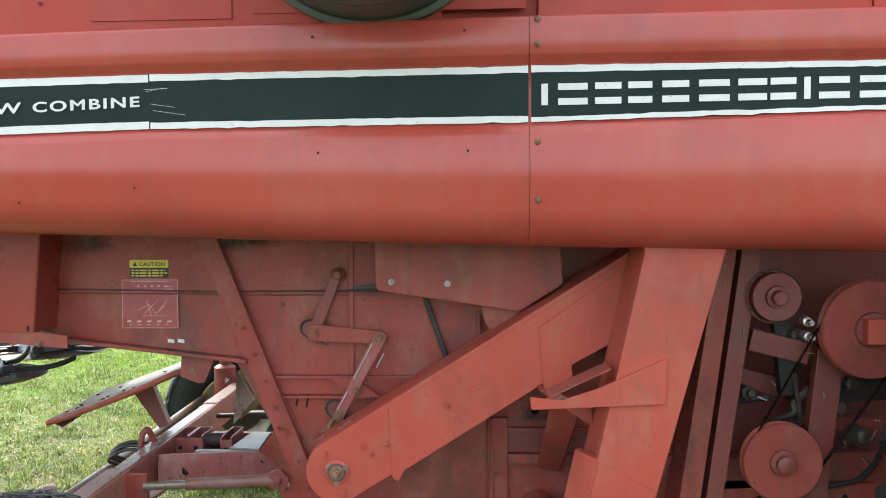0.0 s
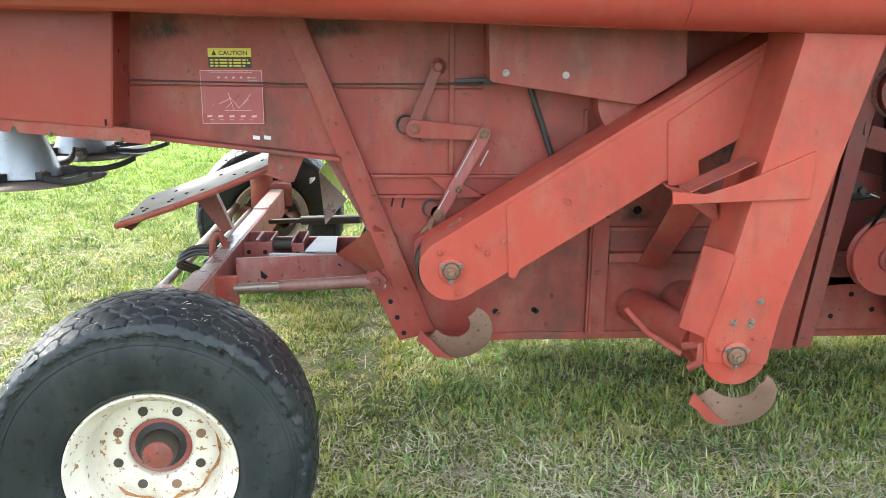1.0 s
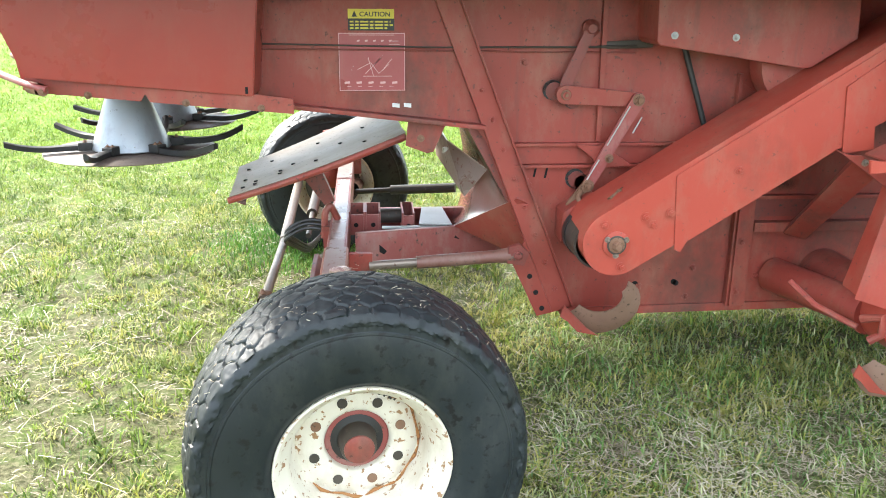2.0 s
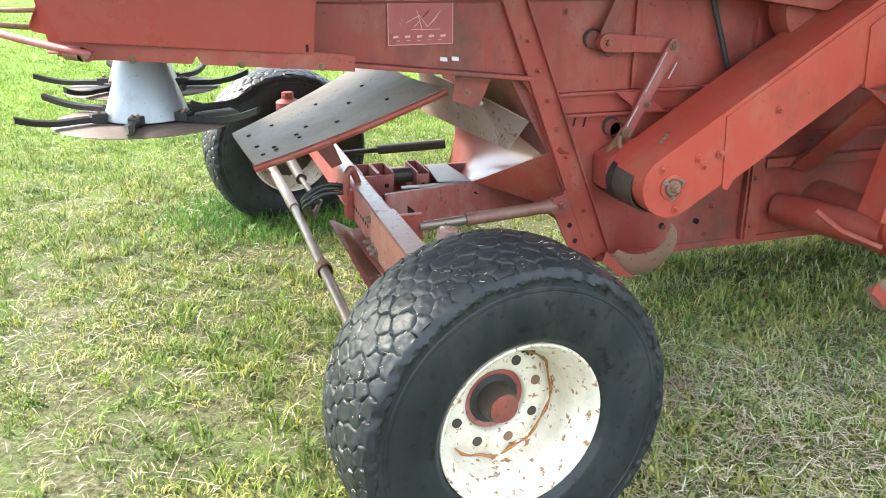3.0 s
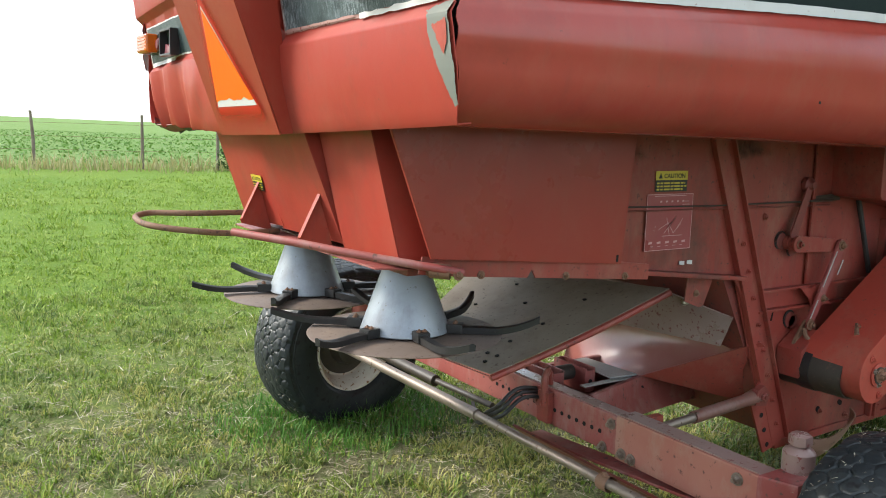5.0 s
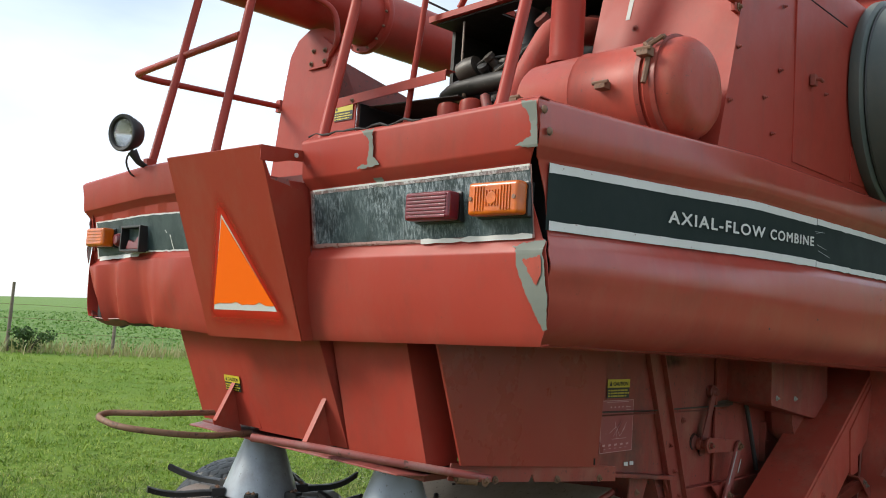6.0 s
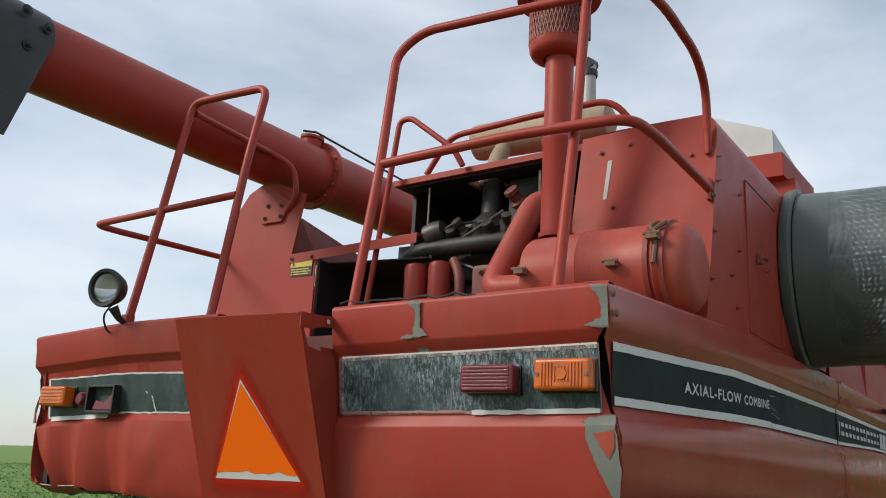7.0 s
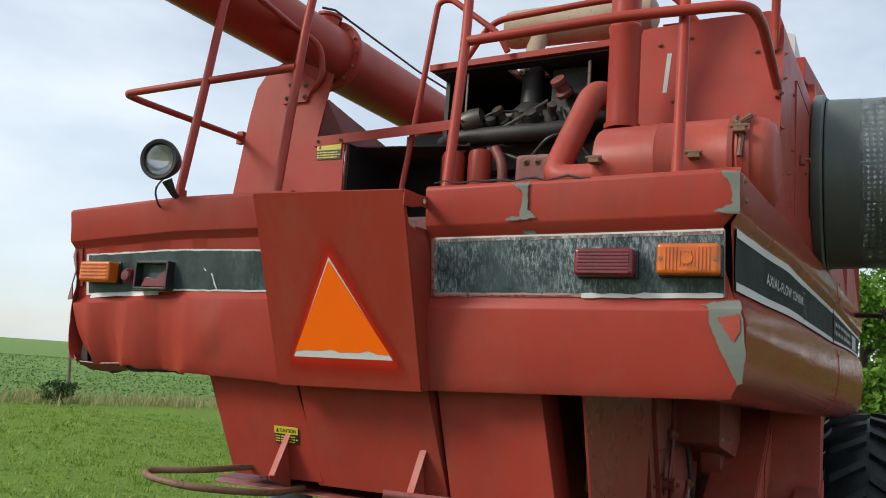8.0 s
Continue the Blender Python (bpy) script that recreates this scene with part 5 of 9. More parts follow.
# slot as a dark red strip that stands for its shade, and ledges right of the rib
bm = bmx()
box(bm, (0.14, WALL_Y - 0.003, 0.72), (0.95, WALL_Y + 0.001, 0.80))
part("slot", bm, RED_GRIME_SHADE, wall)
bm = bmx()
box(bm, (0.13, WALL_Y - 0.03, 0.80), (0.95, WALL_Y, 0.815))
box(bm, (0.13, WALL_Y - 0.045, 0.665), (0.95, WALL_Y, 0.705))
part("ledge", bm, RED_DULL, wall, bevel=0.003)
bm = bmx()
plate(bm, [(-0.66, 0.335), (2.3, 0.36), (2.3, 0.325), (-0.66, 0.30)], WALL_Y - 0.012, 0.05)
part("bottom_flange", bm, RED_DULL, wall, bevel=0.004)
for x, z, r in ((-0.345, 0.432, 0.014), (-0.178, 0.440, 0.012), (-0.168, 0.434, 0.012), (0.25, 0.885, 0.018), (-0.735, 1.245, 0.040), (-0.655, 1.205, 0.034), (-0.628, 0.892, 0.040), (-0.606, 0.878, 0.034)):
    bm = bmx()
    lathe(bm, [(0, r), (0.0025, r), (0.0025, 0)], (x, WALL_Y - 0.0015, z), (0, -1, 0), 20)
    part("access_hole", bm, HOLE if r < 0.03 else DARK, wall)
    # Offset disc leaves a dark crescent, the hole's inner shade painted in.
    if r > 0.03:
        bm = bmx()
        lathe(bm, [(0, r * 0.86), (0.0015, r * 0.86), (0.0015, 0)], (x + r * 0.16, WALL_Y - 0.004, z - r * 0.10), (0, -1, 0), 18)
        part("hole_shade_liner", bm, RED_GRIME_SHADE, wall)
for x, z in ((-0.80, 0.90), (-0.755, 0.895)):
    bm = bmx()
    plate(bm, [(x, z), (x + 0.008, z), (x + 0.016, z + 0.04), (x + 0.008, z + 0.04)], WALL_Y - 0.003, 0.002)
    part("access_slot", bm, HOLE, wall)
for x, z in ((-0.10, 0.50), (0.085, 0.40), (0.085, 0.62), (0.18, 0.46), (-0.33, 0.42), (-0.12, 0.37), (0.3, 0.37), (-0.85, 1.35), (-1.0, 1.25), (0.5, 0.42), (0.75, 0.43), (0.1, 1.2)):
    bm = bmx()
    hexbolt(bm, (x, WALL_Y - 0.002 - (0.035 if abs(x - 0.085) < 0.01 else 0), z), (0, -1, 0), 0.011)
    part("bolt", bm, RED_DULL, wall)
# hose and stay across the wall
bm = bmx()
tube(bm, [(-0.235, 3.63, 1.42), (-0.205, 3.625, 1.33), (-0.115, 3.615, 1.07)], 0.012, 8)
part("hose", bm, BLACK_RUBBER, wall, "black rubber hose")
bm = bmx()
box(bm, (-0.002, 3.62, 1.10), (0.012, 3.651, 1.31))
plate(bm, [(0.018, 1.275), (0.018, 1.205), (0.10, 1.215), (0.06, 1.25)], 3.646, 0.004)
part("stay", bm, RED_DULL, wall, bevel=0.002)
bm = bmx()
lathe(bm, [(0, 0.0), (0.0, 0.13), (0.05, 0.17), (0.16, 0.17), (0.16, 0)], (0.19, 3.65, 1.36), (0, -1, 0), 28)
part("bearing_cover", bm, RED_DULL, wall, "round red cover below the belt guard")
bm = bmx()
box(bm, (-0.556, WALL_Y - 0.020, 1.045), (-0.536, WALL_Y - 0.0085, 1.72))
part("joint_strip", bm, RED_DULL, wall, bevel=0.003)
# dark red recess between the joint and the belt guard
bm = bmx()
plate(bm, [(-0.535, 1.432), (-0.352, 1.440), (-0.352, 1.72), (-0.535, 1.72)], WALL_Y - 0.004, 0.003)
part("recess_panel", bm, RED_GRIME_SHADE, wall, "dark red panel beside the belt guard")
bm = bmx()
plate(bm, [(-0.535, 1.402), (-0.352, 1.408), (-0.352, 1.438), (-0.535, 1.430)], WALL_Y - 0.016, 0.012)
part("greasy_ledge", bm, GREASE_SHADE, wall, "black greasy ledge", bevel=0.003)
bm = bmx()
lathe(bm, [(0, 0.011), (0.002, 0.011), (0.002, 0)], (-0.468, WALL_Y - 0.0045, 1.595), (0, -1, 0), 14)
part("bolt_hole", bm, HOLE, wall)
bm = bmx()
tube(bm, [(-1.85, 3.644, 1.420), (-1.2, 3.640, 1.408), (-0.60, 3.636, 1.410), (-0.54, 3.638, 1.411), (-0.42, 3.637, 1.412)], [0.003, 0.003, 0.004, 0.006, 0.007], 8)
part("oily_hose", bm, GREASE_SHADE, wall, "oily black hose along the wall")

# rolled lower lip of the rear upper box
bm = bmx()
prism(bm, [(-1.88, 3.60, 1.215), (-1.88, 3.60, 1.198), (-1.0, 3.60, 1.098), (-1.0, 3.60, 1.115)], (0, 0.07, 0))
part("lower_lip", bm, RED_DULL, wall, bevel=0.003)
# White patches stand for daylight seen through two slots.
for x in (-1.36, -1.315):
    bm = bmx()
    plate(bm, [(x, 1.183), (x + 0.028, 1.180), (x + 0.028, 1.195), (x, 1.198)], 3.652, 0.003)
    part("daylight_slot", bm, WHITE_TAPE, wall)
bm = bmx()
plate(bm, [(-1.30, 1.125), (-1.155, 1.108), (-1.20, 1.006), (-1.225, 1.0), (-1.31, 1.032)], 3.655, 0.006)
part("hanger", bm, RED_DULL, wall, bevel=0.001)
bm = bmx()
hexbolt(bm, (-1.25, 3.653, 1.06), (0, -1, 0), 0.010)
part("bolt", bm, RUST, wall)
bm = bmx()
plate(bm, [(-1.05, 1.12), (-0.93, 1.10), (-0.80, 0.86), (-0.86, 0.84), (-0.94, 0.98)], 3.645, 0.008)
part("gusset", bm, RED_DULL, wall, bevel=0.001)

# side panel behind the rear corner, and the skirt strip below it
bm = bmx()
prism(bm, [(-2.772, 3.436, 1.69), (-2.628, 3.440, 1.318), (-1.862, 3.462, 1.249), (-1.818, 3.462, 1.72), (-2.78, 3.436, 1.72)], (0, 0.004, 0))
prism(bm, [(-1.862, 3.466, 1.251), (-1.818, 3.466, 1.72), (-1.818, 3.66, 1.72), (-1.862, 3.66, 1.251)], (0.004, 0, 0))
box_side = part("rear_side_panel", bm, RED_PANEL, combine, "plain red side panel of the straw box", bevel=0.0015)
for x, z in ((-2.36, 1.40), (-1.995, 1.405), (-1.882, 1.270)):
    bm = bmx()
    plate(bm, [(x - 0.005, z - 0.012), (x + 0.005, z - 0.012), (x + 0.005, z + 0.012), (x - 0.005, z + 0.012)], 3.4605, 0.002)
    part("slot_hole", bm, HOLE, box_side)
bm = bmx()
plate(bm, [(-2.640, 1.322), (-1.865, 1.256), (-1.72, 1.238), (-1.72, 1.184), (-2.222, 1.228), (-2.238, 1.256), (-2.254, 1.231), (-2.60, 1.262), (-2.652, 1.272)], 3.470, 0.005)
skirt = part("skirt_strip", bm, RED_DULL, combine, "red bolted skirt strip with a notch", bevel=0.0015)
for x, z in ((-2.615, 1.276), (-2.433, 1.254), (-2.098, 1.226), (-1.835, 1.206)):
    bm = bmx()
    hexbolt(bm, (x, 3.469, z), (0, -1, 0), 0.009, 0.010)
    part("bolt", bm, RUST, skirt)

# rear face of the straw box
def low_x(z):
    return -2.668 - 0.10 * (z - 1.305) / 0.36


def low_panel(y0, y1, top, foot, name, label, tilt=0.05):
    """top, foot: how far the panel's upper and lower edges stand behind the box's rear plane."""
    xb, xt = low_x(1.30) + foot, low_x(1.69) + top
    bm = bmx()
    prism(bm, [(xb, y0 - tilt, 1.30), (xb, y1 - tilt, 1.29), (xt, y1, 1.69), (xt, y0, 1.69)], (0.004, 0, 0))
    ob = part(name, bm, RED, combine, label, bevel=0.0015)
    # folded edges of the sheet
    for y, dy in ((y0, 0.003), (y1 - 0.003, 0.003)):
        bm = bmx()
        deep = 0.16 if y == y0 else 0.07
        prism(bm, [(xb + 0.0045, y - tilt, 1.30), (xt + 0.0045, y, 1.688), (xt + deep, y, 1.688), (xb + deep - 0.02, y - tilt, 1.30)], (0, dy, 0))
        part("folded_edge", bm, RED, ob)
    return ob


low_panel(3.585, 3.945, 0.020, -0.012, "straw_box_panel", "red rear panel of the straw box")
low_m = low_panel(3.960, 4.475, -0.030, -0.006, "straw_box_panel", "wide red rear panel of the straw box")
low_panel(4.505, 4.905, -0.012, -0.012, "straw_box_panel", "red rear panel with a yellow warning label", 0.10)
# Dark red strips behind the panel gaps stand for the shade there.
for y in (3.952, 4.49):
    bm = bmx()
    prism(bm, [(-2.612, y - 0.05 - 0.03, 1.30), (-2.612, y + 0.03 - 0.05, 1.30), (-2.690, y + 0.045, 1.688), (-2.690, y - 0.045, 1.688)], (0.02, 0, 0))
    part("recess_shade_sheet", bm, RED_GRIME_SHADE, combine)
bm = bmx()
hexbolt(bm, (low_x(1.665) - 0.028, 3.985, 1.665), (-1, 0, 0), 0.008)
part("bolt", bm, RUST, low_m)
# recessed corner beside the side panel; its shade is painted on a near-black sheet
bm = bmx()
prism(bm, [(-2.30, 3.468, 1.30), (-2.30, 3.56, 1.30), (-2.30, 3.62, 1.70), (-2.30, 3.468, 1.70)], (0.012, 0, 0))
part("recess_shade_sheet", bm, DARK, combine, "near-black back of the corner recess, shade in its colour", bevel=0.001)
bm = bmx()
prism(bm, [(-2.628, 3.4425, 1.318), (-2.772, 3.4405, 1.69), (-2.735, 3.4405, 1.69), (-2.595, 3.4425, 1.318)], (0, 0.006, 0))
part("corner_flange", bm, RED, combine, bevel=0.001)
bm = bmx()
lathe(bm, [(0, 0.105), (0, 0.122), (0.014, 0.128), (0.026, 0.122), (0.026, 0.105)], (-2.46, 3.495, 1.49), (-0.34, 0.94, 0), 36)
part("guide_ring", bm, SCREEN_GREY, combine, "dull grey ring inside the corner recess")
bm = bmx()
prism(bm, [(-2.66, 4.77, 1.29), (-2.76, 4.876, 1.69), (-1.85, 4.90, 1.69), (-1.85, 4.80, 1.24)], (0, 0.004, 0))
part("rear_side_panel", bm, RED, combine, "plain red far side panel of the straw box")


def warning_label(parent, o, u, v, w, h, word=True):
    """Yellow over black caution label; o is its lower corner, u and v its sides."""
    o, u, v = Vector(o), Vector(u).normalized(), Vector(v).normalized()
    n = u.cross(v).normalized()
    def quad(bm, a, b, c, d, lift):
        bm.faces.new([bm.verts.new(o + u * x + v * z + n * lift) for x, z in ((a, c), (b, c), (b, d), (a, d))])
    bm = bmx()
    quad(bm, 0, w, 0, h, 0.002)
    lab = part("warning_label", bm, LABEL_BLACK, parent, "yellow and black caution label", smooth=0)
    bm = bmx()
    quad(bm, 0, w, h * 0.56, h, 0.003)
    part("yellow_field", bm, YELLOW, lab, smooth=0)
    bm = bmx()
    for k, f in enumerate((0.92, 0.97, 0.85)):
        z = h * (0.42 - 0.15 * k)
        a = 0.04 * w
        while a < f * w - 0.02 * w:
            b = min(f * w, a + w * (0.08 + 0.05 * ((k * 3 + int(a / w * 20)) % 3)))
            quad(bm, a, b, z - h * 0.045, z + h * 0.03, 0.0035)
            a = b + 0.03 * w
    part("print_bars", bm, YELLOW, lab, smooth=0)
    bm = bmx()
    bm.faces.new([bm.verts.new(o + u * x + v * z + n * 0.004) for x, z in ((w * 0.08, h * 0.64), (w * 0.20, h * 0.64), (w * 0.14, h * 0.92))])
    part("warning_sign", bm, LABEL_BLACK, lab, smooth=0)
    if word:
        cu = bpy.data.curves.new("word", "FONT")
        cu.body, cu.size, cu.offset = "CAUTION", 1.0, 0.02
        tmp = new("word_curve", cu)
        bpy.context.view_layer.update()
        data = bpy.data.meshes.new_from_object(tmp)
        bpy.data.objects.remove(tmp)
        bpy.data.curves.remove(cu)
        xs = [q.co.x for q in data.vertices]
        lo, hi = min(xs), max(xs)
        for q in data.vertices:
            q.co = o + u * (w * 0.25 + (q.co.x - lo) / (hi - lo) * w * 0.66) + v * (h * 0.66 + q.co.y * h * 0.30) + n * 0.004 - Origin.at
        data.materials.append(LABEL_BLACK)
        ob = new("word", data)
        ob.parent = lab
    return lab


warning_label(combine, (-1.522, 3.652, 1.468), (1, 0, 0), (0, 0, 1), 0.172, 0.078)
warning_label(combine, (low_x(1.42) - 0.016, 4.60, 1.425), (0, -1, 0), (-0.277, 0, 1), 0.105, 0.062)

# diagram label: red film with a pale frame and drawing
bm = bmx()
plate(bm, [(-1.56, 1.245), (-1.31, 1.245), (-1.31, 1.46), (-1.56, 1.46)], 3.651, 0.001)
dia = part("diagram_label", bm, LABEL_RED, combine, "clear red label with a pale printed diagram", smooth=0)
bm = bmx()
def bar(x0, z0, x1, z1, t=0.0022):
    d = Vector((x1 - x0, 0, z1 - z0))
    s = Vector((-d.z, 0, d.x)).normalized() * t * 0.5
    a, b = Vector((x0, 3.6495, z0)), Vector((x1, 3.6495, z1))
    bm.faces.new([bm.verts.new(p) for p in (a - s, b - s, b + s, a + s)])
for a in ((-1.558, 1.247, -1.312, 1.247), (-1.558, 1.458, -1.312, 1.458), (-1.558, 1.247, -1.558, 1.458), (-1.312, 1.247, -1.312, 1.458), (-1.52, 1.452, -1.35, 1.452), (-1.55, 1.412, -1.50, 1.412), (-1.37, 1.43, -1.335, 1.43), (-1.37, 1.418, -1.33, 1.418),
          (-1.49, 1.325, -1.44, 1.35), (-1.44, 1.35, -1.41, 1.31), (-1.41, 1.31, -1.37, 1.345), (-1.47, 1.30, -1.36, 1.30), (-1.45, 1.37, -1.43, 1.30), (-1.40, 1.37, -1.43, 1.34), (-1.39, 1.33, -1.36, 1.365), (-1.46, 1.31, -1.40, 1.37)):
    bar(*a)
for k in range(5):
    bar(-1.54 + k * 0.045, 1.275, -1.52 + k * 0.045, 1.277, 0.008)
    bar(-1.53 + k * 0.04, 1.262, -1.515 + k * 0.04, 1.262, 0.002)
    bar(-1.49 + k * 0.03, 1.43, -1.48 + k * 0.03, 1.432, 0.006)
part("pale_print", bm, PINK, dia, smooth=0)

# slanting rail of the side wall, with its bolted foot
R_T, R_B = Vector((-1.245, 3.630, 1.70)), Vector((-0.700, 3.630, 0.325))
u = (R_B - R_T).normalized()
s = Vector((-u.z, 0, u.x))
if s.x < 0:
    s = -s
bm = bmx()
w = 0.092
prism(bm, [R_T, R_B, R_B + s * w, R_T + s * w], (0, 0.006, 0))
rail = part("slanting_rail", bm, RED_DULL, combine, "slanting red channel rail", bevel=0.0015)
for a, d in ((0.0, 0.022), (w - 0.007, -0.022)):
    bm = bmx()
    q = Vector((0, 0.0065 if d > 0 else -0.0005, 0))
    prism(bm, [R_T + s * a + q, R_B + s * a + q, R_B + s * (a + 0.007) + q, R_T + s * (a + 0.007) + q], (0, d, 0))
    part("flange", bm, RED_DULL, rail, bevel=0.001)
for k in range(8):
    p = R_T + (R_B - R_T) * (0.34 + k * 0.085) + s * 0.045
    bm = bmx()
    hexbolt(bm, (p.x, 3.628, p.z), (0, -1, 0), 0.008)
    part("bolt", bm, RED_DULL, rail)
bm = bmx()
foot = [R_T + (R_B - R_T) * 0.77 + s * 0.0, R_B + s * 0.0, R_B - s * 0.07 + Vector((0, 0, 0.01)), R_T + (R_B - R_T) * 0.80 - s * 0.085]
prism(bm, foot, (0, 0.012, 0))
gus = part("foot_plate", bm, RED_DULL, combine, "bolted foot plate with holes", bevel=0.003)
for k in range(4):
    p = R_T + (R_B - R_T) * (0.82 + 0.052 * k) - s * 0.035
    bm = bmx()
    lathe(bm, [(0, 0.011), (0.002, 0.011), (0.002, 0)], (p.x, 3.6295, p.z), (0, -1, 0), 12)
    part("bolt_hole", bm, HOLE if k else ZINC, gus)

# guard box under the hood
bm = bmx()
plate(bm, [(-0.42, 1.72), (-0.412, 1.445), (-0.40, 1.43), (0.15, 1.348), (0.18, 1.352), (0.345, 1.455), (0.33, 1.72)], 3.425, 0.235)
guard = part("belt_guard", bm, RED_DULL, combine, "red sheet belt guard with two bolts", bevel=0.006)
for x, z in ((-0.349, 1.466), (-0.120, 1.459)):
    bm = bmx()
    hexbolt(bm, (x, 3.4245, z), (0, -1, 0), 0.009)
    part("bolt", bm, GALV, guard)

# lever linkage on the wall
def slab(bm, a, b, wa, wb, y, depth):
    """A flat bar with round ends from a to b in the x-z plane, wa and wb its half widths."""
    a, b = Vector((a[0], 0, a[1])), Vector((b[0], 0, b[1]))
    d = (b - a).normalized()
    a0 = math.atan2(d.z, d.x)
    q = [a + Vector((math.cos(a0 + math.pi / 2 + math.pi * k / 8), 0, math.sin(a0 + math.pi / 2 + math.pi * k / 8))) * wa for k in range(9)]
    q += [b + Vector((math.cos(a0 - math.pi / 2 + math.pi * k / 8), 0, math.sin(a0 - math.pi / 2 + math.pi * k / 8))) * wb for k in range(9)]
    return prism(bm, [(p.x, y, p.z) for p in q], (0, depth, 0))


bm = bmx()
lathe(bm, [(0, 0.030), (0.02, 0.030), (0.022, 0.022), (0.06, 0.022), (0.065, 0.014), (0.078, 0.014), (0.078, 0)], (-0.697, 3.652, 1.234), (0, -1, 0), 16)
link = part("lever_linkage", bm, RED_DULL, combine, "red lever linkage with pinned arms")
bm = bmx()
slab(bm, (-0.697, 1.234), (-0.415, 1.214), 0.036, 0.027, 3.592, 0.012)
part("arm", bm, RED_DULL, link, bevel=0.002)
bm = bmx()
slab(bm, (-0.415, 1.216), (-0.596, 0.880), 0.027, 0.022, 3.574, 0.012)
part("arm", bm, RED_MAROON, link, "lever arm with worn paint", bevel=0.002)
bm = bmx()
for a, b in (((-0.447, 1.192), (-0.528, 1.040)), ((-0.398, 1.150), (-0.430, 1.088)), ((-0.556, 0.985), (-0.600, 0.905))):
    tube(bm, [(a[0], 3.573, a[1]), (b[0], 3.573, b[1])], 0.0028, 6)
part("worn_edge", bm, GALV, link, "paint worn to bare metal along the edge")
bm = bmx()
plate(bm, [(-0.645, 1.040), (-0.560, 1.034), (-0.535, 1.045), (-0.490, 1.005), (-0.412, 0.953), (-0.500, 0.950), (-0.545, 0.935), (-0.575, 0.985)], 3.602, 0.008)
part("star_plate", bm, RED_DULL, link, bevel=0.002)
for x, y, z, r in ((-0.415, 3.574, 1.216, 0.016), (-0.517, 3.574, 0.989, 0.012), (-0.596, 3.574, 0.880, 0.017), (-0.697, 3.590, 1.234, 0.013)):
    bm = bmx()
    hexbolt(bm, (x, y, z), (0, -1, 0), r, 0.014)
    part("pin", bm, RUST, link)
bm = bmx()
slab(bm, (-0.692, 1.270), (-0.604, 1.478), 0.024, 0.020, 3.622, 0.008)
part("strap_arm", bm, RED_GRIME_SHADE, link, bevel=0.002)
bm = bmx()
lathe(bm, [(0, 0.034), (0.022, 0.034), (0.03, 0.022), (0.045, 0.016), (0.045, 0)], (-0.602, 3.652, 1.480), (0, -1, 0), 16)
part("boss", bm, RED_GRIME_SHADE, link)
bm = bmx()
slab(bm, (-0.596, 0.878), (-0.66, 0.80), 0.018, 0.014, 3.59, 0.012)
tube(bm, [(-0.62, 3.585, 0.86), (-0.64, 3.56, 0.83), (-0.60, 3.54, 0.81), (-0.57, 3.50, 0.835)], 0.010, 8, 0.02)
part("toggle", bm, RUST, link)


# oily smears round the pivots
def smear_film():
    m, n, l, b = shader("brown_black_smear")
    uv, sep = n.new("ShaderNodeUVMap"), n.new("ShaderNodeSeparateXYZ")
    l.new(uv.outputs["UV"], sep.inputs["Vector"])
    mul = n.new("ShaderNodeMath")
    mul.operation = "MULTIPLY"
    l.new(sep.outputs["X"], mul.inputs[0])
    l.new(ranged(n, l, noise_fac(n, l, 26.0, 6.0, 0.7, (1, 1, 0.6), 0.32, 0.66), 0.15, 0.85), mul.inputs[1])
    l.new(mul.outputs[0], b.inputs["Alpha"])
    l.new(mixed(n, l, noise_fac(n, l, 40.0, 4.0), (0.028, 0.020, 0.016), (0.070, 0.042, 0.034)), b.inputs["Base Color"])
    b.inputs["Roughness"].default_value = 0.5
    return m


SMEAR = smear_film()


def smear(x, z, rx, rz, y, parent):
    """A soft-edged dark patch on a face that looks along -y."""
    bm = bmx()
    uvs = bm.loops.layers.uv.new("UVMap")
    rings = []
    for f in (0.25, 0.5, 0.75, 1.0):
        rings.append([bm.verts.new((x + rx * f * math.cos(a) * (1 + 0.25 * math.sin(3 * a + x * 9)), y, z + rz * f * math.sin(a) * (1 + 0.25 * math.cos(2 * a + z * 7)))) for a in (2 * math.pi * k / 24 for k in range(24))])
    tone = {v: t for ring, t in zip(rings, (1.0, 0.75, 0.35, 0.0)) for v in ring}
    bm.faces.new(rings[0])
    for p, q in zip(rings, rings[1:]):
        for k in range(24):
            bm.faces.new((p[k], p[(k + 1) % 24], q[(k + 1) % 24], q[k]))
    for f in bm.faces:
        for lp in f.loops:
            lp[uvs].uv = (tone[lp.vert], 0)
    return part("dark_smear", bm, SMEAR, parent, smooth=0)


# The last three are soft dark patches at the wall top and behind the housings.
for x, z, rx, rz, dy in ((-0.44, 1.42, 0.10, 0.03, 0.009), (-0.60, 1.50, 0.07, 0.07, 0.0025), (-0.70, 1.24, 0.08, 0.07, 0.0025), (-0.61, 0.87, 0.06, 0.05, 0.0025), (0.24, 0.87, 0.07, 0.06, 0.0025),
                         (-1.70, 1.62, 0.14, 0.07, 0.0075), (-1.05, 1.63, 0.20, 0.06, 0.0075), (0.60, 1.18, 0.16, 0.14, 0.009)):
    smear(x, z, rx, rz, WALL_Y - dy - 0.0015, wall)


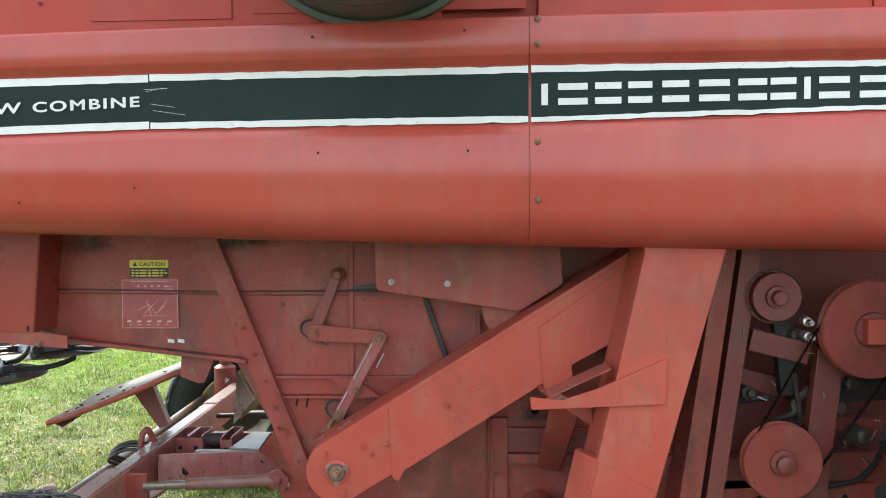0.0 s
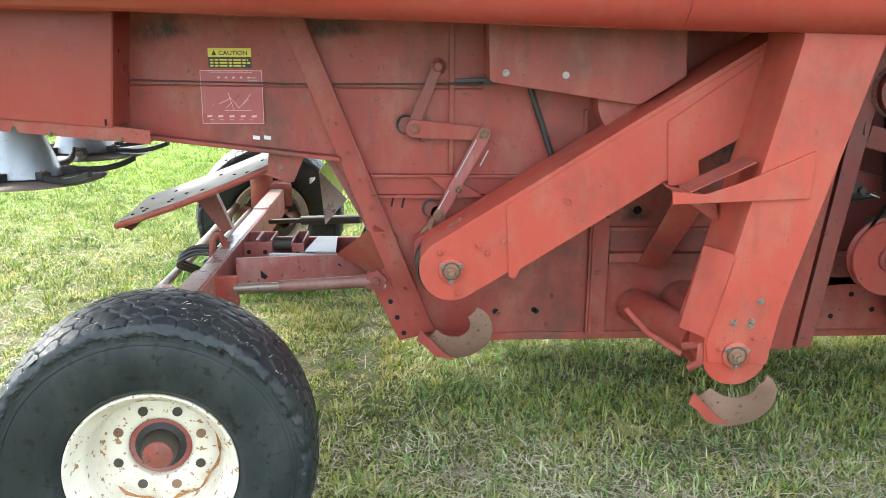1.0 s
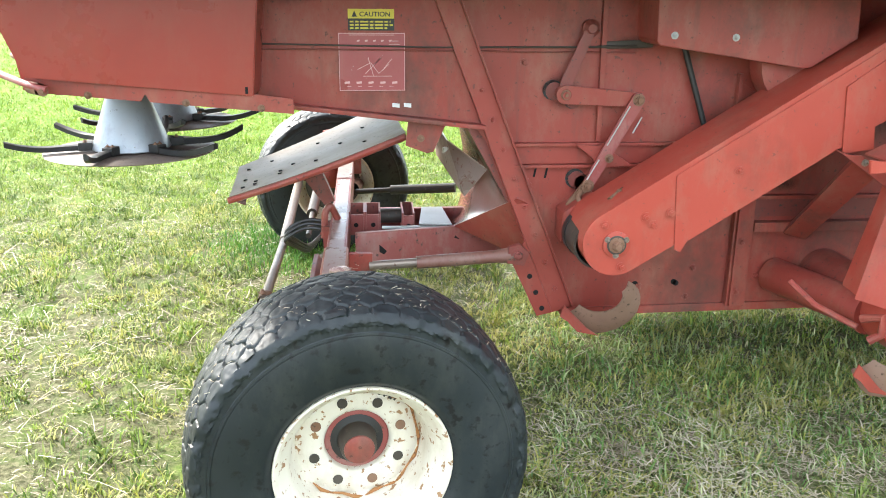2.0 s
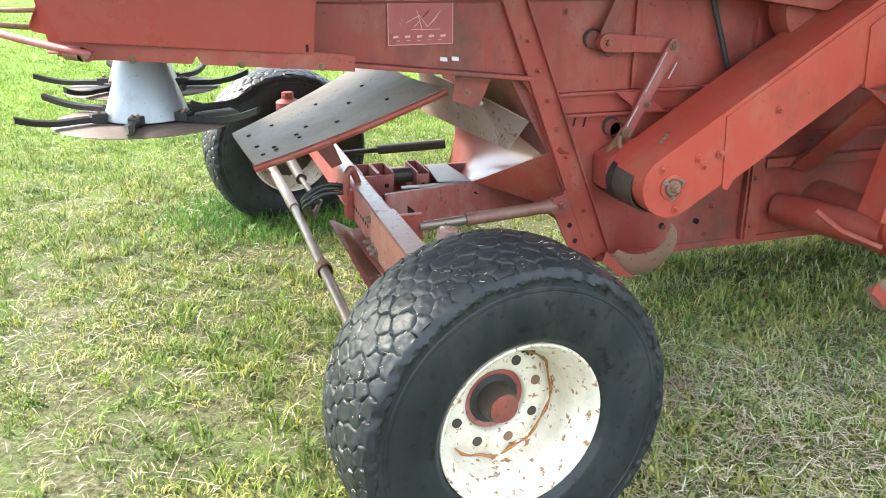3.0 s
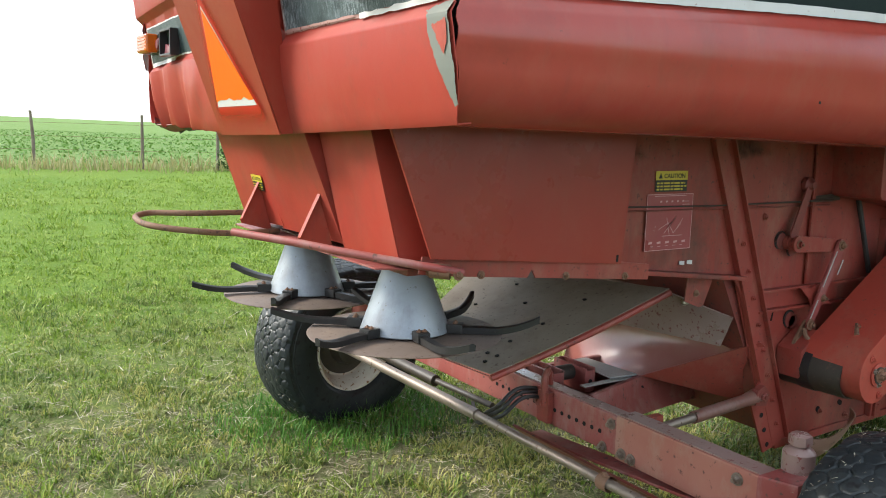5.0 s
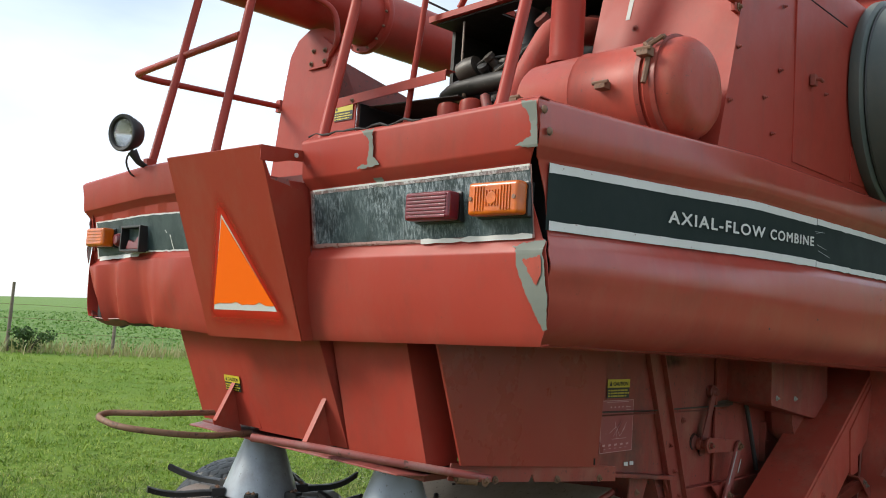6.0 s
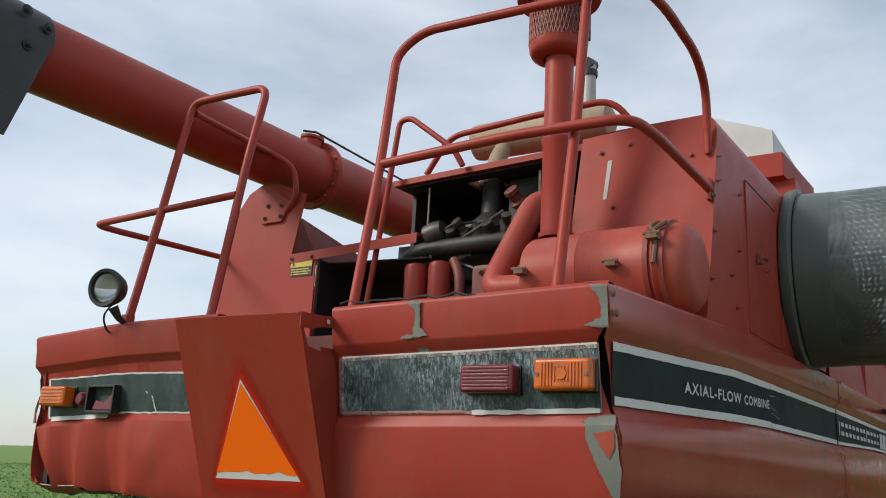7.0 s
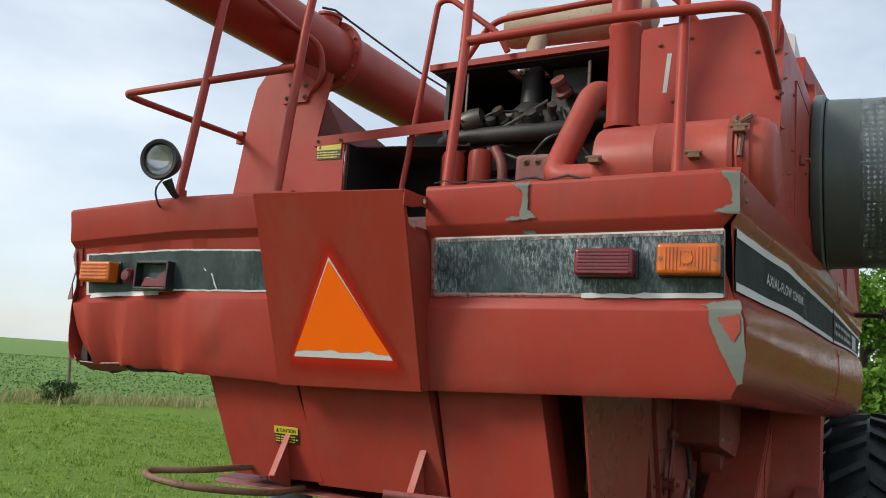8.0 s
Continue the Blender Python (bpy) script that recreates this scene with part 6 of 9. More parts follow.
# ---- drive housings ----
def housing(name, c, r, upper, lower, y, depth, mat, label):
    """A boxed drive housing with a round end at c and its far end between upper and lower."""
    c, up, lo = Vector((c[0], 0, c[1])), Vector((upper[0], 0, upper[1])), Vector((lower[0], 0, lower[1]))
    d = ((up + lo) / 2 - c).normalized()
    n = Vector((-d.z, 0, d.x))
    a0 = math.atan2(n.z, n.x)
    pts = [up]
    for k in range(17):
        a = a0 + math.pi * k / 16
        pts.append(c + Vector((math.cos(a) * r, 0, math.sin(a) * r)))
    pts.append(lo)
    bm = bmx()
    prism(bm, [(p.x, y, p.z) for p in pts], (0, depth, 0))
    return part(name, bm, mat, combine, label, bevel=0.004)


def shaft_end(arm, c):
    """Greasy bearing ring with a hollow shaft end and three small bolts on the end of a housing."""
    c = Vector(c)
    bm = bmx()
    lathe(bm, [(0, 0.036), (0.004, 0.036), (0.005, 0.024), (0.005, 0)], c, (0, -1, 0), 24)
    part("bearing_ring", bm, GREASE_SHADE, arm, "greasy bearing ring")
    bm = bmx()
    hexbolt(bm, c + Vector((0, -0.004, 0)), (0, -1, 0), 0.020, 0.022)
    part("shaft_end", bm, RUST, arm)
    for k in range(3):
        a = 2 * math.pi * k / 3 + 0.5
        bm = bmx()
        hexbolt(bm, c + Vector((0.040 * math.cos(a), 0, 0.040 * math.sin(a))), (0, -1, 0), 0.008)
        part("bolt", bm, STEEL, arm)


arm1 = housing("drive_housing", (-0.555, 0.73), 0.124, (0.66, 1.64), (0.74, 1.385), 3.28, 0.27, RED_BRIGHT, "long red boxed drive housing with a round end")
bm = bmx()
plate(bm, [(-0.35, 0.985), (0.63, 1.60), (0.63, 1.36), (0.25, 1.08), (-0.29, 0.735), (-0.31, 0.695), (-0.335, 0.705)], 3.274, 0.005)
part("cover_plate", bm, RED_BRIGHT, arm1, bevel=0.002)
bm = bmx()
plate(bm, [(0.238, 1.300), (0.600, 1.560), (0.620, 1.300), (0.363, 1.157), (0.373, 1.077), (0.256, 1.060)], 3.266, 0.007)
part("end_plate", bm, RED_BRIGHT, arm1, bevel=0.0015)
bm = bmx()
lathe(bm, [(0, 0.050), (0.006, 0.050), (0.008, 0.046), (0.008, 0)], (-0.555, 3.279, 0.728), (0, -1, 0), 24)
part("flange_ring", bm, RED_BRIGHT, arm1)
shaft_end(arm1, (-0.555, 3.272, 0.728))
for x, z in ((-0.45, 0.83), (-0.42, 0.80), (-0.36, 0.845), (-0.60, 0.80), (-0.53, 0.64), (-0.12, 1.0)):
    bm = bmx()
    hexbolt(bm, (x, 3.279 if x < -0.38 else 3.273, z), (0, -1, 0), 0.012)
    part("bolt", bm, RED_BRIGHT, arm1)
bm = bmx()
lathe(bm, [(0, 0.018), (0.02, 0.018), (0.022, 0.01), (0.05, 0.01)], (-0.50, 3.40, 0.86), (-0.4, 0, 0.9), 10)
tube(bm, [(-0.56, 3.38, 0.87), (-0.50, 3.42, 0.90), (-0.44, 3.38, 0.905)], 0.012, 8)
part("latch", bm, RUST, arm1)
# Tube and black ring are coloured for the shade inside its open mouth.
bm = bmx()
lathe(bm, [(0, 0.098), (0.30, 0.098), (0.30, 0.090), (0.02, 0.090), (0.02, 0)], (-0.60, 3.66, 0.705), (0.02, -1, 0), 32)
part("auger_tube", bm, GREASE_SHADE, combine, "open auger tube, dark outside for its shaded inside")
bm = bmx()
lathe(bm, [(0.10, 0.102), (0.16, 0.102), (0.16, 0.098)], (-0.60, 3.66, 0.705), (0.02, -1, 0), 32)
part("tube_mouth_shade", bm, BLACK_RUBBER, combine, "black ring standing for the dark mouth of the auger tube")
bm = bmx()
prism(bm, [(-0.70, 3.655, 0.66), (-0.70, 3.655, 0.78), (-0.58, 3.655, 0.86), (-0.52, 3.655, 0.80)], (0, -0.12, 0))
part("tube_bracket", bm, RED_DULL, combine, bevel=0.006)


def flight(c, y, r0, r1, a0, a1, twist, mat, label):
    """A worn piece of auger flighting: a curved, twisted blade."""
    rows = []
    for k in range(15):
        f = k / 14
        a = radians(a0 + (a1 - a0) * f)
        w = (r1 - r0) * math.sin(min(1.0, f * 1.5 + 0.25) * math.pi / 2) * (1 if f < 0.8 else 1 - (f - 0.8) * 2.2)
        yy = y + twist * f
        rows.append([(c[0] + math.cos(a) * (r0 + w * j / 4), yy + 0.05 * (j / 4) ** 2, c[1] + math.sin(a) * (r0 + w * j / 4)) for j in range(5)])
    bm = bmx()
    sheet(bm, rows, 0.005)
    return part("auger_flight", bm, mat, combine, label)


flight((-0.555, 0.455), 3.40, 0.085, 0.20, 30, -125, 0.16, FLIGHT, "worn brown curved auger flight with a red tip")
flight((0.50, 0.335), 3.02, 0.07, 0.215, 20, -130, 0.16, FLIGHT, "worn brown curved auger flight with a red tip")
for c, y, mat in (((-0.555, 0.455), 3.545, RED_DULL), ((0.50, 0.335), 3.165, RED_BRIGHT)):
    bm = bmx()
    pts = [(c[0] - 0.118, c[1] - 0.062), (c[0] - 0.135, c[1] - 0.110), (c[0] - 0.100, c[1] - 0.135), (c[0] - 0.060, c[1] - 0.180), (c[0] + 0.030, c[1] - 0.200), (c[0] - 0.02, c[1] - 0.165)]
    plate(bm, pts, y - 0.012, 0.006)
    part("flight_tip", bm, mat, combine, "bright red flight tip", bevel=0.001)

arm2_pts = [(0.58, 1.70), (0.585, 1.60), (0.425, 0.875), (0.345, 0.56)] + [(0.46 + 0.122 * math.cos(radians(a)), 0.50 + 0.122 * math.sin(radians(a))) for a in range(165, 371, 15)] + [(0.605, 0.64), (0.865, 1.60), (0.89, 1.70)]
bm = bmx()
plate(bm, arm2_pts, 2.985, 0.30)
arm2 = part("drive_housing", bm, RED_BRIGHT, combine, "upright red boxed drive housing with a round foot", bevel=0.006)
bm = bmx()
prism(bm, [(0.425, 2.986, 0.87), (0.345, 2.986, 0.56), (0.285, 3.10, 0.56), (0.36, 3.12, 0.87)], (0.02, 0.02, 0))
part("side_cheek", bm, RED_BRIGHT, arm2, bevel=0.003)
bm = bmx()
plate(bm, [(0.430, 0.865), (0.348, 0.545), (0.36, 0.47), (0.575, 0.46), (0.60, 0.63), (0.628, 0.755)], 2.978, 0.006)
part("foot_cover", bm, RED_BRIGHT, arm2, bevel=0.002)
bm = bmx()
lathe(bm, [(0, 0.050), (0.006, 0.050), (0.008, 0.046), (0.008, 0)], (0.46, 2.977, 0.498), (0, -1, 0), 24)
part("flange_ring", bm, RED_BRIGHT, arm2)
shaft_end(arm2, (0.46, 2.970, 0.498))
for x, z in ((0.53, 0.70), (0.44, 0.62), (0.50, 0.61), (0.40, 0.52), (0.52, 0.56), (0.505, 0.625)):
    bm = bmx()
    hexbolt(bm, (x, 2.977, z), (0, -1, 0), 0.0085)
    part("bolt", bm, STEEL if z > 0.6 else RED_BRIGHT, arm2)
bm = bmx()
plate(bm, [(0.19, 1.05), (0.185, 1.095), (0.30, 1.085), (0.42, 1.125), (0.665, 1.235), (0.660, 1.072)], 2.972, 0.014)
part("stop_bracket", bm, RED_BRIGHT, arm2, bevel=0.003)
bm = bmx()
prism(bm, [(0.233, 3.22, 1.067), (0.305, 3.22, 1.061), (0.430, 3.22, 0.995), (0.441, 3.22, 0.945), (0.418, 3.22, 0.941)], (0, 0.008, 0))
prism(bm, [(0.233, 3.228, 1.067), (0.430, 3.228, 0.995), (0.430, 3.34, 1.005), (0.233, 3.34, 1.077)], (0, 0, 0.006))
part("angle_plate", bm, RED_DULL, arm2, bevel=0.0015)
bm = bmx()
prism(bm, [(0.25, 2.99, 1.085), (0.47, 2.99, 1.190), (0.47, 3.12, 1.190), (0.25, 3.12, 1.085)], (0, 0, 0.006))
part("stop_flange", bm, RED_DULL, arm2, bevel=0.0015)
for x, z in ((0.318, 1.036), (0.358, 1.013)):
    bm = bmx()
    hexbolt(bm, (x, 3.219, z), (0, -1, 0), 0.009)
    part("bolt", bm, STEEL, arm2)
bm = bmx()
prism(bm, [(0.285, 3.235, 1.040), (0.395, 3.235, 0.995), (0.350, 3.61, 0.63), (0.255, 3.61, 0.66)], (0.01, 0.035, 0))
part("brace", bm, RED_DULL, combine, "slanting red brace", bevel=0.004)
bm = bmx()
lathe(bm, [(0, 0.105), (0.62, 0.105), (0.62, 0.098), (0.02, 0.098), (0.02, 0)], (0.47, 3.66, 0.47), (0, -1, 0.0), 32)
part("auger_tube", bm, RED_DULL, combine, "red auger tube running out from the wall")
bm = bmx()
lathe(bm, [(0, 0.0), (0, 0.072), (0.50, 0.072), (0.505, 0.082), (0.52, 0.082), (0.52, 0)], (0.25, 3.65, 0.465), (0.27, -0.96, 0.03), 28)
part("side_tube", bm, RED_DULL, combine, "short red tube beside the drive housing", smooth=40)
bm = bmx()
tube(bm, [(0.13, 3.28, 0.57), (0.20, 3.20, 0.50), (0.30, 3.08, 0.46)], 0.012, 8)
tube(bm, [(0.30, 3.06, 0.50), (0.335, 2.99, 0.53), (0.33, 2.98, 0.47), (0.30, 3.0, 0.44)], 0.016, 8)
part("latch", bm, RED_DULL, combine, "red latch rod and hook")
# Dark red box that stands for the shaded gap above the housing.
bm = bmx()
plate(bm, [(0.36, 1.64), (0.36, 1.72), (0.60, 1.72), (0.59, 1.62)], 3.30, 0.3)
part("shadow_box", bm, RED_GRIME_SHADE, combine)

# leaning back plate, pulleys, belts
bm = bmx()
plate(bm, [(0.90, 0.34), (0.965, 0.34), (1.16, 1.70), (1.08, 1.70)], 3.45, 0.41)
part("leaning_plate", bm, RED_GRIME_SHADE, combine, "leaning dark red plate beside the belts", bevel=0.004)
bm = bmx()
plate(bm, [(0.78, 0.345), (0.87, 0.345), (1.05, 1.70), (0.98, 1.70)], 3.42, 0.2)
part("leaning_plate", bm, RED_DULL, combine, bevel=0.004)


def pulley(x, z, r, y, mat, label, hub=0.03):
    bm = bmx()
    lathe(bm, [(0, 0), (0, r * 0.97), (-0.006, r), (-0.014, r), (-0.03, r * 0.86), (-0.046, r), (-0.054, r), (-0.06, r * 0.97), (-0.06, 0)], (x, y, z), (0, -1, 0), 40)
    p = part("pulley", bm, mat, combine, label)
    bm = bmx()
    lathe(bm, [(0, hub * 1.6), (0.012, hub * 1.5), (0.014, hub), (0.04, hub), (0.045, hub * 0.8), (0.045, 0)], (x, y, z), (0, -1, 0), 18)
    part("hub", bm, RED_GRIME_SHADE, p)
    return p


P1 = pulley(1.19, 1.405, 0.098, 3.40, RED_GRIME_SHADE, "small red belt pulley")
P2 = pulley(1.545, 1.28, 0.195, 3.36, RED_DULL, "large red belt pulley", 0.045)
pulley(1.215, 0.745, 0.158, 3.38, RED_DULL, "red belt pulley with offset hub", 0.035)
bm = bmx()
lathe(bm, [(0, 0.106), (-0.03, 0.112), (-0.06, 0.106)], (1.19, 3.42, 1.405), (0, -1, 0), 40)
part("bright_rim", bm, ZINC, P1)
bm = bmx()
box(bm, (1.50, 3.30, 1.23), (1.60, 3.352, 1.33))
part("hub_plate", bm, RED_BRIGHT, P2, bevel=0.008)


def belt(a, ra, b, rb, y, wid=0.018):
    a, b = Vector((a[0], 0, a[1])), Vector((b[0], 0, b[1]))
    d = (b - a).normalized()
    n = Vector((-d.z, 0, d.x))
    path = [a + n * ra, b + n * rb]
    a0 = math.atan2(n.z, n.x)
    path += [b + Vector((math.cos(a0 - math.pi * k / 10) * rb, 0, math.sin(a0 - math.pi * k / 10) * rb)) for k in range(1, 10)]
    path += [b - n * rb, a - n * ra]
    path += [a + Vector((math.cos(a0 + math.pi - math.pi * k / 10) * ra, 0, math.sin(a0 + math.pi - math.pi * k / 10) * ra)) for k in range(1, 10)]
    bm = bmx()
    ring = []
    for p in path:
        ring.append([bm.verts.new((p.x, y + q, p.z)) for q in (-wid, wid)])
    made = []
    for i in range(len(ring)):
        j = (i + 1) % len(ring)
        made.append(bm.faces.new((ring[i][0], ring[i][1], ring[j][1], ring[j][0])))
    bmesh.ops.solidify(bm, geom=made, thickness=0.012)
    return part("drive_belt", bm, BLACK_RUBBER, combine, "black rubber drive belt")


belt((1.215, 0.745), 0.140, (1.545, 1.28), 0.172, 3.40, 0.012)
for k, (x0, z0, x1, z1, y, t, mt) in enumerate(((1.36, 0.45, 1.44, 1.18, 3.48, 0.055, RED_GRIME_SHADE), (1.0, 0.62, 1.75, 0.66, 3.62, 0.07, RED_GRIME_SHADE), (1.12, 1.22, 1.36, 1.16, 3.50, 0.045, RED_GRIME_SHADE), (1.05, 1.05, 1.42, 0.95, 3.7, 0.04, RED_GRIME_SHADE),
                                        (1.40, 0.98, 1.90, 1.02, 3.58, 0.05, DARK), (1.44, 0.85, 1.8, 0.84, 3.60, 0.03, RED_GRIME_SHADE), (1.26, 1.32, 1.30, 0.98, 3.55, 0.035, DARK))):
    d = Vector((x1 - x0, 0, z1 - z0)).normalized()
    n = Vector((-d.z, 0, d.x)) * t
    bm = bmx()
    prism(bm, [Vector((x0, y, z0)) - n, Vector((x1, y, z1)) - n, Vector((x1, y, z1)) + n, Vector((x0, y, z0)) + n], (0, 0.06, 0))
    part("strut", bm, mt, combine, bevel=0.006)
bm = bmx()
box(bm, (0.96, 3.62, 0.36), (2.3, 3.66, 0.60))
part("lower_frame_plate", bm, RED_DULL, combine, "red lower frame plate with holes", bevel=0.004)
for x, z in ((1.0, 0.44), (1.12, 0.42), (1.30, 0.45), (1.45, 0.46), (1.7, 0.45), (1.56, 0.53), (1.2, 0.52)):
    bm = bmx()
    lathe(bm, [(0, 0.012), (0.002, 0.012), (0.002, 0)], (x, 3.6195, z), (0, -1, 0), 10)
    part("bolt_hole", bm, HOLE, combine)
rng = random.Random(17)
for k in range(16):
    # short rods added at random for the bright specks among the belts
    x, z = rng.uniform(1.02, 1.66), rng.uniform(0.62, 1.30)
    bm = bmx()
    a = rng.uniform(0, 3.14)
    d = Vector((math.cos(a), 0.2, math.sin(a))) * rng.uniform(0.008, 0.026)
    c = Vector((x, 3.44 + rng.uniform(0, 0.05), z))
    tube(bm, [c - d, c + d], 0.0035, 5)
    part("bright_speck_rod", bm, ZINC if k % 2 else STEEL, combine)
bm = bmx()
lathe(bm, [(0, 0.02), (0.05, 0.02), (0.055, 0.012), (0.09, 0.012), (0.09, 0)], (1.33, 3.50, 1.30), (0, -1, 0), 8)
lathe(bm, [(0, 0.02), (0.05, 0.02), (0.055, 0.012), (0.09, 0.012), (0.09, 0)], (1.335, 3.50, 1.24), (0, -1, 0), 8)
part("tension_bolt", bm, ZINC, combine)
for k in range(9):
    # dark hoses and lines in the drive compartment
    x0, z0 = rng.uniform(1.02, 1.45), rng.uniform(0.55, 0.85)
    pts = [(x0, 3.60, z0)]
    for q in range(3):
        pts.append((pts[-1][0] + rng.uniform(-0.05, 0.16), 3.52 + rng.uniform(0, 0.08), pts[-1][2] + rng.uniform(0.02, 0.20)))
    bm = bmx()
    tube(bm, pts, rng.uniform(0.006, 0.016), 7, 0.05)
    part("dark_hose", bm, BLACK_RUBBER if k % 3 else GREASE_SHADE, combine, "dark greasy hose")
for x, z, r in ((1.46, 0.92, 0.06), (1.58, 0.80, 0.05), (1.30, 1.22, 0.045), (1.10, 0.98, 0.04), (1.52, 1.02, 0.035)):
    bm = bmx()
    lathe(bm, [(0, r), (0.02, r * 1.05), (0.04, r * 0.8), (0.10, r * 0.7), (0.11, r * 0.4), (0.13, r * 0.4), (0.13, 0)], (x, 3.62, z), (0.2, -1, 0.15), 18)
    part("bearing_housing", bm, GREASE_SHADE, combine, "greasy bearing housing")

# ---- straw spreader ----
def spreader(cx, cy):
    bm = bmx()
    lathe(bm, [(0, 0.152), (0.004, 0.156), (0.012, 0.154), (0.235, 0.075), (0.25, 0.070), (0.25, 0.055), (0.0, 0.055)], (cx, cy, 0.985), (0, 0, 1), 40, True)
    th = part("straw_spreader", bm, CONE, combine, "silver-grey spreader cone above a disc with rubber bats")
    bm = bmx()
    lathe(bm, [(0, 0.05), (0, 0.335), (0.003, 0.34), (0.006, 0.335), (0.007, 0.05)], (cx, cy, 0.972), (0, 0, 1), 56, True)
    part("disc", bm, DISC_STEEL, th, "thin dirty brown steel disc")
    bm = bmx()
    lathe(bm, [(0, 0.03), (0.16, 0.03), (0.16, 0)], (cx, cy, 1.22), (0, 0, 1), 12)
    part("shaft", bm, RUST, th)
    for k in range(6):
        a = radians(18 + 60 * k + (0 if cy < 4.3 else 26))
        d, n = Vector((math.cos(a), math.sin(a), 0)), Vector((-math.sin(a), math.cos(a), 0))
        c = Vector((cx, cy, 0.98))
        path = [c + d * 0.15 + Vector((0, 0, 0.012)), c + d * 0.24 + Vector((0, 0, 0.016)), c + d * 0.33 + n * 0.01 + Vector((0, 0, 0.014)), c + d * 0.41 + n * 0.035 + Vector((0, 0, 0.030)), c + d * 0.465 + n * 0.060 + Vector((0, 0, 0.052))]
        path = rounded(path, 0.04, 4, False)
        rows = []
        for i, p in enumerate(path):
            hw = 0.024 - 0.009 * (i / (len(path) - 1)) ** 1.5
            rows.append((p + n * hw * 0.7 + Vector((0, 0, -0.008)), p + n * hw * 0.75 + Vector((0, 0, 0.011)), p + Vector((0, 0, 0.016)), p - n * hw * 0.7 + Vector((0, 0, 0.013)), p - n * hw * 0.6 + Vector((0, 0, -0.010))))
        bm = bmx()
        g = [[bm.verts.new(q) for q in r] for r in rows]
        for r0, r1 in zip(g, g[1:]):
            for j in range(5):
                bm.faces.new((r0[j], r0[(j + 1) % 5], r1[(j + 1) % 5], r1[j]))
        bm.faces.new(g[0])
        bm.faces.new(g[-1][::-1])
        part("rubber_bat", bm, BLACK_RUBBER, th, "curved black rubber bat", smooth=60)
        bm = bmx()
        prism(bm, [c + d * 0.150 + n * 0.026 + Vector((0, 0, 0.004)), c + d * 0.150 - n * 0.026 + Vector((0, 0, 0.004)), c + d * 0.205 - n * 0.022 + Vector((0, 0, 0.004)), c + d * 0.205 + n * 0.022 + Vector((0, 0, 0.004))], (0, 0, 0.034))
        part("bat_clamp", bm, DARK, th, bevel=0.005)
        for q in (-0.010, 0.010):
            bm = bmx()
            hexbolt(bm, c + d * 0.178 + n * q + Vector((0, 0, 0.038)), (0, 0, 1), 0.006, 0.006)
            part("bolt", bm, RUST, th)
    return th


spreader(-2.425, 3.925)
spreader(-2.455, 4.70)
bm = bmx()
box(bm, (-2.60, 3.62, 1.235), (-2.30, 4.95, 1.26))
part("spreader_beam", bm, RED_GRIME_SHADE, combine, "dark red beam carrying the spreaders", bevel=0.006)

# guard bars and their brackets
bm = bmx()
prism(bm, [(-2.62, 3.58, 1.262), (-2.62, 4.92, 1.252), (-2.70, 4.88, 1.250), (-2.70, 3.64, 1.260)], (0, 0, 0.006))
part("guard_shelf", bm, RED_MAROON, combine, "red angle shelf below the straw box", bevel=0.002)
for y in (3.996, 4.548):
    bm = bmx()
    prism(bm, [(-2.722, y, 1.465), (-2.668, y, 1.268), (-2.788, y + 0.004, 1.300), (-2.794, y + 0.004, 1.316)], (0, 0.006, 0))
    prism(bm, [(-2.722, y, 1.465), (-2.794, y + 0.004, 1.316), (-2.794, y - 0.016, 1.316), (-2.722, y - 0.020, 1.465)], (0, 0, 0.004))
    b = part("gusset_bracket", bm, RED_BRIGHT, combine, "triangular red gusset bracket", bevel=0.001)
    bm = bmx()
    lathe(bm, [(0, 0.009), (0.002, 0.009), (0.002, 0)], (-2.74, y + 0.0055, 1.315), (0, -1, 0), 10)
    part("bolt_hole", bm, HOLE, b)
bm = bmx()
tube(bm, [(-2.545, 3.40, 1.280), (-2.60, 3.42, 1.290), (-2.80, 3.62, 1.320), (-2.90, 3.75, 1.338), (-3.03, 3.95, 1.352)], 0.0125, 12, 0.08)
gb = part("guard_bar", bm, RED_MAROON, combine, "bent red guard tube with worn bright end")
bm = bmx()
tube(bm, [(-2.64, 4.72, 1.32), (-2.93, 4.74, 1.322), (-3.06, 4.86, 1.318), (-3.13, 4.80, 1.312), (-3.14, 4.62, 1.30), (-3.02, 4.50, 1.288), (-2.86, 4.47, 1.272), (-2.66, 4.50, 1.27)], 0.0115, 12, 0.10)
part("guard_bar", bm, RUST, combine, "looped guard tube with worn paint")
bm = bmx()
lathe(bm, [(0, 0.022), (0.06, 0.022), (0.06, 0)], (-2.575, 3.42, 1.28), (-0.75, 0.65, 0.05), 12)
hexbolt(bm, (-2.56, 3.402, 1.276), (0, -1, 0), 0.012)
part("clamp", bm, RUST, gb)

# ---- straw chute ----
A, B, C, D = Vector((-2.048, 3.924, 0.769)), Vector((-2.092, 4.55, 0.768)), Vector((-1.305, 3.742, 1.069)), Vector((-1.33, 4.95, 1.04))
rows = []
for i in range(15):
    f = i / 14
    row = []
    for j in range(13):
        g = j / 12
        p = A.lerp(C, f).lerp(B.lerp(D, f), g)
        p.z -= 0.012 * math.sin(f * math.pi) + 0.02 * math.sin(g * math.pi) * (0.3 + f)
        row.append(p)
    rows.append(row)
bm = bmx()
sheet(bm, rows, 0.003)
chute = part("straw_chute", bm, CHUTE, combine, "worn tan-grey sheet straw chute with bolt holes", smooth=60)
bm = bmx()
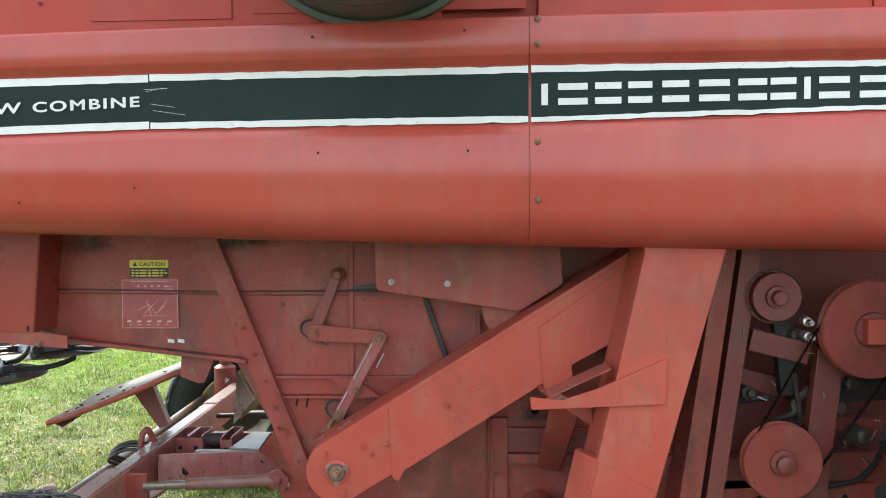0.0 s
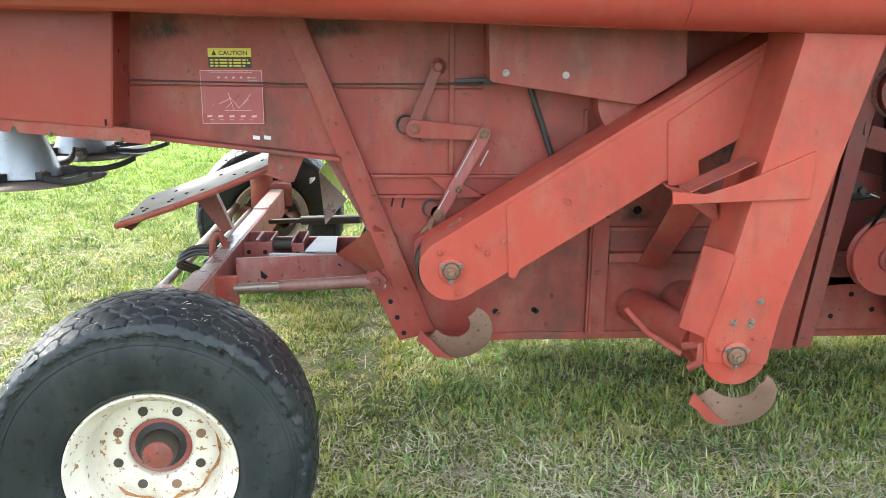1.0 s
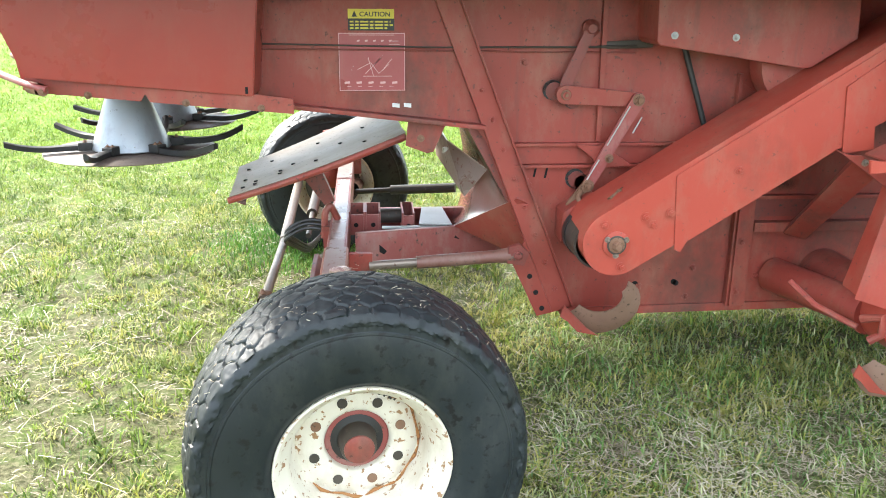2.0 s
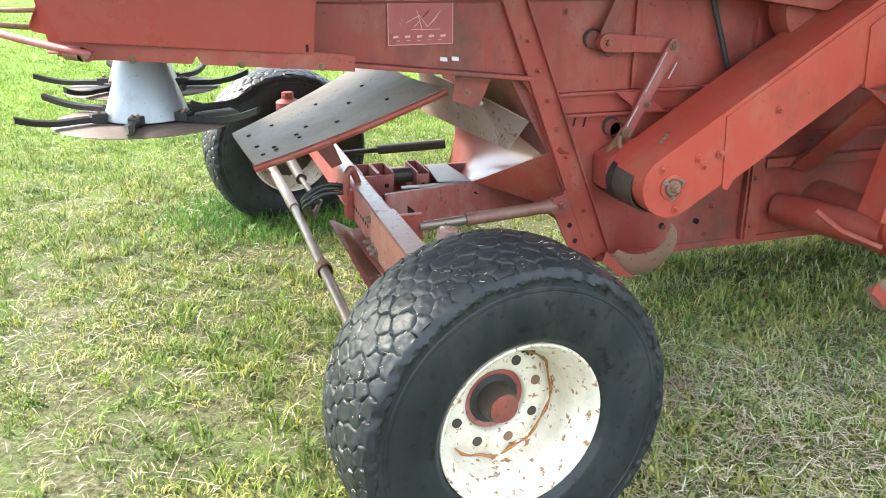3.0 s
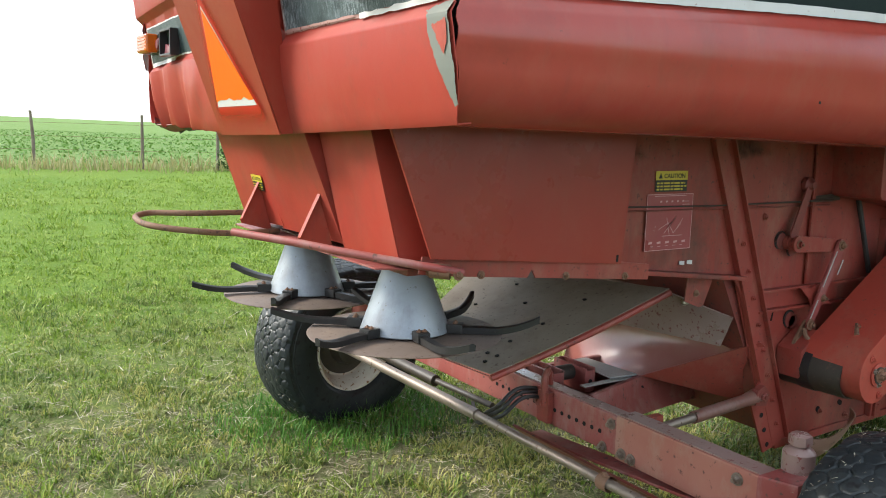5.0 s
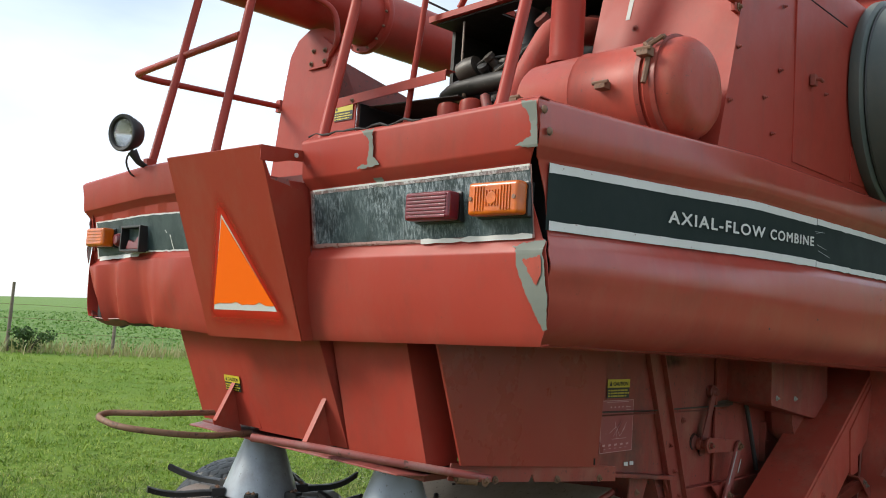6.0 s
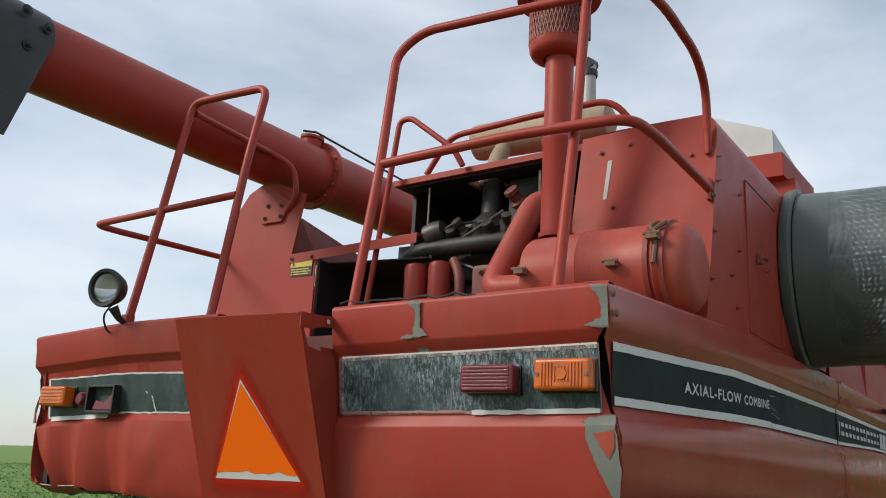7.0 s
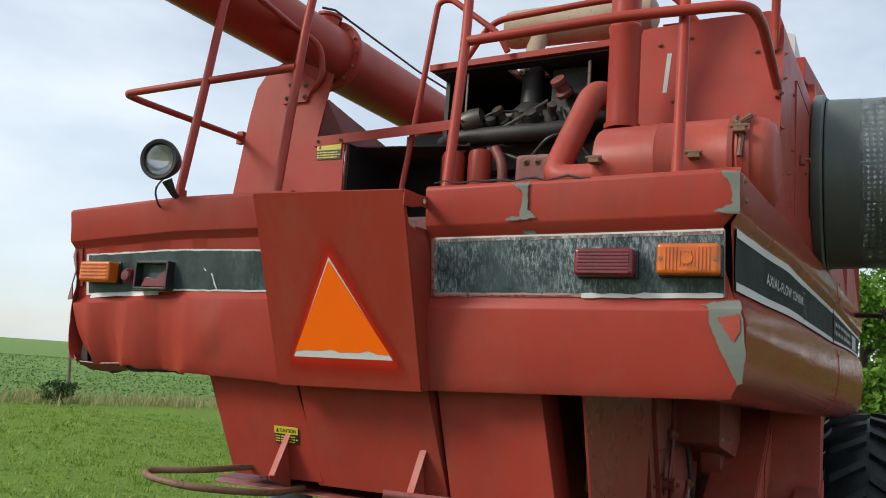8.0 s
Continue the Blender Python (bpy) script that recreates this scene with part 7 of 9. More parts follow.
tube(bm, [rows[i][0] + Vector((0.0, -0.006, -0.016)) for i in range(15)], 0.014, 8)
part("edge_bar", bm, RED_DULL, chute)
bm = bmx()
prism(bm, [A + Vector((0.0, 0.01, -0.012)), B + Vector((0, 0, -0.012)), B + Vector((0.05, 0, -0.04)), A + Vector((0.06, 0.01, -0.04))], (0.006, 0, 0))
part("chute_brace", bm, RED_GRIME_SHADE, chute, bevel=0.002)
for i, j in ((1, 2), (1, 5), (2, 2), (2, 3), (4, 3), (4, 4), (3, 9), (5, 5), (7, 3), (7, 9), (9, 6), (11, 3), (11, 8), (1, 9)):
    p = rows[i][j]
    bm = bmx()
    lathe(bm, [(0, 0.009), (0.0045, 0.009), (0.0045, 0)], p, (-0.2, 0, 1), 8)
    part("bolt_hole", bm, HOLE, chute)
# The stay's dark red holds the shade under the chute.
bm = bmx()
prism(bm, [(-1.80, 4.34, 0.80), (-1.70, 4.34, 0.84), (-1.62, 4.34, 0.64), (-1.67, 4.34, 0.62)], (0, 0.05, 0))
part("chute_stay", bm, RED_GRIME_SHADE, chute, bevel=0.004)

# ---- rear axle ----
bm = bmx()
box(bm, (-1.634, 3.55, 0.455), (-1.549, 5.0, 0.612))
axle = part("rear_axle", bm, RED_MAROON, combine, "red box-section steering axle with rows of holes", bevel=0.012)
bm = bmx()
box(bm, (-1.622, 3.665, 0.6105), (-1.561, 4.93, 0.6145))
part("worn_top", bm, WORN_TOP, axle, "paint rubbed bare along the top", bevel=0.0015)
for sgn, y0, y1 in ((1, 3.00, 3.66), (-1, 5.56, 4.94)):
    bm = bmx()
    g = 0.008 if sgn > 0 else 0.001
    box(bm, (-1.634 - g, min(y0, y1), 0.455 - g), (-1.549 + g, max(y0, y1), 0.612 + g))
    part("axle_sleeve", bm, DUSTY_SALMON if sgn > 0 else RED_MAROON, axle, "outer axle sleeve with dusty worn paint", bevel=0.010)
    bm = bmx()
    box(bm, (-1.632, min(y0, y1) + 0.012, 0.6125 + g), (-1.551, max(y0, y1) - 0.010, 0.6165 + g))
    part("worn_top", bm, WORN_TOP, axle, "dusty rubbed top of the sleeve", bevel=0.0015)
    bm = bmx()
    k = 1.0 if sgn > 0 else 1.45
    lathe(bm, [(0, 0.05 * k), (0.29, 0.05 * k), (0.30, 0.042 * k), (0.31, 0.025 * k), (0.33, 0.025 * k), (0.33, 0)], (-1.55 if sgn > 0 else -1.70, y0 - 0.05 * sgn, 0.42), (0, 0, 1), 20)
    part("kingpin", bm, WORN_TOP if sgn > 0 else RED_DULL, axle)
    bm = bmx()
    lathe(bm, [(0, 0.036), (0.03, 0.036), (0.034, 0.03), (0.034, 0)], (-1.55 if sgn > 0 else -1.70, y0 - 0.05 * sgn, 0.735), (0, 0, 1), 6)
    part("kingpin_nut", bm, WORN_TOP if sgn > 0 else RED_DULL, axle)
    bm = bmx()
    prism(bm, [(-1.70, y0 - 0.01 * sgn, 0.50), (-1.50, y0 - 0.01 * sgn, 0.50), (-1.54, y0 - 0.13 * sgn, 0.50), (-1.66, y0 - 0.13 * sgn, 0.50)], (0, 0, 0.15))
    part("kingpin_yoke", bm, RED_MAROON, axle, bevel=0.012)
    bm = bmx()
    prism(bm, [(-1.60, y0 - 0.05 * sgn, 0.42), (-1.55, y0 - 0.15 * sgn, 0.42), (-1.84, y0 - 0.16 * sgn, 0.44), (-1.87, y0 - 0.10 * sgn, 0.44)], (0, 0, 0.03))
    part("steering_arm", bm, RED_MAROON, axle, bevel=0.006)
    bm = bmx()
    lathe(bm, [(0, 0.045), (0.32, 0.04), (0.32, 0)], (-1.565, y0 - 0.02 * sgn, 0.40), (0.10, -sgn, -0.12), 18)
    part("spindle", bm, RUST, axle)
for k in range(16):
    bm = bmx()
    lathe(bm, [(0, 0.009), (0.003, 0.009), (0.003, 0)], (-1.633, 3.75 + 0.045 * k, 0.528), (-1, 0, 0), 10)
    part("pin_hole", bm, HOLE, axle)
for y, z in ((3.69, 0.575), (3.62, 0.48), (3.57, 0.475), (3.10, 0.58), (3.10, 0.49), (3.73, 0.47)):
    bm = bmx()
    hexbolt(bm, (-1.642 if y < 3.65 else -1.634, y, z), (-1, 0, 0), 0.015, 0.018)
    part("bolt", bm, STEEL, axle)
bm = bmx()
lathe(bm, [(0, 0.045), (0.006, 0.045), (0.006, 0.030), (0.002, 0.030), (0.002, 0)], (-1.634, 4.12, 0.560), (-1, 0, 0), 20)
part("hose_port", bm, RED_DULL, axle)
bm = bmx()
plate(bm, [(-1.72, 0.42), (-1.70, 0.42), (-1.60, 0.36), (-1.62, 0.34)], 3.2, 1.0)
part("lower_web", bm, RED_GRIME_SHADE, axle, bevel=0.003)
bm = bmx()
prism(bm, [(-1.64, 3.25, 0.442), (-1.55, 3.25, 0.442), (-1.55, 4.2, 0.37), (-1.64, 4.2, 0.37)], (0, 0, -0.012))
part("truss_plate", bm, RED_MAROON, axle, bevel=0.003)
for dz, dy in ((0.0, 0.0), (0.012, 0.02), (-0.015, -0.02)):
    bm = bmx()
    tube(bm, [(-1.63, 4.12 + dy, 0.575 + dz), (-1.75, 4.12 + dy, 0.60 + dz), (-1.85, 4.10 + dy, 0.54 + dz), (-1.76, 4.40, 0.38 + dz), (-1.70, 4.52, 0.42)], 0.009, 8, 0.06)
    part("hydraulic_hose", bm, BLACK_RUBBER, axle, "black hydraulic hose")
bm = bmx()
tube(bm, [(-1.60, 4.10, 0.615), (-1.63, 4.08, 0.69), (-1.655, 4.07, 0.66), (-1.660, 4.06, 0.54)], 0.016, 10, 0.02)
box(bm, (-1.664, 4.03, 0.47), (-1.637, 4.10, 0.60))
hexbolt(bm, (-1.664, 4.065, 0.56), (-1, 0, 0), 0.012)
part("hose_clamp", bm, RED_DULL, axle, "red hose clamp", bevel=0.002)
bm = bmx()
tube(bm, [(-1.865, 2.86, 0.475), (-1.86, 4.30, 0.47)], 0.019, 12)
tie = part("tie_rod", bm, STEEL, combine, "long steering tie rod, paint worn to steel")
bm = bmx()
tube(bm, [(-1.86, 4.26, 0.47), (-1.89, 5.70, 0.47)], 0.025, 14)
part("outer_rod", bm, STEEL, tie)
bm = bmx()
lathe(bm, [(0, 0.03), (0.05, 0.03), (0.05, 0)], (-1.86, 3.45, 0.47), (0, 1, 0), 12)
hexbolt(bm, (-1.87, 3.47, 0.50), (0, 0, 1), 0.01)
part("rod_clamp", bm, RUST, tie)
bm = bmx()
lathe(bm, [(0, 0.028), (0.05, 0.032), (0.07, 0.02), (0.07, 0)], (-1.866, 2.85, 0.43), (0, 0, 1), 12)
part("ball_joint", bm, RUST, tie)
bm = bmx()
tube(bm, [(-1.76, 4.75, 0.47), (-1.76, 5.6, 0.47)], 0.028, 14)
tube(bm, [(-1.75, 4.3, 0.48), (-1.76, 4.8, 0.47)], 0.014, 10)
part("steering_cylinder", bm, GREASE_SHADE, combine, "greasy dark hydraulic steering cylinder")

# longitudinal frame, gussets and drag link
bm = bmx()
prism(bm, [(-1.52, 3.92, 0.43), (-1.52, 3.92, 0.60), (-1.06, 4.08, 0.577), (-0.55, 4.08, 0.577), (-0.55, 4.08, 0.41), (-1.06, 4.08, 0.41)], (0, 0.025, 0))
box(bm, (-1.53, 4.43, 0.41), (-0.55, 4.46, 0.575))
prism(bm, [(-1.52, 3.93, 0.43), (-1.06, 4.09, 0.41), (-0.55, 4.09, 0.41), (-0.55, 4.45, 0.41), (-1.52, 4.45, 0.43)], (0, 0, 0.012))
frame_ob = part("rear_frame", bm, RED_MAROON, combine, "dusty maroon longitudinal frame under the straw box", bevel=0.004)
bm = bmx()
prism(bm, [(-1.075, 4.08, 0.580), (-0.871, 3.611, 0.823), (-0.78, 3.64, 0.78), (-0.72, 3.75, 0.50), (-0.84, 3.823, 0.525)], (0.006, 0.012, 0))
part("frame_gusset", bm, RED_DULL, frame_ob, bevel=0.002)
for x0, x1, y0, y1 in ((-1.555, -1.478, 4.23, 4.415), (-1.478, -1.405, 4.23, 4.415), (-1.305, -1.245, 4.20, 4.42)):
    for a, b in (((x0, y0, 0.50), (x0 + 0.008, y1, 0.612)), ((x1 - 0.008, y0, 0.50), (x1, y1, 0.612)), ((x0 + 0.008, y0, 0.50), (x1 - 0.008, y0 + 0.008, 0.60)), ((x0 + 0.008, y1 - 0.008, 0.50), (x1 - 0.008, y1, 0.612))):
        bm = bmx()
        box(bm, a, b)
        part("bracket_plate", bm, RED_MAROON, frame_ob, bevel=0.002)
for x in (-1.52, -1.44, -1.275):
    bm = bmx()
    lathe(bm, [(0, 0.011), (0.002, 0.011), (0.002, 0)], (x, 4.229 if x < -1.3 else 4.199, 0.55), (0, -1, 0), 12)
    part("bracket_hole", bm, HOLE, frame_ob)
bm = bmx()
tube(bm, [(-1.405, 4.30, 0.575), (-1.305, 4.30, 0.575)], 0.035, 14)
part("cross_tube", bm, GREASE_SHADE, frame_ob)
bm = bmx()
prism(bm, [(-1.23, 4.12, 0.578), (-1.08, 4.10, 0.578), (-1.10, 4.42, 0.578), (-1.20, 4.42, 0.578)], (0, 0, 0.006))
part("bright_plate", bm, GALV, frame_ob, "worn bright top plate")
bm = bmx()
box(bm, (-1.40, 4.10, 0.566), (-1.10, 4.13, 0.572))
part("bright_edge", bm, GALV, frame_ob)
for x, y in ((-1.41, 3.957), (-1.06, 4.079)):
    bm = bmx()
    plate(bm, [(x - 0.02, 0.51), (x + 0.015, 0.49), (x + 0.028, 0.505), (x - 0.005, 0.535)], y - 0.0015, 0.002)
    part("frame_hole", bm, HOLE, frame_ob)
bm = bmx()
tube(bm, [(-1.53, 4.88, 0.555), (-1.30, 4.83, 0.575)], 0.014, 10)
tube(bm, [(-1.34, 4.84, 0.572), (-1.0, 4.74, 0.603)], 0.025, 10)
part("steering_link", bm, DARK, frame_ob, "dark rod across the frame")
bm = bmx()
tube(bm, [(-0.855, 3.615, 0.588), (-0.95, 3.61, 0.583), (-1.27, 3.605, 0.565)], [0.036, 0.026, 0.026], 14)
drag = part("drag_link", bm, GREASE_RED, combine, "steering drag link with bare steel end")
bm = bmx()
tube(bm, [(-1.25, 3.605, 0.566), (-1.46, 3.605, 0.555)], 0.019, 12)
part("steel_end", bm, STEEL, drag)
bm = bmx()
box(bm, (-1.541, 3.60, 0.47), (-1.447, 3.632, 0.607))
part("anchor_plate", bm, RED_DULL, axle, bevel=0.003)
bm = bmx()
plate(bm, [(-0.905, 0.560), (-0.835, 0.548), (-0.815, 0.60), (-0.855, 0.640), (-0.90, 0.625)], 3.585, 0.03)
hexbolt(bm, (-0.862, 3.585, 0.594), (0, -1, 0), 0.020, 0.014)
part("pivot", bm, RED_GRIME_SHADE, drag, "bolted end plate of the drag link", bevel=0.004)

# smooth pan wall under the body, with a flap above it
rows = []
for i in range(13):
    f = i / 12
    lo = Vector((-1.075, 4.085, 0.580)).lerp(Vector((-1.02, 4.70, 0.44)), f)
    hi = Vector((-0.865, 3.62, 0.824)).lerp(Vector((-1.0, 4.70, 0.98)), f)
    rows.append([lo.lerp(hi, g / 8) + Vector((0.05, 0.0, -0.02)) * math.sin(g / 8 * math.pi) for g in range(9)])
bm = bmx()
sheet(bm, rows, 0.004)
part("grain_pan", bm, PAN_PAINT, combine, "smooth glossy worn red curved pan", smooth=60)
bm = bmx()
prism(bm, [(-1.095, 4.835, 0.762), (-1.076, 3.655, 0.822), (-0.985, 3.674, 0.926), (-1.126, 3.903, 1.005), (-1.14, 4.75, 1.0)], (0.004, 0, 0.004))
flap = part("pan_flap", bm, WORN_TOP, combine, "thin polished flap hanging over the pan", bevel=0.001)
bm = bmx()
hexbolt(bm, (-1.14, 3.80, 0.985), (-0.7, -0.2, 0.7), 0.012)
part("bolt", bm, ZINC, flap)


# ---- wheels ----
def tyre_mesh(R, W, rim_r, blocks, n=960, m=110):
    """Low-pressure tyre with a block tread, axis y, centred on the origin."""
    half = W / 2
    prof = []
    side = [(half * 0.80, rim_r), (half * 0.93, rim_r + 0.02), (half * 0.95, rim_r + 0.028), (half * 1.0, rim_r + (R - rim_r) * 0.42), (half * 0.987, rim_r + (R - rim_r) * 0.62), (half * 0.975, rim_r + (R - rim_r) * 0.66), (half * 0.984, rim_r + (R - rim_r) * 0.67), (half * 0.978, rim_r + (R - rim_r) * 0.70), (half * 0.962, rim_r + (R - rim_r) * 0.71), (half * 0.955, rim_r + (R - rim_r) * 0.76), (half * 0.935, R - 0.050), (half * 0.905, R - 0.036)]
    bm = bmx()
    cols = []
    ys = [-half * 0.88 + 2 * half * 0.88 * j / (m - 1) for j in range(m)]
    pitch, row_w = 2 * math.pi * R / blocks, 0.053

    def tread_h(y, a):
        """Worn six-sided pads in staggered rows, parted by narrow uneven grooves."""
        ca, sa = math.cos(a), math.sin(a)
        u = abs(y) / half
        yy = y + 0.013 * noise.noise(Vector((y * 13, ca * 9, sa * 9)))
        s = a * blocks / (2 * math.pi) + 0.26 * noise.noise(Vector((y * 12, ca * 8, sa * 8 + 5)))
        j0, near, second = round(yy / row_w), 9.0, 9.0
        for j in (j0 - 1, j0, j0 + 1):
            off = 0.5 * (j % 2)
            k = round(s - off)
            for q in (k - 1, k, k + 1):
                d = math.hypot((s - off - q) * pitch, yy - j * row_w)
                if d < near:
                    near, second = d, near
                elif d < second:
                    second = d
        away = max(0.0, (second - near) * 0.5 + 0.0045 * noise.noise(Vector((y * 46, ca * 26, sa * 26))))
        wear = max(0.12, 0.55 + 0.9 * noise.noise(Vector((y * 8, ca * 4, sa * 4))))
        groove = max(0.0, 1 - away / 0.0042)
        pillow = max(0.0, 1 - away / 0.016)
        return R - 0.034 * u ** 2.6 - groove * (0.002 + 0.009 * wear) - 0.0008 * pillow - 0.0026 * noise.noise(Vector((y * 20, ca * 11, sa * 11))) - 0.0014 * noise.noise(Vector((y * 55, ca * 30, sa * 30)))
    ring = []
    for i in range(n):
        a = 2 * math.pi * i / n
        ca, sa = math.cos(a), math.sin(a)
        col = [(-w, r) for w, r in side]
        s = a * blocks / (2 * math.pi)
        jig = 0.30 * noise.noise(Vector((ca * 7, sa * 7, 7.0)))
        fade = max(0.0, min(1.0, 0.55 + 1.5 * noise.noise(Vector((ca * 3.0, sa * 3.0, 2.0)))))
        soft = max(0.0, 1 - abs(((s * 0.5 + 0.25 + jig) % 1.0) - 0.5) / 0.30)
        soft = soft * soft * (3 - 2 * soft) * fade * 0.7
        (w0, r0), (w1, r1) = col[-3], (-ys[-1] - 0.001, R - 0.022)
        col = col[:-2]
        for q in range(1, 9):
            f = q / 9
            w, r = w0 + (w1 - w0) * f, r0 + (r1 - r0) * f
            rough = noise.noise(Vector((ca * 16 + q * 0.25, sa * 16, 3.0))) * 0.0045 + noise.noise(Vector((ca * 34, sa * 34, q * 0.9))) * 0.0032
            bulge = 0.010 * math.sin(f * math.pi)
            cut = soft * 0.016 * min(1.0, f * 1.5)
            col.append((w - bulge + cut + rough, r - 0.4 * cut + rough))
        tr = [(y, tread_h(y, a) + 0.0015 * noise.noise(Vector((y * 40, ca * 12, sa * 12)))) for y in ys]
        full = col + tr + [(w, r) for w, r in ((-q[0], q[1]) for q in col[::-1])]
        ring.append([bm.verts.new((r * ca, y, r * sa)) for y, r in full])
    for i in range(n):
        p, q = ring[i], ring[(i + 1) % n]
        for j in range(len(p) - 1):
            bm.faces.new((p[j], p[j + 1], q[j + 1], q[j]))
    return bm


def rear_wheel(m, label, side, mesh=(960, 110)):
    """side: -1 when the open, dished face looks along -y of m."""
    R, W, rr = 0.500, 0.39, 0.249
    bm = bmx()
    prof = [(0.150, rr + 0.008), (0.166, rr + 0.006), (0.168, rr), (0.160, rr - 0.010), (0.135, rr - 0.016), (0.120, rr - 0.034), (0.095, rr - 0.044), (0.055, rr - 0.050), (0.010, rr - 0.056), (-0.008, rr - 0.066), (-0.004, 0.168), (0.004, 0.150), (0.006, 0.120), (0.002, 0.104), (-0.004, 0.098), (-0.03, 0.096),
            (-0.04, 0.10), (-0.035, 0.17), (-0.04, rr - 0.055), (-0.05, rr - 0.050), (-0.12, rr - 0.034), (-0.15, rr - 0.012), (-0.166, rr - 0.004), (-0.166, rr + 0.006), (-0.150, rr + 0.008)]
    lathe(bm, [(h, r) for h, r in prof], (0, 0, 0), (0, side, 0), 64, True)
    wh = part("wheel", bm, CREAM, combine, label, m=m, smooth=50)
    def sub(name, bm, mat, lab="", smooth=38):
        o = part(name, bm, mat, None, lab, smooth=smooth, m=Matrix())
        o.parent = wh
        return o
    sub("tyre", tyre_mesh(R, W, rr + 0.004, 46, *mesh), TYRE, "wide weathered black tyre with block tread", 40)
    rng = random.Random(11)
    bm = bmx()
    for k in range(150):
        a, y = rng.uniform(0, 2 * math.pi), rng.uniform(-0.17, 0.17)
        r = R - 0.030 * (abs(y) / (W / 2)) ** 3.2 + 0.0015
        c = Vector((r * math.cos(a), y, r * math.sin(a)))
        d = Vector((-math.sin(a) * rng.uniform(-1, 1), rng.uniform(-1, 1), math.cos(a) * rng.uniform(-1, 1))).normalized() * rng.uniform(0.003, 0.010)
        tube(bm, [c - d, c + d], 0.0009, 3, cap=False)
    tagged(sub("stuck_straw", bm, STRAW), "bits of straw caught in the tread", kind="stuff")
    bm = bmx()
    lathe(bm, [(-0.10, 0.099), (-0.028, 0.099), (-0.026, 0.088), (-0.020, 0.086), (-0.018, 0.062), (-0.010, 0.058), (0.040, 0.054), (0.052, 0.047), (0.055, 0)], (0, 0, 0), (0, side, 0), 32)
    sub("hub", bm, GREASE_SHADE, "dark wheel hub")
    bm = bmx()
    lathe(bm, [(0.050, 0.0), (0.050, 0.046), (0.056, 0.045), (0.059, 0.040), (0.060, 0.0)], (0, 0, 0), (0, side, 0), 28)
    sub("hub_cap", bm, RED_DULL, "worn red hub cap")
    bm = bmx()
    lathe(bm, [(-0.024, 0.1000), (-0.018, 0.0995), (-0.013, 0.090), (-0.014, 0.078), (-0.024, 0.074)], (0, 0, 0), (0, side, 0), 32)
    sub("hub_ring", bm, RED_MAROON, "chipped red hub ring")
    # Black ring stands for the shade in the hub recess.
    bm = bmx()
    lathe(bm, [(-0.018, 0.087), (-0.016, 0.087), (-0.008, 0.059), (-0.012, 0.059)], (0, 0, 0), (0, side, 0), 32, True)
    sub("hub_recess_shade", bm, DARK)
    for k in range(8):
        a = 2 * math.pi * (k + 0.4) / 8
        bm = bmx()
        lathe(bm, [(0.0, 0.0155), (0.0085, 0.0155), (0.0085, 0.0)], (0.136 * math.cos(a), 0, 0.136 * math.sin(a)), (0, side, 0), 16)
        sub("stud_hole", bm, GREASE_SHADE if k % 3 else RUST)
    bm = bmx()
    pts = []
    for k in range(21):
        a = radians(-138 + k * 10.6)
        r = 0.184 + 0.006 * math.sin(k * 1.7) + 0.004 * math.sin(k * 4.1)
        pts.append((r * math.cos(a), side * (0.006 + 0.004 * math.sin(k * 2.1)), r * math.sin(a)))
    tube(bm, pts, [0.0018 + 0.0045 * abs(math.sin(k * 1.3)) ** 2 for k in range(21)], 6)
    sub("rust_streak", bm, ORANGE_RUST, "rust line in the dish")
    bm = bmx()
    tube(bm, [(0.055, side * 0.0, 0.165), (0.060, side * 0.03, 0.185), (0.085, side * 0.035, 0.183)], [0.012, 0.009, 0.006], 8)
    sub("valve", bm, RUST)
    bm = bmx()
    for k in range(16):
        a = radians(48 + k * 1.9)
        r0, r1 = 0.168 + 0.006 * math.sin(k * 1.9), 0.192 + 0.010 * math.sin(k * 1.1 + 1)
        q = [(r * math.cos(a + d), side * (0.0065 if r < 0.175 else 0.004), r * math.sin(a + d)) for r, d in ((r0, 0), (r1, 0), (r1, 0.034), (r0, 0.034))]
        prism(bm, q, (0, side * 0.003, 0))
    sub("grease_stain", bm, GREASE_SHADE, "greasy dirt stuck beside the valve")
    # Dark brown disc holds grease and the shade inside the dish.
    bm = bmx()
    lathe(bm, [(-0.150, 0.0), (-0.150, 0.085), (-0.140, 0.100), (-0.070, 0.115), (-0.058, 0.150), (-0.052, 0.180)], (0, 0, 0), (0, side, 0), 36)
    sub("inner_hub", bm, GREASE_SHADE, "greasy brown inner hub, dish shade in its colour")
    return wh


TOE = math.degrees(0.131)
rear_wheel(pose(-1.503, 2.627, 0.334, 0, 0, TOE), "cream dished steering wheel with a wide turf tyre", -1)
rear_wheel(pose(-1.70, 5.925, 0.375, 0, 0, TOE) @ pose(0, 0, 0, 0, 40, 0), "cream dished steering wheel seen from inside", 1, (480, 64))


def tread_straw():
    """Short bits of straw caught in the tread of the near tyre."""
    rng = np.random.default_rng(21)
    k = 280
    a, y = rng.uniform(radians(35), radians(165), k), rng.uniform(-0.18, 0.18, k)
    m = pose(-1.503, 2.627, 0.334, 0, 0, TOE)
    pos = np.array([m @ Vector((0.495 * math.cos(q) - 0.006, w, 0.495 * math.sin(q))) for q, w in zip(a, y)])
    blades("dry_straw", STRAW, pos, rng.uniform(0.008, 0.022, k), rng.uniform(0.0015, 0.003, k), rng.uniform(0.9, 2.0, k), "bits of dry straw caught in the tyre tread", "straw", None, True)


tread_straw()


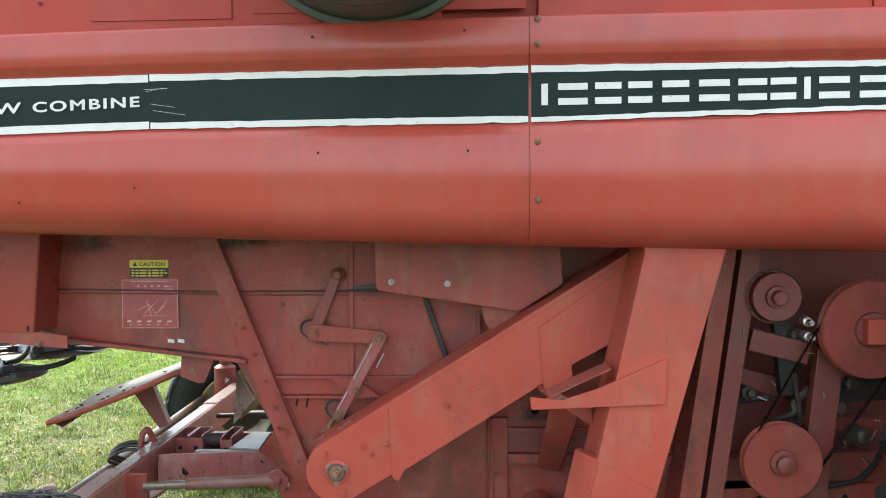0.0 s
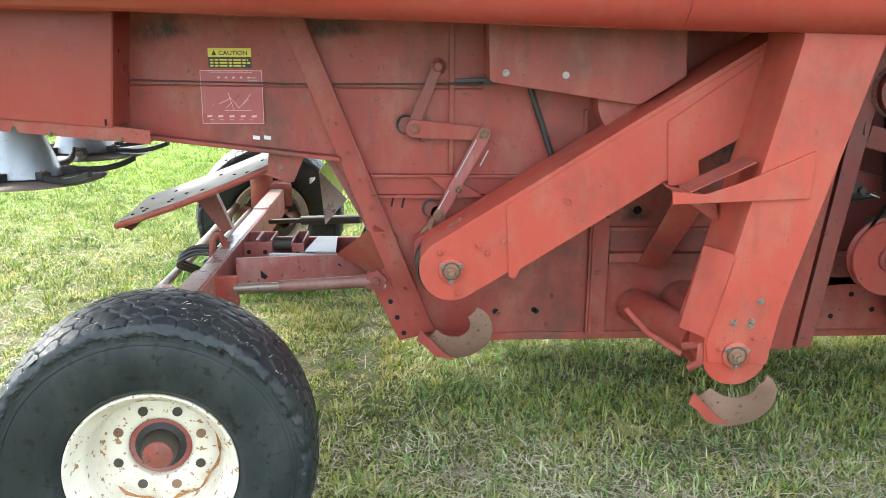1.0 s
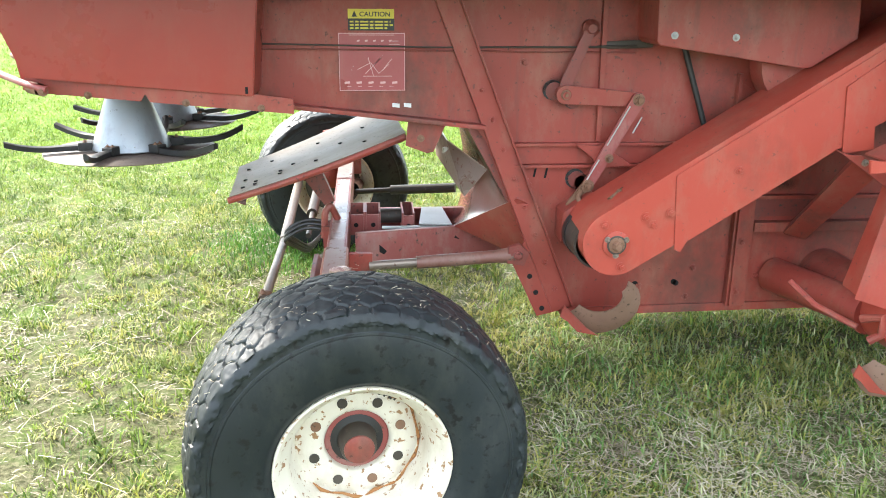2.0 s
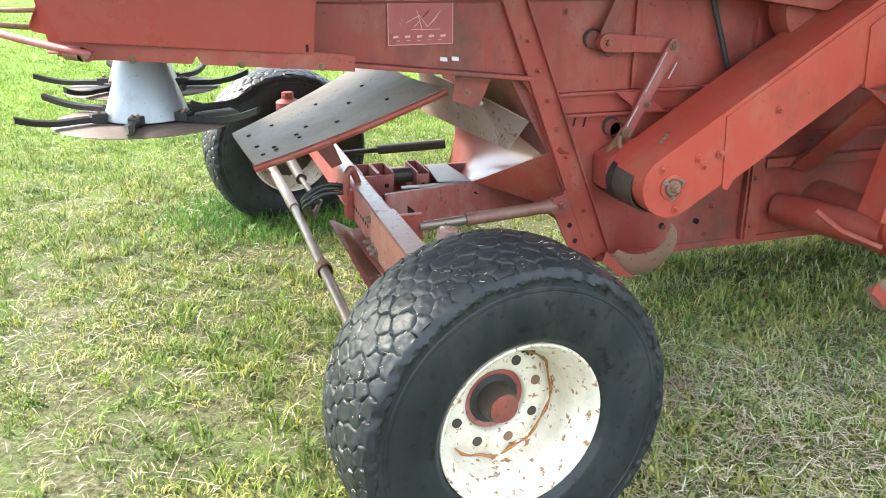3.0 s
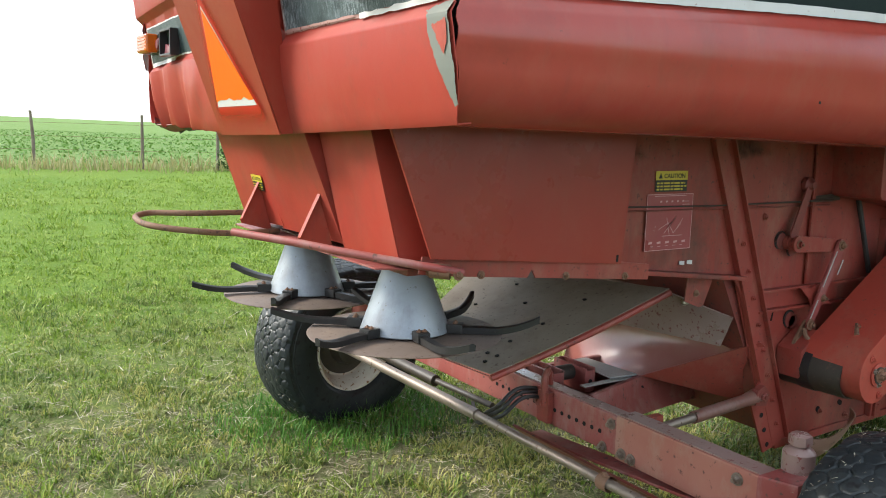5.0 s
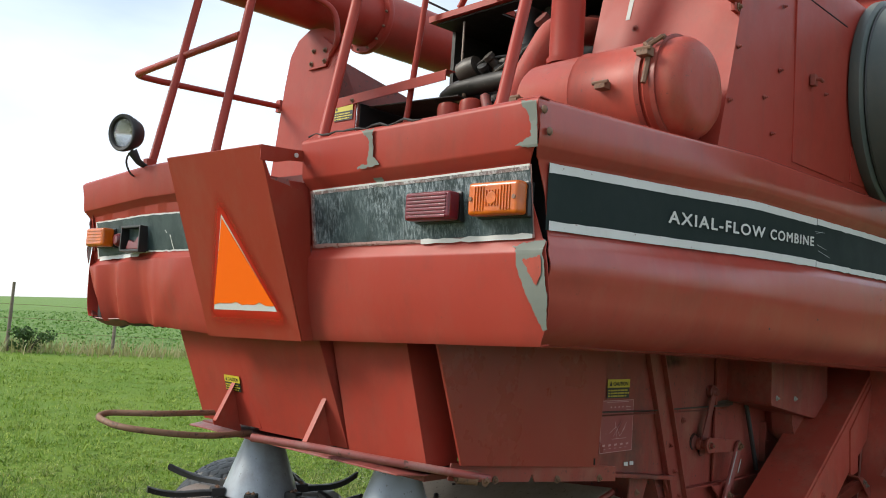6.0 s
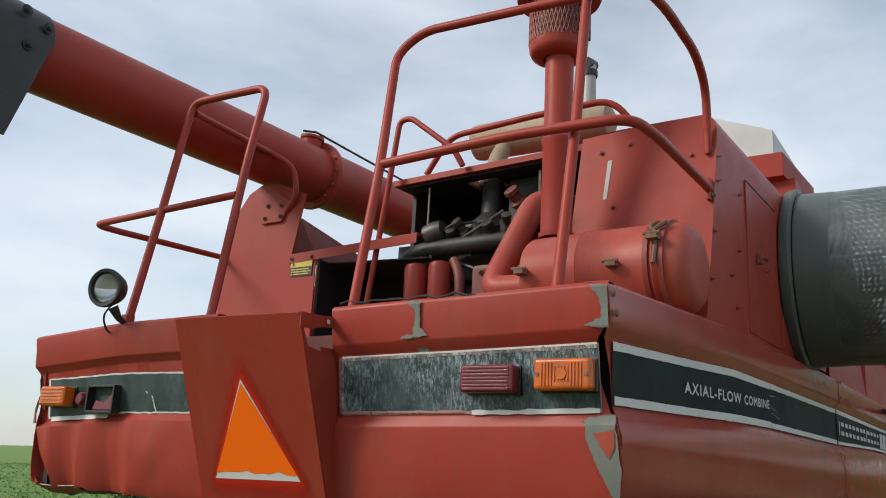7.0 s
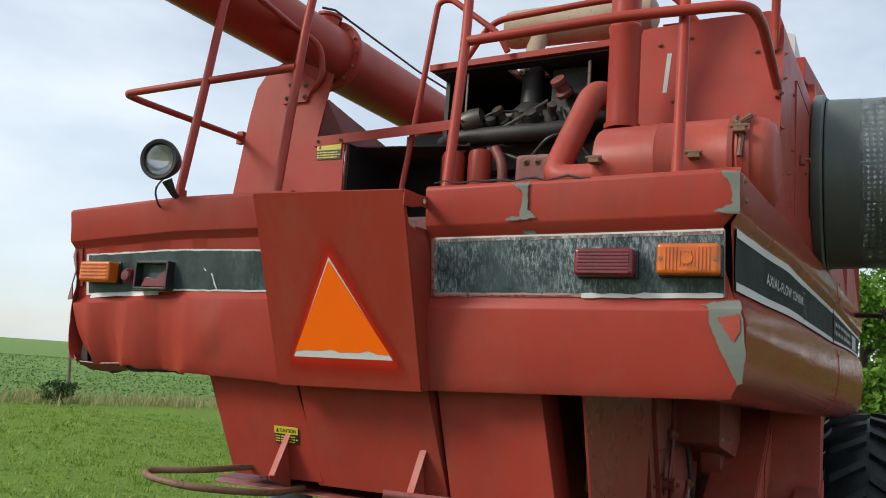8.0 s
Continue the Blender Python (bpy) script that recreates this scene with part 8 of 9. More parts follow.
def drive_tyre():
    bm = bmx()
    R, W = 0.84, 0.60
    lathe(bm, [(-0.24, 0.42), (-0.30, 0.50), (-0.305, 0.62), (-0.28, 0.76), (-0.24, R - 0.045), (0, R - 0.03), (0.24, R - 0.045), (0.28, 0.76), (0.305, 0.62), (0.30, 0.50), (0.24, 0.42)], (0, 0, 0), (0, 1, 0), 72)
    th = part("drive_wheel", bm, TYRE, combine, "tall black tractor-lug drive tyre", m=pose(2.24, 2.74, 0.80))
    for k in range(24):
        for sgn in (-1, 1):
            a0 = 2 * math.pi * (k + (0.5 if sgn > 0 else 0)) / 24
            bm = bmx()
            rows = []
            for i in range(6):
                f = i / 5
                y = sgn * (0.01 + 0.29 * f)
                a = a0 + 0.24 * f
                lo, hi = R - 0.06 - 0.09 * max(0, f - 0.75) / 0.25, R + 0.012 - 0.05 * max(0, f - 0.8) / 0.2
                wv = 0.040 / R
                rows.append([(r * math.cos(a + d), y, r * math.sin(a + d)) for d, r in ((-wv, lo), (-wv * 0.75, hi), (wv * 0.75, hi), (wv, lo))])
            g = [[bm.verts.new(p) for p in r] for r in rows]
            for r0, r1 in zip(g, g[1:]):
                for j in range(4):
                    bm.faces.new((r0[j], r0[(j + 1) % 4], r1[(j + 1) % 4], r1[j]))
            bm.faces.new(g[0])
            bm.faces.new(g[-1][::-1])
            o = part("lug", bm, TYRE, None, m=Matrix())
            o.parent = th
    bm = bmx()
    lathe(bm, [(-0.2, 0.42), (-0.22, 0.44), (-0.18, 0.40), (-0.05, 0.36), (-0.05, 0.10), (0.1, 0.10), (0.1, 0.36), (0.2, 0.42)], (0, 0, 0), (0, 1, 0), 48)
    o = part("rim", bm, CREAM, None, m=Matrix())
    o.parent = th


drive_tyre()
bm = bmx()
plate(bm, [(1.75, 0.5), (1.75, 1.60), (2.1, 1.60), (2.1, 0.5)], 3.25, 0.35)
part("final_drive_case", bm, RED_DULL, combine, "red final drive case", bevel=0.02)


# ---- engine bay on top ----
def eng_x(z):
    return -1.94 + 0.215 * (z - 2.38) / 0.87


bm = bmx()
arch = [(3.005, 2.33), (3.002, 3.17), (3.006, 3.225), (3.022, 3.268), (3.06, 3.292), (3.30, 3.290), (3.60, 3.272), (3.60, 2.33)]
prism(bm, [(eng_x(z), y, z) for y, z in arch], (0.005, 0, 0))
eng = part("engine_rear_sheet", bm, RED, combine, "red rear sheet of the engine housing", bevel=0.001)
# side sheet with a rounded shoulder
rows = []
for i in range(14):
    x0 = i / 13
    row = []
    for y, z in [(0.0, 2.36), (0.0, 2.7), (0.0, 3.0), (0.0, 3.16), (0.003, 3.215), (0.018, 3.262), (0.055, 3.288), (0.20, 3.292), (0.5, 3.288)]:
        xr = eng_x(z)
        x = xr + (-0.12 - xr) * x0
        row.append((x, 3.004 - 0.030 * (x + 1.9) + y + wave(x, z, 2.0, 0.004, 6), z + 0.015 * x0))
    rows.append(row)
bm = bmx()
sheet(bm, rows, 0.003)
eng_side = part("engine_side_sheet", bm, RED, combine, "red side sheet of the engine housing with rounded shoulder", smooth=60)


def side_door(x0, x1, z0, z1, name, label):
    bm = bmx()
    prism(bm, [(x, 3.004 - 0.030 * (x + 1.9) - 0.0055, z) for x, z in ((x0, z0), (x1, z0), (x1, z1), (x0, z1))], (0, 0.010, 0))
    return part(name, bm, RED, eng_side, label, bevel=0.002)


side_door(-1.365, -0.855, 2.43, 3.10, "access_door", "flush red access door")
side_door(-0.78, 0.17, 2.445, 2.60, "lower_panel", "flush red panel")
bm = bmx()
prism(bm, [(-1.365, 2.981, 3.101), (-0.86, 2.966, 3.101), (-0.86, 2.966, 3.105), (-1.365, 2.981, 3.105)], (0, 0.012, 0))
part("door_gap", bm, HOLE, eng_side)
for x, z in ((-1.88, 2.55), (-1.83, 2.75), (-1.78, 2.97), (-1.76, 3.08), (-1.55, 2.50), (-1.5, 2.75), (-1.48, 3.0), (-1.1, 2.75), (-1.62, 2.62)):
    bm = bmx()
    hexbolt(bm, (x, 3.0 - 0.030 * (x + 1.9) - (0.010 if x > -1.36 else 0), z), (0, -1, 0), 0.006)
    part("bolt", bm, RED_DULL, eng_side)
bm = bmx()
box(bm, (-1.24, 2.955, 2.755), (-1.21, 2.975, 2.80))
tube(bm, [(-1.225, 2.965, 2.78), (-1.225, 2.94, 2.78), (-1.20, 2.94, 2.775)], 0.008, 8)
part("door_latch", bm, RED_DULL, eng_side, bevel=0.002)
# label slot on the rear sheet
bm = bmx()
prism(bm, [(eng_x(z) - 0.002, y, z) for y, z in ((3.470, 2.945), (3.452, 2.945), (3.446, 3.135), (3.466, 3.135))], (0.0, 0, 0.001))
part("label_strip", bm, GALV, eng, "worn grey label strip", smooth=0)
for y, z in ((3.37, 3.20), (3.42, 2.90), (3.50, 3.18), (3.1, 3.1)):
    bm = bmx()
    hexbolt(bm, (eng_x(z), y, z), (-1, 0, 0), 0.009)
    part("bolt", bm, RED_DULL, eng)

# roof, inner walls; the near-black sheets hold the shade of the bay
def roof_z(x, y):
    return 3.225 + 0.055 * (x + 1.715) / 1.565 - 0.030 * (y - 3.53) / 1.12


def roof_sheet(x0, y0, x1, y1, lift, thick):
    """The roof, or its lining, in four pieces round the hole of the exhaust pipe."""
    bm = bmx()
    h = (-1.605, 4.105, -1.435, 4.275)
    for a, b, c, d in ((x0, y0, x1, h[1]), (x0, h[3], x1, y1), (x0, h[1], h[0], h[3]), (h[2], h[1], x1, h[3])):
        prism(bm, [(x, y, roof_z(x, y) + lift) for x, y in ((a, b), (a, d), (c, d), (c, b))], (0, 0, thick))
    bmesh.ops.remove_doubles(bm, verts=bm.verts[:], dist=0.0001)
    return bm


roof = part("engine_roof", roof_sheet(-1.715, 3.53, -0.15, 4.65, 0.0, 0.030), RED, combine, "red sheet roof over the engine, holed for the exhaust")
part("roof_liner", roof_sheet(-1.69, 3.54, -0.61, 4.62, -0.012, 0.008), DARK, roof, "sooty black underside of the roof, bay shade in its colour")
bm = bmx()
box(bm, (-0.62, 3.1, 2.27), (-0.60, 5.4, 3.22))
part("bay_wall", bm, DARK, combine, "near-black wall behind the engine, bay shade in its colour")
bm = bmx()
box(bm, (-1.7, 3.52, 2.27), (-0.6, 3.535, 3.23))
part("bay_wall", bm, DARK, combine, "near-black wall beside the engine, bay shade in its colour")
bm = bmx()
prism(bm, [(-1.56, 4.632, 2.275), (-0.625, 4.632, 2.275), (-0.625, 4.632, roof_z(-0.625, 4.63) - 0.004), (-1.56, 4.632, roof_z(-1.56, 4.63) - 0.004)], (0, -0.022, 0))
part("bay_wall", bm, DARK, combine, "near-black far wall of the engine bay, shade in its colour")
# engine; its dark colours also hold the shade of the bay
bm = bmx()
box(bm, (-1.45, 3.70, 2.28), (-0.75, 4.45, 2.72))
engine = part("engine", bm, DARK, combine, "oily diesel engine in an open bay, black with its shade", bevel=0.03)
bm = bmx()
box(bm, (-1.50, 3.85, 2.72), (-1.25, 4.42, 2.86))
part("rocker_cover", bm, GREASE_SHADE, engine, bevel=0.03)
bm = bmx()
tube(bm, [(-1.60, 4.60, 2.835), (-1.64, 4.50, 2.855), (-1.64, 4.20, 2.865), (-1.60, 3.95, 2.88), (-1.50, 3.80, 2.96)], 0.045, 14, 0.08)
part("coolant_pipe", bm, DARK, engine)
bm = bmx()
lathe(bm, [(0, 0.10), (0.05, 0.12), (0.10, 0.10), (0.14, 0.06), (0.22, 0.055), (0.34, 0.055), (0.34, 0)], (-1.52, 4.17, 2.90), (0, 0, 1), 22)
part("turbocharger", bm, DARK, engine)
bm = bmx()
tube(bm, [(-1.56, 4.32, 2.92), (-1.57, 4.26, 2.97), (-1.56, 4.14, 2.975), (-1.55, 4.02, 2.95), (-1.50, 3.80, 2.95)], 0.037, 12, 0.05)
part("exhaust_manifold", bm, GREASE_SHADE, engine)
rng = random.Random(4)
for k in range(7):
    y = 4.34 - 0.075 * k
    bm = bmx()
    if k % 2:
        box(bm, (-1.62 + rng.uniform(0, 0.04), y - 0.028, 2.90), (-1.50, y + 0.028, 2.96 + rng.uniform(0, 0.05)))
    else:
        lathe(bm, [(0, 0.030), (0.03, 0.034), (0.05, 0.026), (0.08, 0.026), (0.08, 0)], (-1.60, y, 2.90), (-0.4, 0, 1), 14)
    part("engine_fitting", bm, GREASE_SHADE if k % 3 else DARK, engine, bevel=0.006 if k % 2 else 0)
bm = bmx()
box(bm, (-1.56, 3.88, 2.98), (-1.46, 4.06, 3.20))
part("engine_bracket", bm, DARK, engine, bevel=0.012)
bm = bmx()
lathe(bm, [(0, 0.075), (0.05, 0.085), (0.09, 0.07), (0.12, 0.05), (0.12, 0)], (-1.50, 3.86, 3.04), (0, -1, 0.1), 22)
part("compressor_housing", bm, RED_GRIME_SHADE, engine)
bm = bmx()
box(bm, (-1.72, 3.90, 2.42), (-1.55, 4.16, 2.74))
part("lower_block", bm, RED_GRIME_SHADE, engine, bevel=0.03)
bm = bmx()
lathe(bm, [(0, 0.055), (0.05, 0.06), (0.10, 0.05), (0.10, 0)], (-1.64, 4.47, 2.93), (0, -0.95, 0.25), 16)
part("alternator", bm, GREASE_SHADE, engine)
bm = bmx()
tube(bm, [(-1.52, 4.19, 3.19), (-1.52, 4.19, 3.30)], 0.048, 16)
lathe(bm, [(0, 0.058), (0.012, 0.058), (0.012, 0.05)], (-1.52, 4.19, 3.20), (0, 0, 1), 20)
part("exhaust_collar", bm, ZINC, engine)
bm = bmx()
tube(bm, [(-1.66, 3.84, 3.18), (-1.655, 3.84, 2.95), (-1.64, 3.95, 2.75), (-1.66, 4.05, 2.55)], 0.008, 6, 0.05)
part("fuel_line", bm, STEEL, engine)
bm = bmx()
tube(bm, [(-1.66, 4.46, 3.18), (-1.66, 4.46, 2.86)], 0.006, 6)
part("dipstick", bm, STEEL, engine)
bm = bmx()
tube(bm, [(-1.66, 4.46 + 0.03 * math.cos(a), 2.83 + 0.045 * math.sin(a)) for a in (k * 0.524 for k in range(13))], 0.010, 6)
part("lifting_ring", bm, RUST, engine)
for y in (4.485, 4.345):
    bm = bmx()
    lathe(bm, [(0, 0.056), (0.17, 0.058), (0.19, 0.052), (0.20, 0.03), (0.20, 0)], (-1.70, y, 2.575), (0, 0, 1), 22)
    part("filter_canister", bm, RED_NEW, engine, "red spin-on filter")
bm = bmx()
tube(bm, [(-1.72, 4.21, 2.50), (-1.72, 4.22, 2.70), (-1.68, 4.28, 2.78)], 0.025, 12, 0.05)
part("hose", bm, RED_GRIME_SHADE, engine)
bm = bmx()
box(bm, (-1.70, 3.74, 2.40), (-1.45, 4.02, 2.58))
part("starter", bm, RED_GRIME_SHADE, engine, bevel=0.04)

# fittings, brackets and lines round the manifold
for y0, z0, r, mt in ((4.40, 2.90, 0.034, GREASE_SHADE), (4.33, 2.885, 0.028, DARK), (4.27, 2.93, 0.030, GREASE_SHADE), (4.10, 2.90, 0.032, DARK), (4.03, 2.93, 0.026, GREASE_SHADE), (3.97, 3.05, 0.040, RED_GRIME_SHADE), (3.90, 2.86, 0.034, RED_GRIME_SHADE)):
    bm = bmx()
    lathe(bm, [(0, r), (0.02, r * 1.1), (0.03, r * 0.75), (0.06, r * 0.7), (0.07, r * 0.95), (0.09, r * 0.9), (0.095, 0)], (-1.60, y0, z0), (-0.75, 0.25 * math.sin(y0 * 40), 0.6), 14)
    part("engine_fitting", bm, mt, engine)
for k, (ya, za, yb, zb) in enumerate(((4.44, 2.90, 4.20, 2.98), (4.36, 2.86, 4.05, 3.02), (4.30, 2.78, 4.02, 2.62), (3.98, 2.98, 3.80, 2.70), (4.12, 2.74, 3.92, 2.86))):
    bm = bmx()
    tube(bm, [(-1.63, ya, za), (-1.67, (ya + yb) / 2, (za + zb) / 2 + 0.03 * (-1) ** k), (-1.62, yb, zb)], 0.007 + 0.002 * (k % 3), 8, 0.05)
    part("engine_line", bm, GREASE_SHADE if k % 2 else BLACK_RUBBER, engine)
bm = bmx()
prism(bm, [(-1.70, 4.12, 2.42), (-1.70, 3.96, 2.42), (-1.70, 3.96, 2.56), (-1.70, 4.04, 2.62), (-1.70, 4.12, 2.58)], (0.05, 0, 0))
part("engine_bracket", bm, RED_GRIME_SHADE, engine, bevel=0.006)
bm = bmx()
for k in range(4):
    hexbolt(bm, (-1.722, 3.94 + 0.055 * k, 2.70), (-1, 0, 0), 0.012)
part("bolt_row", bm, RUST, engine)

# air cleaner with its intake pipe, stack and pre-cleaner
AC = Vector((-2.105, 2.955, 2.54))
bm = bmx()
lathe(bm, [(0.02, 0), (0.02, 0.10), (0.028, 0.135), (0.05, 0.156), (0.07, 0.166), (0.13, 0.170), (0.14, 0.176), (0.15, 0.170), (0.42, 0.170), (0.428, 0.175), (0.436, 0.170), (0.645, 0.166), (0.66, 0.158), (0.665, 0.05), (0.665, 0)], AC, (0, 1, -0.01), 44)
air = part("air_cleaner", bm, RED_BRIGHT, combine, "large red air cleaner canister with clamp bands")
for h in (0.10, 0.155):
    bm = bmx()
    lathe(bm, [(0, 0.168), (0, 0.179), (0.018, 0.179), (0.018, 0.168)], AC + Vector((0, h, 0)), (0, 1, -0.01), 44, True)
    part("clamp_band", bm, RED_DULL, air)
for dy, dz in ((0.13, 0.085), (0.28, 0.0), (0.64, 0.0)):
    bm = bmx()
    box(bm, (AC.x - 0.205, AC.y + dy - 0.02, AC.z + dz - 0.02), (AC.x - 0.165, AC.y + dy + 0.02, AC.z + dz + 0.005))
    tube(bm, [(AC.x - 0.20, AC.y + dy - 0.03, AC.z + dz), (AC.x - 0.20, AC.y + dy + 0.03, AC.z + dz)], 0.007, 6)
    part("toggle", bm, RUST, air, bevel=0.002)
bm = bmx()
tube(bm, [(AC.x - 0.10, AC.y + 0.115, AC.z + 0.150), (AC.x - 0.14, AC.y + 0.10, AC.z + 0.135), (AC.x - 0.155, AC.y + 0.135, AC.z + 0.11), (AC.x - 0.175, AC.y + 0.125, AC.z + 0.05), (AC.x - 0.188, AC.y + 0.13, AC.z - 0.02)], 0.009, 6)
tube(bm, [(AC.x - 0.11, AC.y + 0.15, AC.z + 0.145), (AC.x - 0.145, AC.y + 0.155, AC.z + 0.12), (AC.x - 0.16, AC.y + 0.12, AC.z + 0.09)], 0.008, 6)
part("latch_handle", bm, RUST, air)
bm = bmx()
tube(bm, [(-2.105, 3.60, 2.515), (-2.105, 3.825, 2.515), (-2.03, 3.80, 2.66), (-1.90, 3.735, 2.94), (-1.62, 3.68, 2.99)], 0.055, 22, 0.07, 7)
part("intake_pipe", bm, RED_BRIGHT, air, "red bent intake pipe")
bm = bmx()
lathe(bm, [(0, 0.070), (0.02, 0.072), (0.022, 0.064), (0.40, 0.063), (0.41, 0.068), (0.425, 0.068), (0.435, 0.060), (0.80, 0.060), (0.80, 0)], (-2.04, 3.570, 2.72), (0, 0, 1), 28)
part("snorkel", bm, RED, air, "upright red intake stack")
PC = Vector((-2.04, 3.578, 3.51))
bm = bmx()
lathe(bm, [(0.0, 0.062), (0.004, 0.090), (0.015, 0.112), (0.035, 0.122), (0.070, 0.124), (0.074, 0.118), (0.074, 0)], PC, (0, 0, 1), 36)
pre = part("pre_cleaner", bm, RED, combine, "red pre-cleaner bowl with mesh wall")
bm = bmx()
for k in range(44):
    for sgn in (1, -1):
        a = 2 * math.pi * k / 44
        tube(bm, [PC + Vector((0.124 * math.cos(a + sgn * 0.42 * f), 0.124 * math.sin(a + sgn * 0.42 * f), 0.066 + 0.22 * f)) for f in (0, 0.25, 0.5, 0.75, 1)], 0.003, 4, cap=False)
part("mesh_wall", bm, RED_DULL, pre)
bm = bmx()
lathe(bm, [(0.07, 0.108), (0.29, 0.108)], PC, (0, 0, 1), 28)
part("inner_drum", bm, RED_GRIME_SHADE, pre)
bm = bmx()
lathe(bm, [(0.285, 0), (0.285, 0.13), (0.276, 0.178), (0.290, 0.184), (0.325, 0.160), (0.36, 0.10), (0.372, 0)], PC, (0, 0, 1), 40)
part("cap", bm, RED, pre)
bm = bmx()
box(bm, (PC.x - 0.02, PC.y - 0.138, PC.z + 0.07), (PC.x + 0.03, PC.y - 0.122, PC.z + 0.26))
part("strap", bm, DARK, pre, bevel=0.006)
# exhaust muffler on the roof
bm = bmx()
lathe(bm, [(0, 0.0), (0, 0.05), (0.02, 0.095), (0.05, 0.10), (0.75, 0.10), (0.78, 0.09), (0.80, 0.05), (0.80, 0)], (-1.30, 4.43, 3.545), (0.03, -1, 0.0), 32)
muff = part("muffler", bm, BEIGE, combine, "heat-bleached beige muffler lying on the roof")
bm = bmx()
tube(bm, [(-1.50, 4.19, 3.27), (-1.42, 4.21, 3.38), (-1.34, 4.22, 3.47)], 0.045, 14)
part("inlet_pipe", bm, BEIGE, muff)
bm = bmx()
tube(bm, [(-1.30, 3.755, 3.60), (-1.30, 3.755, 3.86)], 0.036, 14)
part("tail_pipe", bm, GALV, muff, "upright exhaust pipe")
bm = bmx()
tube(bm, [(-1.345, 3.75, 3.86), (-1.26, 3.75, 3.88)], 0.03, 10)
lathe(bm, [(0, 0.044), (0.03, 0.044), (0.03, 0.034)], (-1.30, 3.755, 3.80), (0, 0, 1), 16)
part("rain_flap", bm, DARK, muff)

# left-hand bay: side frame, dark opening, sticker, auger saddle
bm = bmx()
sp = [(5.80, 2.28), (5.755, 2.60), (5.70, 3.00), (5.665, 3.17), (5.60, 3.255), (5.50, 3.30), (5.38, 3.29), (5.17, 3.20), (5.235, 2.86), (5.245, 2.83), (5.06, 2.83), (5.05, 2.28)]
prism(bm, [(-1.80, y, z) for y, z in sp], (0.008, 0, 0))
saddle = part("auger_saddle", bm, RED, combine, "tall red saddle plate under the unloading auger", bevel=0.002)
bm = bmx()
prism(bm, [(-1.792, 5.188, 3.067), (-1.792, 5.235, 2.86), (-1.792, 5.05, 2.83), (-1.792, 5.05, 2.28), (-0.64, 4.98, 2.28), (-0.64, 5.06, 2.80)], (0, 0.008, 0))
part("saddle_side", bm, RED_GRIME_SHADE, saddle, bevel=0.002)
# Black sheet stands for the shade on the opening's inner side.
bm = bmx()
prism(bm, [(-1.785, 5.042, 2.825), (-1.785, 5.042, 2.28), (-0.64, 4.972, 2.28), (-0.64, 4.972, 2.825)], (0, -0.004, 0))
part("opening_shade_sheet", bm, HOLE, saddle, "black sheet standing for the shade in the opening")
bm = bmx()
prism(bm, [(-1.815, y, z) for y, z in ((5.47, 3.20), (5.47, 3.06), (5.32, 3.06), (5.27, 3.17), (5.36, 3.23))], (0.012, 0, 0))
part("clamp_plate", bm, RED, saddle, bevel=0.002)
for y, z in ((5.445, 3.09), (5.43, 3.16), (5.33, 3.09), (5.33, 3.15)):
    bm = bmx()
    hexbolt(bm, (-1.816, y, z), (-1, 0, 0), 0.010, 0.010)
    part("bolt", bm, RUST, saddle)
warning_label(combine, (-1.803, 5.225, 2.745), (0, -1, 0), (0, 0, 1), 0.15, 0.085, False)
bm = bmx()
tube(bm, [(-1.80, 5.30, 3.12), (-1.82, 5.22, 3.18), (-1.84, 5.235, 3.35), (-1.92, 5.34, 3.42), (-2.25, 5.23, 3.37), (-2.62, 5.14, 3.335)], 0.016, 10, 0.08)
part("stay_tube", bm, RED, saddle, "red tube stay to the ladder rail")
bm = bmx()
prism(bm, [(-1.802, 5.245, 2.864), (-1.802, 4.42, 2.900), (-1.802, 4.42, 2.852), (-1.802, 5.245, 2.816)], (-0.006, 0, 0))
prism(bm, [(-1.802, 5.245, 2.864), (-1.802, 4.42, 2.900), (-1.74, 4.42, 2.904), (-1.74, 5.245, 2.868)], (0, 0, 0.004))
part("opening_frame", bm, RED, saddle, bevel=0.001)
for y in (5.22, 5.08):
    bm = bmx()
    hexbolt(bm, (-1.808, y, 2.842), (-1, 0, 0), 0.008)
    part("bolt", bm, RUST, saddle)
# Black back sheet, the depth of the opening painted as shade.
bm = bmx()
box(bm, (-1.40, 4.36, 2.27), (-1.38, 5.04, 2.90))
part("opening_back", bm, HOLE, saddle, "black sheet for the shaded opening behind the frame")
bm = bmx()
prism(bm, [(-1.735, 5.03, 2.815), (-0.62, 4.97, 2.80), (-0.62, 4.40, 2.77), (-1.735, 4.40, 2.79)], (0, 0, 0.006))
part("opening_roof", bm, GREASE_SHADE, saddle)
# unloading auger
AUG_A, AUG_B = Vector((0.6, 5.52, 3.545)), Vector((-3.42, 5.46, 3.42))
ax = (AUG_B - AUG_A).normalized()
L = (AUG_B - AUG_A).length
bm = bmx()
lathe(bm, [(0, 0), (0, 0.175), (1.98, 0.175), (1.982, 0.205), (1.992, 0.21), (2.010, 0.21), (2.02, 0.205), (2.022, 0.168), (L, 0.165), (L, 0.155), (L - 0.3, 0.155), (L - 0.3, 0)], AUG_A, ax, 44)
auger = part("unloading_auger", bm, RED, combine, "long red unloading auger tube folded to the rear")
for k in range(14):
    a = 2 * math.pi * k / 14
    bm = bmx()
    p = AUG_A + ax * 2.022 + Vector((0, math.cos(a) * 0.19, math.sin(a) * 0.19))
    hexbolt(bm, p, ax, 0.009, washer=False)
    part("flange_bolt", bm, RUST, auger)
bm = bmx()
